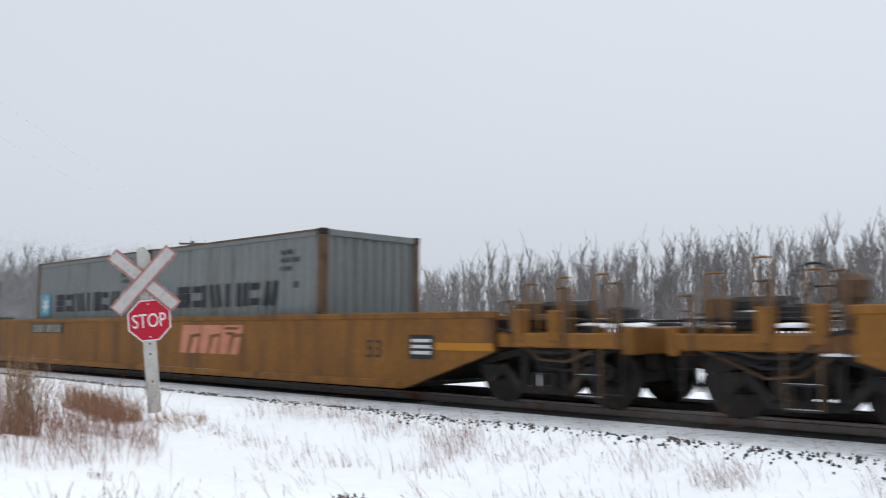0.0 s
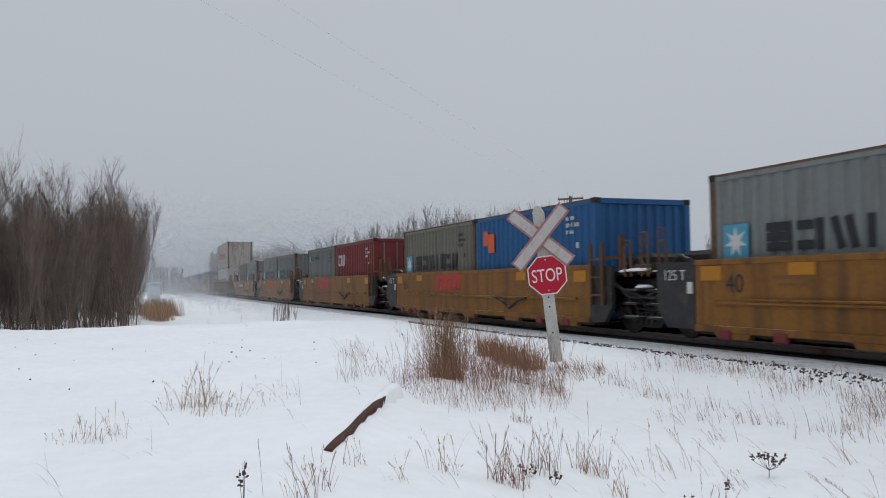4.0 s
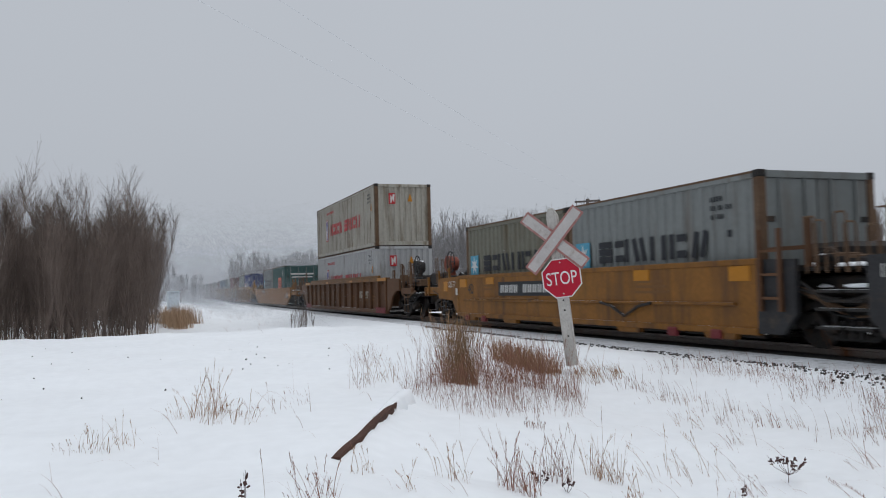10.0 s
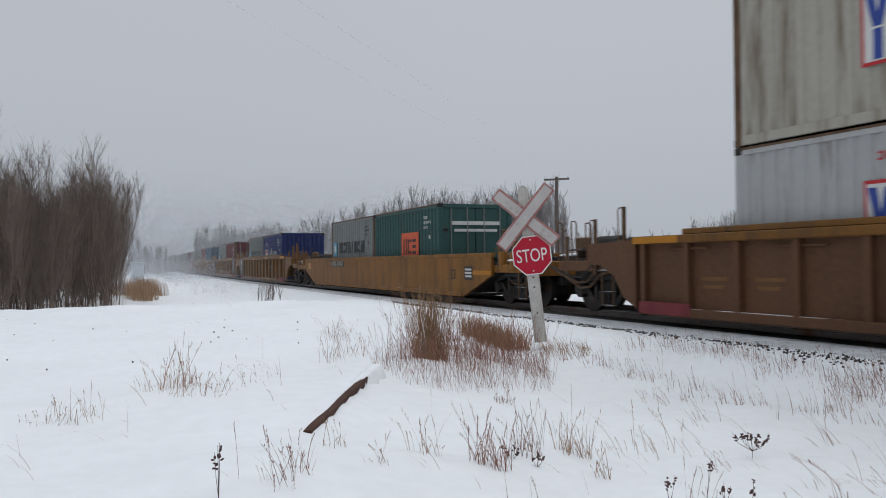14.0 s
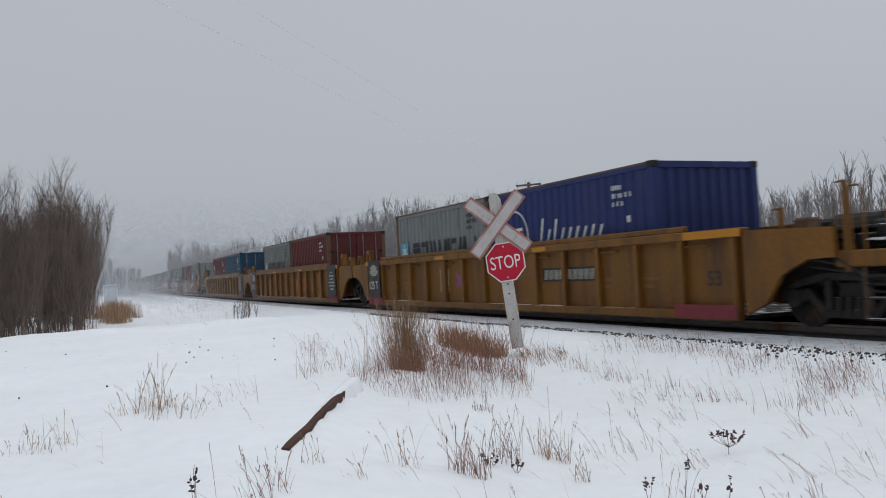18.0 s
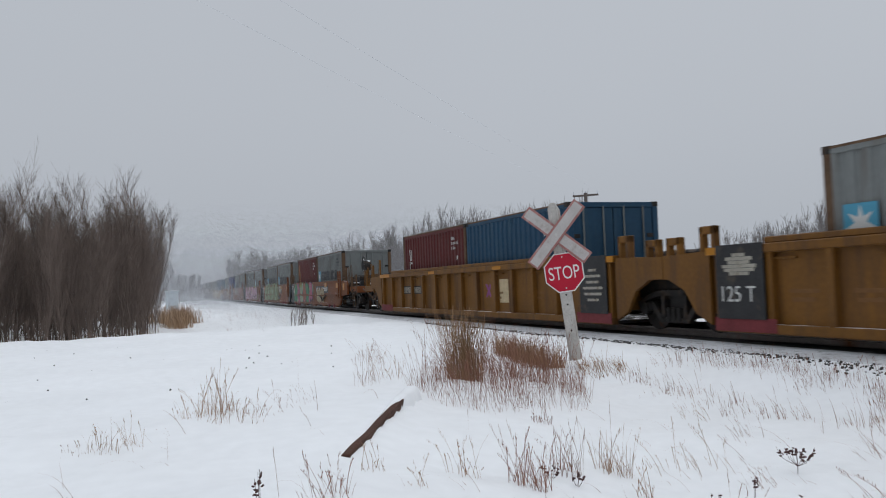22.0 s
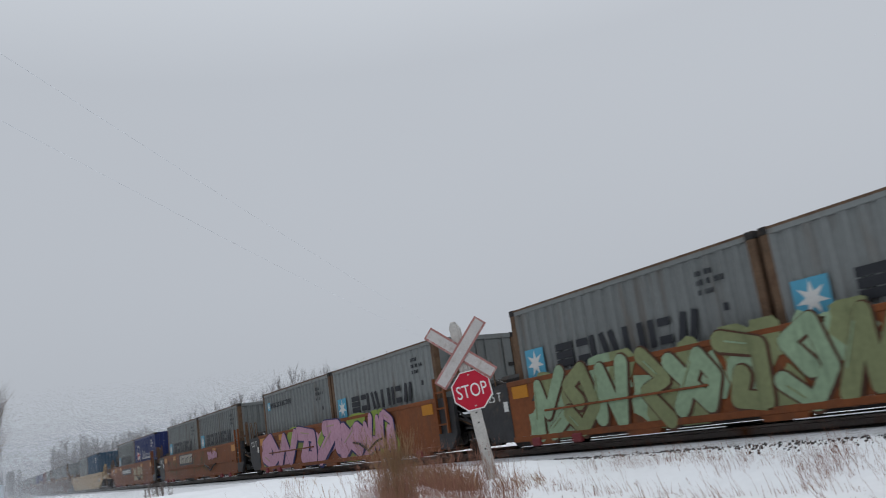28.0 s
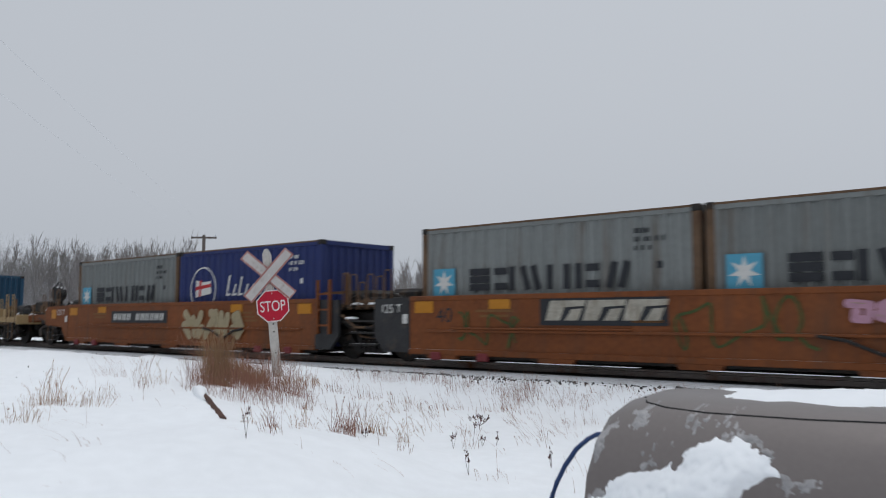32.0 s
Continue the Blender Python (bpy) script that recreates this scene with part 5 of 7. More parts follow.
def well_long(mat, s, label, group="wells of the train", logo="", plate=None):
    """A single smooth-sided fifty-three-foot well whose sides slope up to a platform over each bogie."""
    c = empty("well_car")
    y0, y1, zt, zb = -1.44, 1.44, 1.42, 0.28
    outline = [(-8.5, zb), (8.5, zb), (10.25, 0.85), (10.25, zt - 0.1), (-10.25, zt - 0.1), (-10.25, 0.85)]
    for sy, ya, yb in ((-1, y0, y0 + 0.07), (1, y1 - 0.07, y1)):
        side = part("side_wall", cached(("long_side", mat, sy), lambda: prism(outline, ya, yb), mat), "", c)
        part("top_chord", cached(("long_chord", mat, sy), lambda: box(-10.3, 10.3, ya - 0.02, yb + 0.02, zt - 0.1, zt, 0.012), mat), "", side)
        part("bottom_chord", cached(("long_bottom", mat, sy), lambda: box(-8.4, 8.4, ya - 0.03, yb + 0.03, zb - 0.02, zb + 0.1, 0.012), mat), "", side)
        for ex in (-1, 1):
            rx, rz0, rz1 = (0.55, 0.86, 0.97) if ex > 0 else (0.26, 0.94, 1.22)
            part("reflector", cached(("long_refl", sy, ex), lambda: box(-rx, rx, ya - 0.012 if sy < 0 else yb, ya if sy < 0 else yb + 0.012, rz0, rz1), "patch"), "", side, "orange-yellow strip", at=pose(ex * (9.7 if ex > 0 else 9.45), 0, 0))
    part("floor", cached(("long_floor",), lambda: box(-8.4, 8.4, -1.36, 1.36, zb, zb + 0.06), "steel_dark"), "", c)
    for ex in (-1, 1):
        xa, xb = sorted((ex * 10.25, ex * 12.3))
        for yy in (-1.36, 1.24):
            part("platform_side", cached(("platform_side", mat, ex, yy), lambda: box(xa, xb, yy, yy + 0.12, 0.92, 1.12, 0.02), mat), "", c)
        for fx, top in ((10.62, 1.44), (11.2, 1.42)):
            part("gusset", cached(("gusset", mat, ex, fx), lambda: box(ex * fx - 0.09, ex * fx + 0.09, -1.38, -1.2, 1.0, top, 0.02), mat), "", c)
        part("centre_sill", cached(("centre_sill", ex), lambda: box(min(ex * 8.6, ex * 12.2), max(ex * 8.6, ex * 12.2), -0.4, 0.4, 0.75, 1.1, 0.02), "steel_dark"), "", c)
        part("wheel_pan", cached(("wheel_pan", ex), lambda: prism([(ex * 8.6, 0.36), (ex * 10.2, 0.88), (ex * 10.2, 1.3), (ex * 8.6, 1.3)][::ex], -1.3, 1.3), "steel_dark"), "", c)
        end_gear(c, xa, xb, "rusty", int(abs(s)) * 3 + ex)
        part("end_beam", cached(("long_beam", mat, ex), lambda: box(ex * 12.3 - 0.07, ex * 12.3 + 0.07, -1.36, 1.36, 0.85, 1.2, 0.02), mat), "", c)
        part("stirrup", cached(("stirrup", ex), lambda: add_tube(add_tube(tube((ex * 12.2, -1.3, 0.9), (ex * 12.2, -1.3, 0.35), 0.02), (ex * 11.8, -1.3, 0.35), (ex * 11.8, -1.3, 0.9), 0.02), (ex * 12.2, -1.3, 0.35), (ex * 11.8, -1.3, 0.35), 0.02), "steel_dark"), "", c)
        truck(c, ex * 10.85)
        end_clutter(c, ex * 10.4, ex, int(abs(s)) + ex, mat, 1.2)
        coupler(c, ex * 12.2, ex * 12.75)
    brake_gear(c, -10.75, 1.42)
    f = y0 - 0.001
    part("load_mark", text_mesh("53", 0.4, "letter_black"), "", c, "black number", at=pose(7.6, f - 0.004, 0.72))
    part("info_board", cached(("info_board",), lambda: box(0, 0.5, -0.008, 0, 0, 0.36), "letter_black"), "", c, "black information board", at=pose(8.6, f, 0.72))
    for k in range(3):
        part("info_line", cached(("info_line",), lambda: box(0, 0.4, -0.003, 0, 0, 0.05), "letter_white"), "", c, at=pose(8.65, f - 0.008, 0.79 + 0.09 * k))
    for x in (-5.5, -2.5, 3.5, 6.0, 8.9):
        part("small_marking", cached(("small_marking_l",), lambda: add_box(box(0, 0.5, -0.006, 0, 0, 0.05), 0.05, 0.4, -0.006, 0, -0.1, -0.05), "faint"), "", c, at=pose(x, f, 1.15))
    if plate is not None:
        pl = part("number_plate", cached(("number_plate_s",), lambda: box(0, 2.0, -0.008, 0, 0, 0.24), "letter_black"), "", c, "black number board", at=pose(plate, f, 1.05))
        for a, n in ((0.1, 4), (0.95, 5)):
            plate_bars(pl, a, n, 0.19, 0.13, "dirty_white", 0.02)
    logo_shapes(c, logo, f)
    return finish_car(c, s, label, group)


def well_ribbed(mat, s, label, group="wells of the train", trucks=(1,), ends=(), logo="", plate=None, chord=None, extras=(-2.75, -1.75)):
    """A fifty-three-foot well with upright ribs on its sides."""
    c = empty("well_car")
    chord = chord or mat
    hl, y0, y1, zt, zb = 8.35, -1.46, 1.46, 1.62, 0.24
    n = 14
    for sy in (-1, 1):
        ya, yb = (y0 + 0.11, y0 + 0.15) if sy < 0 else (y1 - 0.15, y1 - 0.11)
        side = part("side_wall", cached(("rib_side", mat, sy), lambda: box(-hl, hl, ya, yb, zb, zt), mat), "", c)
        yo = (y0, y0 + 0.13) if sy < 0 else (y1 - 0.13, y1)
        part("top_chord", cached(("rib_chord", chord, sy), lambda: box(-hl - 0.15, hl + 0.15, yo[0] - 0.03, yo[1] + 0.03, zt - 0.14, zt, 0.015), chord), "", side)
        part("bottom_chord", cached(("rib_bottom", mat, sy), lambda: box(-hl, hl, yo[0] - 0.02, yo[1] + 0.02, zb - 0.02, zb + 0.13, 0.015), mat), "", side)
        part("upper_chord", cached(("rib_upper", chord, sy), lambda: box(-hl + 1.15, hl - 1.15, yo[0] + 0.02, yo[1], zt, zt + 0.10, 0.015), chord), "", side)
        for k in range(n + 1):
            x = -hl + 0.07 + k * (2 * hl - 0.14) / n
            wide = 0.14 if k in (5, 9) else 0.065
            part("rib", cached(("rib", mat, sy, wide), lambda: box(-wide, wide, yo[0], yo[1], zb + 0.1, zt - 0.13, 0.012), mat), "", side, at=pose(x, 0, 0))
        for k in range(7):
            if sy < 0 and k % 2 == 0:
                part("reflector", cached(("rib_refl",), lambda: box(0, 0.55, -0.006, 0, 0, 0.09), "patch"), "", side, "yellow strip on the chord", at=pose(-hl + 0.4 + k * 2.6, yo[0] - 0.031, zt - 0.12))
            part("panel_shelf", cached(("panel_shelf", mat, sy), lambda: box(-0.48, 0.48, yo[0] + 0.06, yo[1], zt - 0.25, zt - 0.22), mat), "", side, at=pose(-hl + 1.27 + k * 2.38, 0, 0))
    part("floor", cached(("rib_floor",), lambda: box(-hl, hl, -1.34, 1.34, zb, zb + 0.06), "steel_dark"), "", c)
    for ex in (-1, 1):
        xa, xb = sorted((ex * hl, ex * (hl + 1.5)))
        part("end_structure", cached(("end_structure", mat, ex), lambda: add_box(box(xa, xb, -0.5, 0.5, 0.8, 1.25, 0.03), min(ex * hl, ex * (hl + 0.2)), max(ex * hl, ex * (hl + 0.2)), -1.34, 1.34, 0.5, zt - 0.05, 0.02), mat), "", c)
        arch = [(hl + 0.15, zt - 0.05), (hl + 1.75, zt - 0.1), (hl + 1.75, 1.12), (hl + 1.3, 1.1), (hl + 0.85, 0.9), (hl + 0.55, 0.5), (hl + 0.15, 0.32)]
        if ex < 0:
            arch = [(-px, pz) for px, pz in arch][::-1]
        panel = mat
        for ya in (y0 + 0.02, y1 - 0.1):
            part("end_plate", cached(("rib_end", panel, ex, ya), lambda: prism(arch, ya, ya + 0.08), panel), "", c)
        part("end_platform", cached(("rib_platform", ex), lambda: box(min(ex * (hl + 0.3), ex * (hl + 1.8)), max(ex * (hl + 0.3), ex * (hl + 1.8)), -1.3, 1.3, 1.36, 1.42), "snowy_steel"), "", c)
        part("red_corner", cached(("red_corner", ex), lambda: box(min(ex * (hl - 1.4), ex * hl), max(ex * (hl - 1.4), ex * hl), y0 - 0.028, y0 - 0.022, zb, zb + 0.22), "faded_red"), "", c, "dark red painted corner")
        part("chord_cap", cached(("chord_cap", ex), lambda: box(min(ex * (hl - 1.1), ex * (hl + 0.16)), max(ex * (hl - 1.1), ex * (hl + 0.16)), y0 - 0.036, y0 - 0.031, zt - 0.13, zt - 0.01), "patch"), "", c, "bright yellow end of the chord")
        # dark blocks added behind the end plates so the gap stays black
        part("draft_gear", cached(("rib_filler", ex), lambda: add_box(box(min(ex * (hl + 0.3), ex * (hl + 1.8)), max(ex * (hl + 0.3), ex * (hl + 1.8)), -1.0, 1.0, 0.72, 1.36, 0.04), min(ex * (hl + 0.4), ex * (hl + 1.5)), max(ex * (hl + 0.4), ex * (hl + 1.5)), -0.7, 0.9, 1.42, 1.66, 0.05), "steel_dark"), "", c)
        if ex not in ends:
            for px, top in ((hl + 0.32, 2.0), (hl + 1.28, 1.86)):
                part("end_bracket", cached(("rib_bracket", mat, top), lambda: add_box(add_box(box(-0.2, -0.1, -1.34, -1.2, 1.4, top, 0.015), 0.1, 0.2, -1.34, -1.2, 1.4, top, 0.015), -0.2, 0.2, -1.34, -1.2, top - 0.14, top, 0.015), mat), "", c, at=pose(ex * px, 0, 0))
            if mat != "brown":
                board = part("notice_board", cached(("notice_board", ex), lambda: box(min(ex * (hl - 1.2), ex * (hl - 0.1)), max(ex * (hl - 1.2), ex * (hl - 0.1)), y0 - 0.05, y0 - 0.035, 0.44, zt + 0.02, 0.004), "black_paint"), "", c, "black painted data panel")
                for k in range(6):
                    bw = (0.3, 0.62, 0.5, 0.78, 0.7, 0.45)[k]
                    part("data_line", cached(("data_line", bw), lambda: box(-bw / 2, bw / 2, -0.004, 0, 0, 0.055), "dirty_white"), "", board, at=pose(ex * (hl - 0.65), y0 - 0.05, 1.32 - 0.125 * k if ex > 0 else 1.44 - 0.06 * k))
    for ex in trucks:
        truck(c, ex * (hl + 1.65))
    for ex in ends:
        xa, xb = sorted((ex * (hl + 1.7), ex * (hl + 3.0)))
        for ya in (-1.36, 1.24):
            part("deck_sill", cached(("rib_sill", mat, ex, ya), lambda: box(xa, xb, ya, ya + 0.12, 0.98, 1.2, 0.02), mat), "", c)
        end_gear(c, ex * (hl + 0.5), ex * (hl + 3.0), mat if mat != "brown" else "rusty", int(abs(s)) * 2 + ex, 1.36, 0.85)
        if mat == "brown" and ex > 0:
            brake_stand(c, hl + 2.2, "steel_dark", 1.95)
        coupler(c, ex * (hl + 2.9), ex * (hl + 3.5))
        end_clutter(c, ex * (hl + 1.6), ex, int(abs(s)) + ex, mat, 1.3)
    f = y0 + 0.11
    if mat != "brown" and -1 not in ends:
        part("load_limit", text_mesh("125 T", 0.36, "letter_white"), "", c, "white painted load marking", at=pose(-hl + 0.16, y0 - 0.056, 0.72))
    if extras:
        part("pale_board", cached(("pale_board",), lambda: box(0, 0.55, -0.006, 0, 0, 0.62), "pale_board"), "", c, "pale rectangular notice", at=pose(extras[0], f, 0.62))
        part("painted_cross", cached(("painted_cross",), lambda: add_prism(prism([(0, 0), (0.12, 0), (0.42, 0.36), (0.3, 0.36)], -0.006, 0), [(0, 0.36), (0.12, 0.36), (0.42, 0), (0.3, 0)], -0.008, 0), "cross_purple"), "", c, "purple painted cross", at=pose(extras[1], f, 0.76))
        part("load_mark", text_mesh("53", 0.34, "letter_black"), "", c, "black number", at=pose(hl - 0.75, f - 0.004, 0.75))
    for x in (-6.8, -5.6, 2.2, 4.6, 5.8):
        part("small_marking", cached(("rib_mark",), lambda: add_box(box(0, 0.6, -0.006, 0, 0, 0.06), 0.05, 0.5, -0.006, 0, -0.13, -0.07), "faint"), "", c, at=pose(x, f, 0.85))
    if plate is not None:
        pl = part("number_plate", cached(("number_plate_r",), lambda: box(0, 2.0, -0.008, 0, 0, 0.28), "letter_black"), "", c, "black number board", at=pose(plate, f, 0.86))
        for a, n in ((0.1, 4), (1.0, 5)):
            plate_bars(pl, a, n, 0.19, 0.13, "dirty_white", 0.04)
    logo_shapes(c, logo, f)
    return finish_car(c, s, label, group)


# the cars in order from the head of the train to its tail; places along the track at 9 s
DECK, HALF = 0.36, 3.135


def pair(s, rear, front):
    """Two twenty-foot containers end to end in a well; each is colour, marking, door, label."""
    for o, spec, k in ((-HALF, rear, 1), (HALF, front, 2)):
        if spec:
            mat, deco, door, label = spec
            container(mat, s + o, DECK, deco=deco, door=door, label=label, rust=mat in ("grey", "beige", "maroon"), seed=int(abs(s)) + k)


G1 = ("grey", "star", False, "grey corrugated shipping container with a pale blue star emblem")
G1D = ("grey", "star", True, "grey corrugated shipping container with doors and a pale blue star emblem")
G2 = ("grey", "star2", False, "grey shipping container with two rows of black lettering")
B2 = ("beige", "star2", False, "faded grey-green shipping container with star emblem and black lettering")
GL = ("grey", "line", False, "dull grey shipping container with a small line of lettering")
yel = "yellow steel well car with smooth sides, dusted with snow"
ora = "rusty orange well car with smooth sides and graffiti"
rib = "yellow steel well car with upright ribs"

well_long("yellow", 97.6, "yellow well car with a snowy end platform")
well_long("yellow", 72.4, "yellow long well car with sloped ends and painted emblem", logo=("emblem_pink", 1.85, 0.68, 0.56, 2.15, False), plate=-5.95)
pair(72.35, G1, G1)
well_smooth("yellow", 49.8, yel, front_end=True, front_truck=False, mark="40", plate=0.37)
pair(49.8, G1, G1D)
well_smooth("yellow", 33.75, yel, mark="40", logo=("letter_red", -2.6, 0.95, 0.5, 2.0, False))
pair(33.75, B2, ("bright_blue", "patchwork", False, "bright blue shipping container with orange stickers"))
well_smooth("yellow", 17.65, yel, mark="0", logo=("letter_red", -2.75, 0.95, 0.5, 2.2, False))
pair(17.65, GL, ("red", "initials", True, "faded red shipping container with white initials and doors"))
well_smooth("yellow", 1.55, yel, mark="0", logo=("letter_red", -2.55, 0.96, 0.5, 1.95, False))
pair(1.55, G1, G1)
well_smooth("yellow", -14.3, yel, rear_end=True, mark="40", plate=-3.46)
pair(-14.3, B2, G1D)
well_ribbed("brown", -36.75, "rusty brown ribbed well car", trucks=(-1, 1), ends=(-1, 1), chord="yellow_rib", logo=("dirty_white", 3.7, 0.8, 0.3, 1.5, False), extras=None)
for zz, shade in ((DECK, "white"), (DECK + 2.6, "white_grimy")):
    container(shade, -36.75, zz, length=12.3, deco="stacked", label="long white shipping container with red lettering, grimy", group="stacked white containers", seed=int(zz * 10), rust=zz > 1)
well_long("yellow", -61.5, "yellow long well car with sloped ends", plate=-5.5)
pair(-61.55, G1, ("green", "orange_block", True, "dark green shipping container with an orange block"))
well_ribbed("yellow_rib", -85.4, rib, trucks=(1, -1), ends=(1,), plate=2.6)
pair(-85.4, G1, ("blue", "flag", False, "deep blue shipping container with a white ring and flag emblem"))
well_ribbed("yellow_rib", -105.7, rib, trucks=(-1,), logo=("faint_red", 1.35, 0.62, 0.52, 2.1, False))
pair(-105.65, G1, ("maroon", "", True, "dark maroon shipping container"))
well_ribbed("yellow_rib", -125.6, rib, trucks=(-1,), ends=(-1,), plate=-5.9, extras=(2.6, 1.65))
pair(-125.6, ("maroon", "column", False, "dark maroon shipping container with white letter column"), ("teal", "", True, "steel blue shipping container"))
w = well_smooth("orange", -148.0, ora, front_end=True, front_truck=False, plate=0.6)
graffiti(w, -6.2, -0.4, 0.32, 1.5, -1.45, ["paint_green", "paint_pink", "paint_mint", "paint_coral"], "paint_navy", 6, 3, ["paint_coral", "paint_mint", "paint_lime"])
graffiti(w, 0.9, 2.9, 0.4, 1.2, -1.45, ["paint_cream"], "orange", 3, 5)
pair(-148.0, ("maroon", "vertical", False, "dark maroon shipping container with yellow letter column"), G1D)
w = well_smooth("orange", -163.35, ora, mark="40", ledge="none", logo=("letter_white", 2.0, 1.02, 0.4, 1.35, True))
graffiti(w, -5.6, 1.9, 0.3, 1.62, -1.45, ["paint_mint", "paint_sage"], "paint_brown", 8, 7, ["paint_sage", "paint_mint"], 0.26)
pair(-163.35, G1, G2)
w = well_smooth("orange", -179.0, ora, mark="40", ledge="none")
graffiti(w, -6.0, 2.6, 0.3, 1.52, -1.45, ["paint_mauve"], "paint_navy", 5, 15, ["paint_mauve", "paint_mauve", "paint_lime", "paint_olive"], 0.32)
graffiti(w, 2.6, 4.3, 0.42, 1.5, -1.47, ["paint_mauve"], "paint_navy", 3, 22, ["paint_lime"])
pair(-179.0, GL, G1D)
w = well_smooth("orange", -194.5, ora, mark="40", logo=("letter_white", -2.95, 1.02, 0.36, 2.3, True))
graffiti(w, 2.2, 3.7, 0.98, 1.34, -1.45, ["paint_mauve"], "orange", 4, 31)
scrawl(w, -0.4, 0.55, 2.4, 0.85, "paint_moss", 3)
scrawl(w, -5.2, 0.5, 1.8, 0.7, "paint_moss", 8)
pair(-194.5, G1, G2)
w = well_smooth("orange", -210.25, ora, rear_end=True, plate=-3.4)
graffiti(w, 0.6, 3.6, 0.5, 1.3, -1.45, ["paint_cream"], "orange", 5, 41)
pair(-210.2, G1, ("blue", "flag", False, "deep blue shipping container with a white ring and flag emblem"))
well_long("tan", -233.3, "pale tan long well car with sloped ends")
pair(-233.3, GL, ("teal", "", False, "steel blue shipping container"))
HG = ("grey", "", False, "dull grey shipping container far down the line")
HR = ("maroon", "", False, "dull red shipping container far down the line")
HB = ("blue", "", False, "dull blue shipping container far down the line")
far_specs = [("brown", HG, HG), ("brown", HR, HG), ("brown", HG, HB), ("brown", HG, HG), ("brown", HR, HG), ("brown", HG, HG), ("brown", HB, HG), ("brown", HG, HG), ("brown", HG, HG), ("brown", HG, HR)]
for k, (mm, ra, fa) in enumerate(far_specs):
    sc = -257.2 - 20.3 * k
    well_ribbed(mm, sc, "ribbed well car far down the line", trucks=(-1, 1), ends=(), extras=None)
    pair(sc, ra, fa)


# ---- the crossing sign ----
def crossing_sign():
    c = empty("crossing_sign", pose(-0.06, -3.05, -0.05, 0, 0, 53.1) @ pose(0, 0, 0, 0, -6, 0))
    bm = prism([(-0.085, 0), (0.085, 0), (0.085, 2.32), (0.03, 2.43), (-0.04, 2.43), (-0.085, 2.34)], -0.075, 0.075)
    bmesh.ops.bevel(bm, geom=list(bm.edges), offset=0.008, segments=1, affect="EDGES")
    part("post", bm, "post_wood", c, "weathered white-painted wooden post")
    o = 0.3 / math.cos(math.pi / 8)
    octo = lambda r: [(r * math.cos(math.pi / 8 + k * math.pi / 4), r * math.sin(math.pi / 8 + k * math.pi / 4)) for k in range(8)]
    plate = part("stop_plate", prism(octo(o), -0.004, 0.0), "sign_white", c, "white-edged octagonal plate", at=pose(0.03, -0.085, 1.34))
    part("stop_face", prism(octo(o - 0.02), -0.004, 0.0), "sign_red", plate, "red octagonal face", at=pose(0, -0.004, 0))
    tm = text_mesh("STOP", 0.262, "sign_white")
    xs = [v.co.x for v in tm.vertices]
    zs = [v.co.z for v in tm.vertices]
    part("stop_letters", tm, "", plate, "white word STOP", at=Matrix.Translation((-(0.47) / 2, -0.0095, -0.1)) @ Matrix.Diagonal((0.47 / (max(xs) - min(xs)), 1, 0.2 / (max(zs) - min(zs)), 1)) @ Matrix.Translation((-min(xs), 0, -min(zs))))
    for zz in (0.24, -0.24):
        part("bolt", tube((0, -0.008, zz), (0, -0.016, zz), 0.012), "letter_white", plate)
    for k, ang in enumerate((45, -45)):
        at = pose(0.0, -0.098 - 0.028 * k, 1.93) @ pose(0, 0, 0, 0, ang, 0)
        blade = part("crossbuck_board", box(-0.60, 0.60, -0.012, 0.012, -0.105, 0.105, 0.003), "board_red", c, "white crossbuck board with a faded red border", at=at)
        part("board_face", box(-0.575, 0.575, -0.003, 0.0, -0.072, 0.072), "board_white", blade, at=pose(0, -0.0125, 0))
    part("crossbuck_bolt", tube((0, -0.155, 1.93), (0, -0.135, 1.93), 0.02), "letter_white", c)
    for zz in (1.0, 0.85, 0.45):
        part("nail_knot", tube((0.01, -0.084, zz), (0.01, -0.074, zz), 0.014), "steel_dark", c)
    return tagged(c, "red stop sign and white crossbuck on a leaning weathered wooden post", "crossing sign")


crossing_sign()


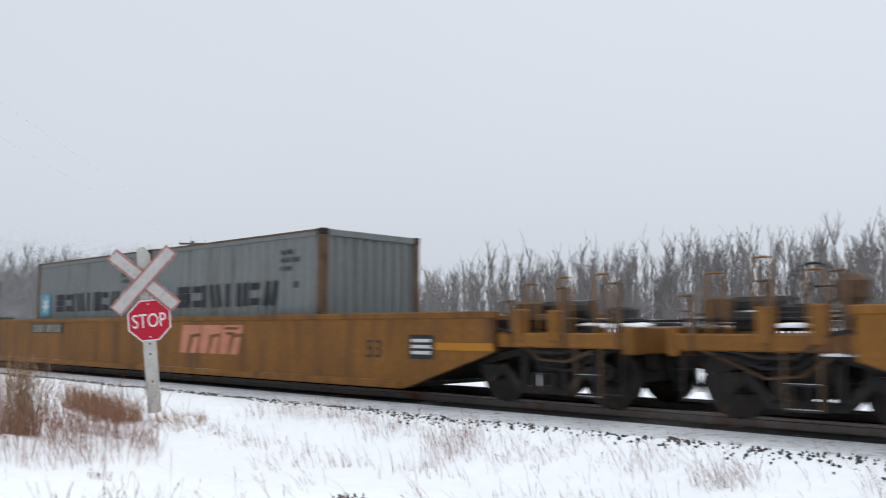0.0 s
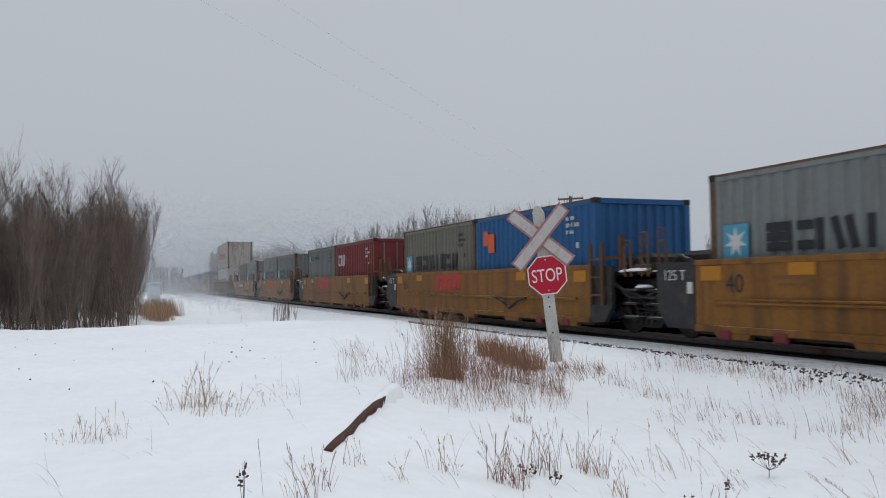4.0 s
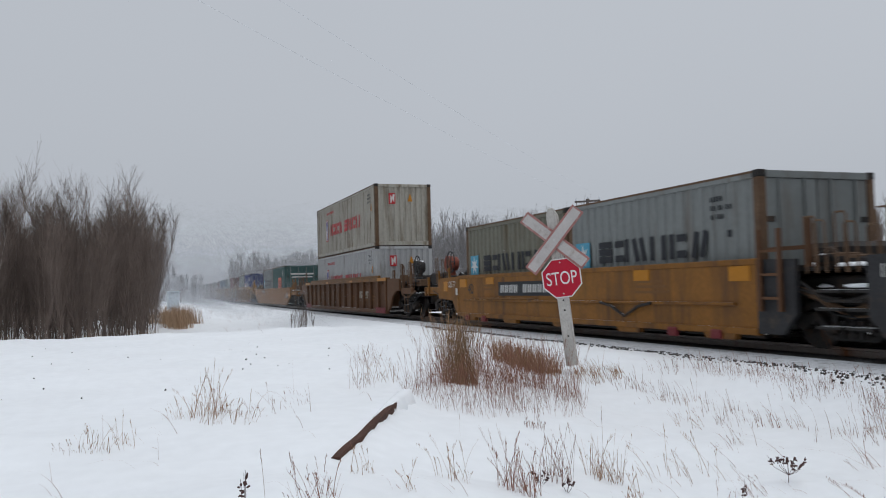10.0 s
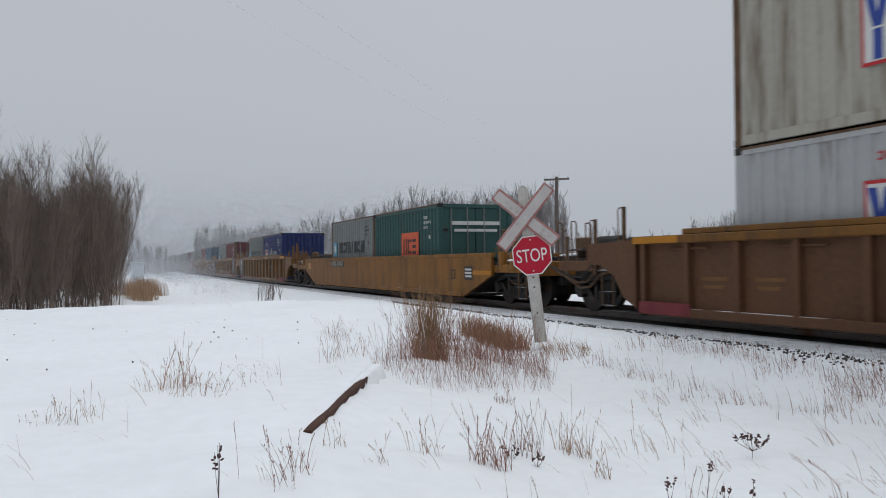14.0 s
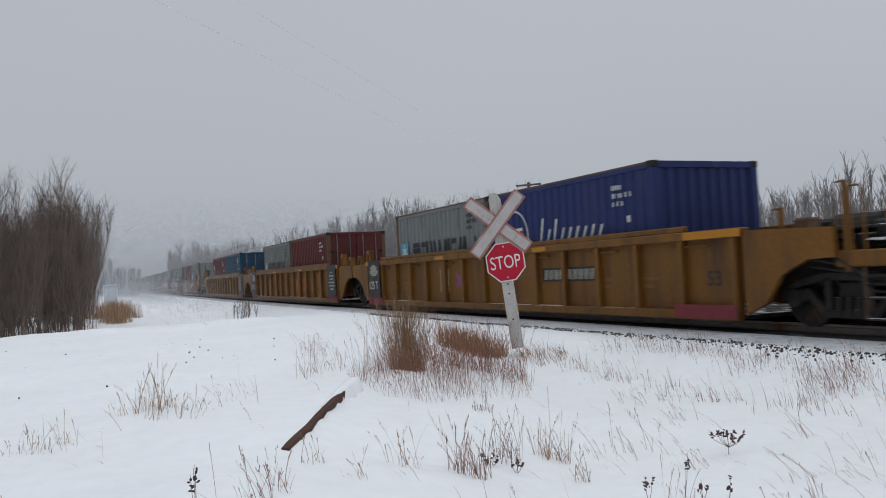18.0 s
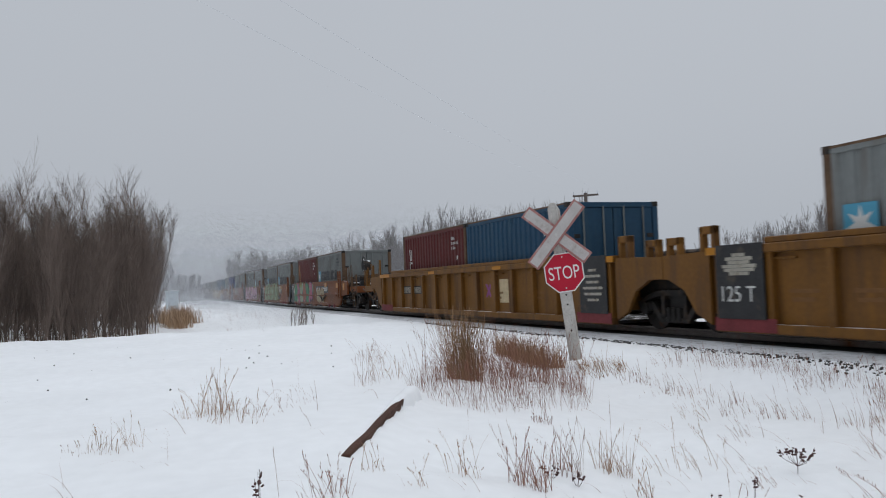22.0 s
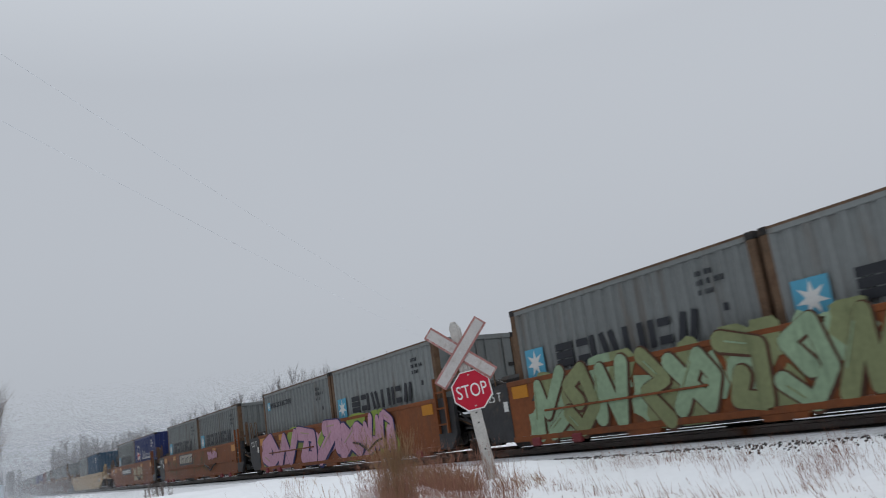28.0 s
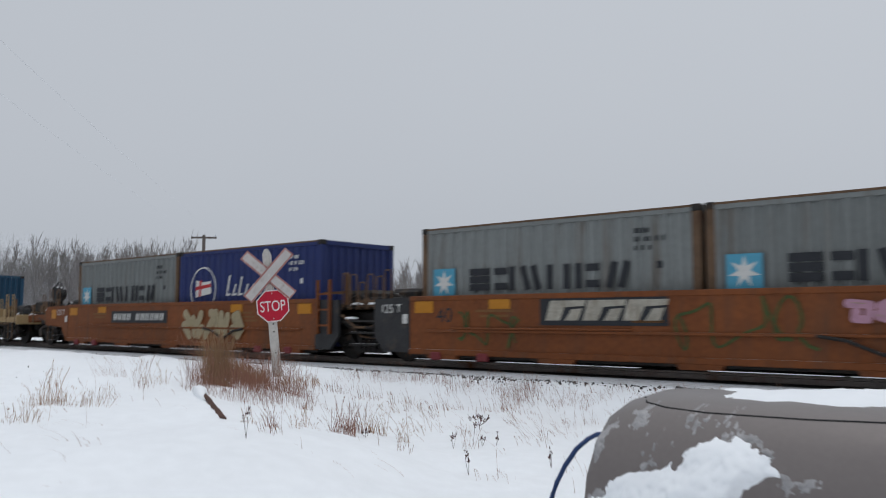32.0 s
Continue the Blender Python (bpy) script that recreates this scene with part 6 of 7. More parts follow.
def beam():
    """A dark rusty beam on the bank, its far part sunk in the snow."""
    a, b = Vector((5.52, -8.05, -0.015)), Vector((3.0, -6.72, 0.085))
    d = b - a
    bm = box(0, d.length, -0.032, 0.032, -0.075, 0.05, 0.006)
    bmesh.ops.subdivide_edges(bm, edges=[e for e in bm.edges if e.calc_length() > 1], cuts=14)
    for v in bm.verts:
        v.co += Vector((0, 0.004 * math.sin(v.co.x * 7), 0.004 * math.sin(v.co.x * 5.3)))
    ob = new("wooden_beam", mesh_of("wooden_beam", bm, "plank"))
    ob.matrix_basis = Matrix.Translation(a) @ d.to_track_quat("X", "Z").to_matrix().to_4x4()
    tagged(ob, "dark reddish beam lying half buried in the snow", "beam")
    # snow drifted over the far half
    sb = bmesh.new()
    rows = []
    for k in range(26):
        f = 0.52 + 0.48 * k / 25
        w = 0.010 + 0.06 * smooth(0.52, 0.9, f) + 0.008 * math.sin(k * 1.9)
        q = a + d * f
        side = Vector((-d.y, d.x, 0)).normalized()
        top = 0.048 + 0.02 * float(smooth(0.52, 0.9, f))
        shift = 0.045 - 0.045 * float(smooth(0.6, 0.95, f))
        rows.append([sb.verts.new(q + side * (o * float(w) + shift) + Vector((0, 0, zz))) for o, zz in ((-1.5, -0.08), (-1.0, top * 0.75), (-0.2, top), (0.5, top * 0.95), (1.0, top * 0.7), (1.3, -0.08))])
    for ra, rb_ in zip(rows[:-1], rows[1:]):
        for k in range(5):
            sb.faces.new((ra[k], rb_[k], rb_[k + 1], ra[k + 1]))
    so = new("snow_drift", mesh_of("snow_drift", sb, "snow"))
    so.data.polygons.foreach_set("use_smooth", [True] * len(so.data.polygons))
    tagged(so, "ridge of soft snow drifted over the beam", "snow", kind="stuff")


beam()


# ---- grass and weeds ----
WIND = (-0.80, -0.52)


def blades(rng, n, cx, cy, spread, h, lean=0.35, width=0.003, droop=0.3, wind=0.25, seed_head=0.0, even=False):
    """Thin strips of n dry blades and stalks round a point of the ground, bent by the wind."""
    V, F = [], []
    for _ in range(n):
        r, a = spread * math.sqrt(rng.random()), rng.random() * 2 * math.pi
        x, y = cx + r * math.cos(a), cy + r * math.sin(a)
        z = ground_z(x, y) - 0.02
        u = rng.random()
        hh = h * (rng.uniform(0.6, 1.05) if even else 0.25 + 0.85 * u * u)
        az = rng.random() * 2 * math.pi
        ln = lean * rng.uniform(0.1, 1.0)
        dx, dy = math.cos(az) * ln + WIND[0] * wind * rng.uniform(0.3, 1.6), math.sin(az) * ln + WIND[1] * wind * rng.uniform(0.3, 1.6)
        w = width * rng.uniform(0.55, 1.3)
        pa = rng.gauss(0.45, 0.7)
        wx, wy = math.cos(pa) * w, math.sin(pa) * w
        stalk = rng.random() < seed_head
        dr = droop * rng.random() ** 2 * (0.25 if stalk else 1.0)
        i = len(V)
        steps = 4
        for k in range(steps + 1):
            f = k / steps
            out = (f * 0.7 + 0.5 * f * f) * hh + dr * hh * f ** 3 * 1.6
            up = hh * (f - 0.18 * f * f * (dx * dx + dy * dy)) - dr * hh * f ** 4 * 0.95
            t_ = max(0.25, 1.0 - 0.75 * f) if not stalk else 0.6
            px, py, pz = x + dx * out, y + dy * out, max(z + up, z + 0.01)
            V += [(px - wx * t_, py - wy * t_, pz), (px + wx * t_, py + wy * t_, pz)]
        for k in range(steps):
            F.append((i + 2 * k, i + 2 * k + 1, i + 2 * k + 3, i + 2 * k + 2))
        if stalk:
            for k in range(7):
                f = 0.74 + 0.045 * k
                out = (f * 0.7 + 0.5 * f * f) * hh + dr * hh * f ** 3 * 1.6
                px, py, pz = x + dx * out, y + dy * out, z + hh * (f - 0.18 * f * f * (dx * dx + dy * dy)) - dr * hh * f ** 4 * 0.95
                sx, sy = rng.uniform(-1, 1) * w * 2.6, rng.uniform(-1, 1) * w * 2.6
                j = len(V)
                V += [(px - wx * 0.5, py - wy * 0.5, pz), (px + sx + wx * 0.5, py + sy + wy * 0.5, pz + hh * 0.03), (px + sx * 0.5, py + sy * 0.5, pz + hh * 0.08)]
                F += [(j, j + 1, j + 2)]
    return V, F


def grass_object(name, chunks, mat, label, category="grass", kind="stuff", group=""):
    V, F = [], []
    for v, f in chunks:
        o = len(V)
        V += v
        F += [tuple(i + o for i in q) for q in f]
    me = bpy.data.meshes.new(name)
    me.from_pydata(V, [], F)
    me.materials.append(M[mat])
    return tagged(new(name, me), label, category if label else "", group, kind)


def grass_tuft(chunks, mat, label):
    tuft = empty("grass_tuft")
    for chunk in chunks:
        part_of = grass_object("leaf_clump", [chunk], mat, "")
        part_of.parent = tuft
    tagged(tuft, label, "grass")


rg = random.Random(5)
grass_tuft([blades(rg, 460, 1.85, -5.65, 0.22, 0.86, 0.26, 0.0026, 0.25, 0.04, 0.3, True)], "grass_gold", "tall golden-brown tuft of dry reed grass")
grass_tuft([blades(rg, 760, 2.1, -5.2, 1.0, 0.72, 0.46, 0.0020, 0.7, 0.06, 0.6), blades(rg, 760, 1.5, -4.9, 0.95, 0.70, 0.46, 0.0020, 0.7, 0.06, 0.6), blades(rg, 520, 2.6, -5.9, 0.7, 0.58, 0.46, 0.0019, 0.7, 0.08, 0.6)], "grass_red", "spreading reddish dry grass tuft with seed heads")
grass_tuft([blades(rg, 560, -0.35, -3.55, 0.42, 0.46, 0.4, 0.0045, 0.4, 0.1, 0.0, True), blades(rg, 440, -0.75, -3.75, 0.35, 0.42, 0.4, 0.0045, 0.4, 0.1, 0.0, True), blades(rg, 220, 0.45, -2.9, 0.4, 0.28, 0.5, 0.0045, 0.5)], "grass", "dry brown grass clump at the foot of the sign post")
# place, height, blades, spread, wind, droop, stalks with seed heads
clumps = [(6.04, -6.90, 0.36, 95, 0.15, 0.10, 0.5, 0.3), (5.72, -6.42, 0.36, 60, 0.11, 0.16, 0.3, 0.3), (5.51, -5.91, 0.32, 85, 0.15, 0.14, 0.4, 0.25), (4.03, -5.77, 0.22, 34, 0.11, 0.1, 0.3, 0.4),
          (5.50, -5.34, 0.34, 16, 0.20, 0.55, 0.3, 0.5), (6.15, -6.06, 0.26, 20, 0.08, 0.2, 0.2, 0.4), (4.80, -3.93, 0.28, 12, 0.17, 0.6, 0.2, 0.5), (4.96, -4.30, 0.24, 9, 0.13, 0.8, 0.2, 0.5),
          (3.53, -3.58, 0.30, 12, 0.2, 0.8, 0.2, 0.5), (5.65, -5.10, 0.34, 14, 0.22, 0.6, 0.4, 0.5), (6.23, -5.07, 0.26, 14, 0.10, 0.7, 0.5, 0.6), (3.04, -8.67, 0.42, 90, 0.20, 0.1, 0.9, 0.3), (3.71, -8.62, 0.26, 60, 0.28, -0.3, 1.0, 0.1),
          (3.23, -8.93, 0.26, 30, 0.16, 0.1, 0.9, 0.4), (4.46, -9.58, 0.26, 60, 0.24, -0.1, 0.9, 0.1), (4.64, -9.83, 0.12, 10, 0.1, 0.1, 0.8, 0.0), (3.39, -8.24, 0.20, 24, 0.36, 0.4, 0.9, 0.3), (1.85, -6.92, 0.44, 22, 0.18, 0.06, 0.2, 0.5),
          (1.66, -6.61, 0.38, 34, 0.22, 0.05, 0.3, 0.4), (6.75, -8.37, 0.20, 22, 0.08, 0.1, 0.4, 0.3), (6.94, -8.54, 0.26, 24, 0.11, 0.15, 0.4, 0.3), (5.78, -7.93, 0.18, 20, 0.10, 0.1, 0.6, 0.3), (6.40, -7.81, 0.19, 14, 0.06, 0.1, 0.3, 0.4),
          (5.93, -7.33, 0.27, 22, 0.14, 0.15, 0.5, 0.4), (4.79, -2.15, 0.26, 26, 0.18, 0.4, 1.0, 0.0), (7.15, -4.78, 0.22, 18, 0.3, 0.9, 0.5, 0.3), (6.03, -3.63, 0.26, 16, 0.25, 1.0, 0.5, 0.2), (6.95, -5.86, 0.28, 16, 0.1, 0.1, 0.3, 0.4),
          (8.1, -4.1, 0.34, 40, 0.4, 0.7, 0.5, 0.3), (9.0, -3.2, 0.30, 50, 0.5, 0.6, 0.5, 0.3), (10.2, -2.7, 0.30, 50, 0.6, 0.6, 0.5, 0.3), (7.5, -5.4, 0.26, 18, 0.2, 0.4, 0.5, 0.3), (8.6, -6.2, 0.24, 14, 0.2, 0.4, 0.5, 0.3), (9.3, -5.0, 0.28, 20, 0.3, 0.6, 0.5, 0.3),
          (7.1, -7.1, 0.24, 12, 0.12, 0.2, 0.4, 0.3), (11.6, -3.4, 0.30, 36, 0.5, 0.5, 0.5, 0.3)]
for cx, cy, h, n, sp, wd, dr, sh in clumps:
    grass_object("grass_clump", [blades(rg, n, cx, cy, sp, h * 1.15, 0.42, 0.0026, min(1.0, dr + 0.25), wd * 0.7, min(0.8, sh + 0.3))], rg.choice(("grass_red", "grass_red", "grass")), "small clump of dry reddish grass standing in snow", kind="stuff", group="grass clumps in the snow")
scatter = []
# low reddish tufts bent over along the ballast's edge, and the thin fringe between them
for cx, cy, n, sp, h in ((4.85, -1.75, 70, 0.3, 0.34), (5.4, -1.62, 60, 0.28, 0.30), (5.85, -1.6, 50, 0.25, 0.28), (7.07, -1.5, 70, 0.3, 0.34), (7.85, -1.65, 90, 0.22, 0.36), (8.1, -1.62, 80, 0.2, 0.36), (0.8, -1.97, 40, 0.3, 0.28), (9.4, -1.55, 60, 0.3, 0.34), (10.8, -1.6, 70, 0.4, 0.34), (3.3, -1.5, 50, 0.35, 0.30), (6.2, -1.3, 40, 0.25, 0.28), (12.6, -1.5, 60, 0.4, 0.34)):
    scatter.append(blades(rg, n, cx, cy, sp, h, 0.5, 0.0022, 0.9, 0.25, 0.4))
for k in range(150):
    scatter.append(blades(rg, rg.choice((3, 5, 6)), rg.uniform(0.9, 4.6), rg.gauss(-1.46, 0.13), 0.09, rg.uniform(0.18, 0.34), 0.22, 0.0018, 0.4, 0.12, 0.3))
scatter.append(blades(rg, 170, 4.6, -1.65, 0.34, 0.42, 0.5, 0.0020, 0.8, 0.2, 0.5))
for k in range(110):
    x = rg.uniform(4.5, 13.5)
    scatter.append(blades(rg, rg.choice((2, 3, 5, 7)), x, -1.9 + rg.gauss(0.0, 0.36), 0.12, rg.uniform(0.16, 0.36), 0.35, 0.0019, 0.6, 0.2, 0.35))
for cx, cy, n, h in ((3.04, -3.29, 14, 0.28), (0.0, -6.12, 26, 0.45), (-0.3, -6.3, 18, 0.4), (-0.88, -6.07, 22, 0.4), (2.66, -7.85, 26, 0.26), (6.99, -4.02, 16, 0.3), (8.27, -7.11, 14, 0.3)):
    scatter.append(blades(rg, n, cx, cy, 0.22, h, 0.5, 0.0017, 0.9, 0.3, 0.6))
for cx, cy, h in ((4.46, -9.58, 0.42), (3.05, -8.66, 0.36), (3.10, -8.62, 0.34), (2.18, -7.71, 0.40), (3.54, -7.80, 0.40), (6.85, -8.72, 0.34), (4.98, -9.19, 0.24), (5.4, -6.1, 0.52), (5.3, -5.8, 0.55), (5.0, -6.9, 0.40), (6.5, -6.4, 0.3), (6.9, -7.2, 0.28)):
    scatter.append(blades(rg, 1, cx, cy, 0.02, h, 0.06, 0.0024, 0.1, rg.uniform(0.0, 0.22), 0.4, True))
for _ in range(90):
    x, y = rg.uniform(2.5, 12.5), rg.uniform(-11.5, -2.6)
    scatter.append(blades(rg, rg.choice((1, 1, 2, 3)), x, y, 0.10, rg.uniform(0.12, 0.30), 0.5, 0.0019, 0.9, 0.9, 0.15))
for _ in range(14):
    x, y = rg.uniform(3.0, 8.5), rg.uniform(-6.2, -2.8)
    scatter.append(blades(rg, rg.choice((1, 2, 2)), x, y, 0.14, rg.uniform(0.18, 0.40), 0.3, 0.0021, 0.6, 0.7, 0.3))
for _ in range(26):
    x = rg.uniform(1.0, 16)
    for q in range(rg.choice((2, 4, 6))):
        scatter.append(blades(rg, rg.choice((4, 6, 8)), x + rg.gauss(0, 0.35), rg.gauss(-2.85, 0.16) + (0.25 if x > 8 else 0), 0.16, rg.uniform(0.20, 0.40), 0.25, 0.0028, 0.4, 0.2, 0.15))
for _ in range(90):
    scatter.append(blades(rg, rg.choice((1, 2, 3)), rg.uniform(0.5, 12), rg.uniform(-1.75, -0.95), 0.15, rg.uniform(0.2, 0.40), 0.3, 0.0028, 0.3, 0.3))
for _ in range(90):
    scatter.append(blades(rg, rg.choice((2, 3, 5)), rg.uniform(-60, -17), rg.uniform(-7.5, -2.5), 0.3, rg.uniform(0.3, 0.7), 0.4, 0.007, 0.4))
grass_object("scattered_grass", scatter, "grass_red", "thin dry grass blades scattered over the snow")
far_gold = []
for _ in range(26):
    far_gold.append(blades(rg, 60, rg.uniform(-42, -30), rg.gauss(-7.1, 0.5), 0.6, 1.0, 0.3, 0.012, 0.3, 0.1, 0.0, True))
for _ in range(30):
    far_gold.append(blades(rg, 14, rg.uniform(-26, -17.5), rg.uniform(-12.5, -8.3), 0.5, 0.6, 0.4, 0.009, 0.4, 0.1))
for _ in range(12):
    far_gold.append(blades(rg, 40, rg.uniform(-18.2, -16.6), rg.uniform(-15.5, -12.0), 0.5, 0.5, 0.5, 0.006, 0.5, 0.2, 0.0, True))
grass_object("golden_grass", far_gold, "grass_pale", "patch of pale golden grass beside the woods")


def weed(cx, cy, h, n, spread, rng, leafy=False):
    """A dark dead weed: thin stems with small curled leaves and seed heads."""
    c, hb = bmesh.new(), bmesh.new()
    z0 = ground_z(cx, cy) - 0.02
    base = Vector((cx, cy, z0))
    fork = base + Vector((rng.uniform(-1, 1) * 0.01, rng.uniform(-1, 1) * 0.01, h * (0.3 if leafy else 0.05)))
    add_tube(c, base, fork, 0.003, 0.0025, 4, False)
    for k in range(n):
        a = 2 * math.pi * (k + rng.random()) / n
        rr = spread * rng.uniform(0.4, 1.0)
        top = Vector((cx + rr * math.cos(a), cy + rr * math.sin(a), z0 + h * rng.uniform(0.7, 1.0)))
        mid = fork.lerp(top, 0.5) + Vector((math.cos(a), math.sin(a), -0.6)) * rr * 0.2
        add_tube(c, fork, mid, 0.0022, 0.0016, 4, False)
        add_tube(c, mid, top, 0.0016, 0.001, 4, False)
        for q in range(5 if leafy else 4):
            f = rng.uniform(0.25, 1.0)
            at = mid.lerp(top, f) + Vector((rng.gauss(0, 1), rng.gauss(0, 1), rng.gauss(0, 1))) * 0.008
            m = pose(at.x, at.y, at.z, rng.uniform(0, 360), rng.uniform(0, 360), rng.uniform(0, 360)) @ Matrix.Diagonal((rng.uniform(0.006, 0.010), rng.uniform(0.010, 0.019), 0.005, 1))
            bmesh.ops.create_icosphere(hb, subdivisions=1, radius=1.0, matrix=m)
    ob = empty("weed")
    tagged(part("stem", c, "weed", ob), kind="stuff")
    tagged(part("seed_head", hb, "weed", ob), kind="stuff")
    tagged(ob, "dark dead weed with seed heads standing in snow", "weed", "weeds in the snow")


rw = random.Random(8)
weed(6.14, -4.68, 0.26, 11, 0.15, rw, True)
weed(7.02, -8.86, 0.30, 3, 0.05, rw)
weed(5.79, -6.61, 0.12, 4, 0.06, rw)
weed(5.95, -6.47, 0.14, 4, 0.05, rw)
for wx, wy, wh, wn in ((6.95, -5.80, 0.36, 2), (6.84, -6.01, 0.2, 3), (7.0, -5.7, 0.18, 3), (7.1, -5.58, 0.18, 2), (7.9, -7.05, 0.26, 3), (8.3, -6.3, 0.2, 3), (9.4, -6.9, 0.2, 3), (9.6, -4.6, 0.3, 4)):
    weed(wx, wy, wh, wn, 0.04, rw)


# ---- trees ----
def limbs(rng, h, r, n_branch, twigs, spread=0.45, start=0.2, bend=0.04):
    """The segments (from, to, radius, radius) of a bare upright tree."""
    S = []
    p0, d = np.zeros(3), np.array([rng.uniform(-bend, bend), rng.uniform(-bend, bend), 1.0])
    pts = [p0]
    n = 6
    for k in range(n):
        d = d + np.array([rng.uniform(-bend, bend), rng.uniform(-bend, bend), 0])
        pts.append(pts[-1] + d / np.linalg.norm(d) * h / n)
    for k in range(n):
        S.append((pts[k], pts[k + 1], r * (1 - k / n) + 0.004, r * (1 - (k + 1) / n) + 0.004))
    for _ in range(n_branch):
        f = start + (1 - start) * rng.random() ** 0.8
        k = min(n - 1, int(f * n))
        b = pts[k] + (pts[k + 1] - pts[k]) * (f * n - k)
        a = rng.random() * 2 * math.pi
        ln = h * rng.uniform(0.10, 0.30) * (1.15 - f * 0.6)
        up = rng.uniform(0.7, 1.6)
        dv = np.array([math.cos(a) * spread * 1.6, math.sin(a) * spread * 1.6, up])
        dv /= np.linalg.norm(dv)
        m = b + dv * ln * 0.5
        e = m + (dv * 0.8 + np.array([0, 0, 0.6])) * ln * 0.5
        br = r * (1 - f) * 0.45 + 0.005
        S += [(b, m, br, br * 0.7), (m, e, br * 0.7, 0.003)]
        for _ in range(twigs):
            g = rng.random()
            q = b + (m - b) * g * 2 if g < 0.5 else m + (e - m) * (g - 0.5) * 2
            a2 = rng.random() * 2 * math.pi
            tv = dv * 0.7 + np.array([math.cos(a2) * 0.5, math.sin(a2) * 0.5, 0.55])
            S.append((q, q + tv * ln * rng.uniform(0.25, 0.6), 0.0042, 0.002))
    return S


def limb_mesh(name, segments, mat, thick=1.0):
    A = np.array([s_[0] for s_ in segments])
    B = np.array([s_[1] for s_ in segments])
    R0 = np.array([s_[2] for s_ in segments])[:, None] * thick
    R1 = np.array([s_[3] for s_ in segments])[:, None] * thick
    D = B - A
    D /= np.linalg.norm(D, axis=1)[:, None] + 1e-9
    ref = np.where(np.abs(D[:, 2:3]) > 0.9, np.array([[1.0, 0, 0]]), np.array([[0, 0, 1.0]]))
    U = np.cross(D, ref)
    U /= np.linalg.norm(U, axis=1)[:, None] + 1e-9
    W = np.cross(D, U)
    V = np.empty((len(A), 6, 3))
    for k in range(3):
        c_, s_ = math.cos(2 * math.pi * k / 3), math.sin(2 * math.pi * k / 3)
        V[:, k] = A + (U * c_ + W * s_) * R0
        V[:, 3 + k] = B + (U * c_ + W * s_) * R1
    base = np.arange(len(A))[:, None, None] * 6
    F = base + np.array([[0, 1, 4, 3], [1, 2, 5, 4], [2, 0, 3, 5]])[None]
    me = bpy.data.meshes.new(name)
    me.from_pydata(V.reshape(-1, 3).tolist(), [], F.reshape(-1, 4).tolist())
    me.materials.append(M[mat])
    return me


rt = random.Random(12)
SAPLINGS = []
for k in range(7):
    stems, crown = [], []
    for j in range(rt.choice((4, 5, 6))):
        hh = rt.uniform(4.3, 6.5)
        S = limbs(rt, hh, rt.uniform(0.020, 0.034), 44, 9, 0.42, 0.07, 0.13)
        o = np.array([rt.uniform(-0.7, 0.7), rt.uniform(-0.7, 0.7), 0])
        S = [(a + o, b + o, c_, d_) for a, b, c_, d_ in S]
        stems += S[:6]
        crown += S[6:]
    SAPLINGS.append((limb_mesh("trunk", stems, "bark" if k % 4 == 1 else "twig"), limb_mesh("crown", crown, "twig", 0.85)))


def sapling(x, y, scale):
    k = rt.randrange(len(SAPLINGS))
    c = empty("sapling", pose(x, y, ground_z(x, y) - 0.05, 0, 0, rt.uniform(0, 360)) @ Matrix.Scale(scale, 4))
    tagged(part("trunk", SAPLINGS[k][0], "", c), kind="stuff")
    tagged(part("crown", SAPLINGS[k][1], "", c), kind="stuff")
    tagged(c, "bare multi-stemmed sapling with fine dark twigs in snow", "tree", "saplings of the roadside wood")


count = 0
while count < 235:
    x, y = -18.3 - 24 * rt.random() ** 1.2, rt.uniform(-26, -8.0)
    edge = -8.7 - max(0.0, (x + 23.0)) * 0.6 + max(0.0, (-30 - x)) * 0.05
    if y < edge:
        near = min(1.0, (edge - y) / 2.0)
        sapling(x, y, (0.87 + 0.05 * near - 0.18 * min(1.0, max(0.0, (-10.5 - y) / 7))) * rt.uniform(0.72, 1.14))
        count += 1


def edge_of_wood(x):
    return -8.7 - max(0.0, x + 23.0) * 0.6 + max(0.0, -30 - x) * 0.05


def belt(name, places, mat, label, hmin, hmax, nb, tw, thick):
    kinds = []
    for _ in range(9):
        kinds.append([np.array([list(s_[0]) + list(s_[1]) + [s_[2], s_[3]] for s_ in limbs(rt, 1.0, 0.0125, nb, tw, 0.30, 0.22, 0.05)])])
    out = []
    for x, y in places:
        Kd = kinds[rt.randrange(9)][0].copy()
        h = rt.uniform(hmin, hmax)
        a = rt.random() * 6.28
        ca, sa = math.cos(a), math.sin(a)
        z = ground_z(x, y) - 0.1
        for o in (0, 3):
            X, Y = Kd[:, o] * h, Kd[:, o + 1] * h
            Kd[:, o], Kd[:, o + 1], Kd[:, o + 2] = X * ca - Y * sa + x, X * sa + Y * ca + y, Kd[:, o + 2] * h + z
        Kd[:, 6:] = Kd[:, 6:] * h * 0.5 + 0.0015
        out.append(Kd)
    K = np.concatenate(out)
    segs = list(zip(K[:, :3], K[:, 3:6], K[:, 6], K[:, 7]))
    return tagged(new(name, limb_mesh(name, segs, mat, thick)), label, "woods", kind="stuff")


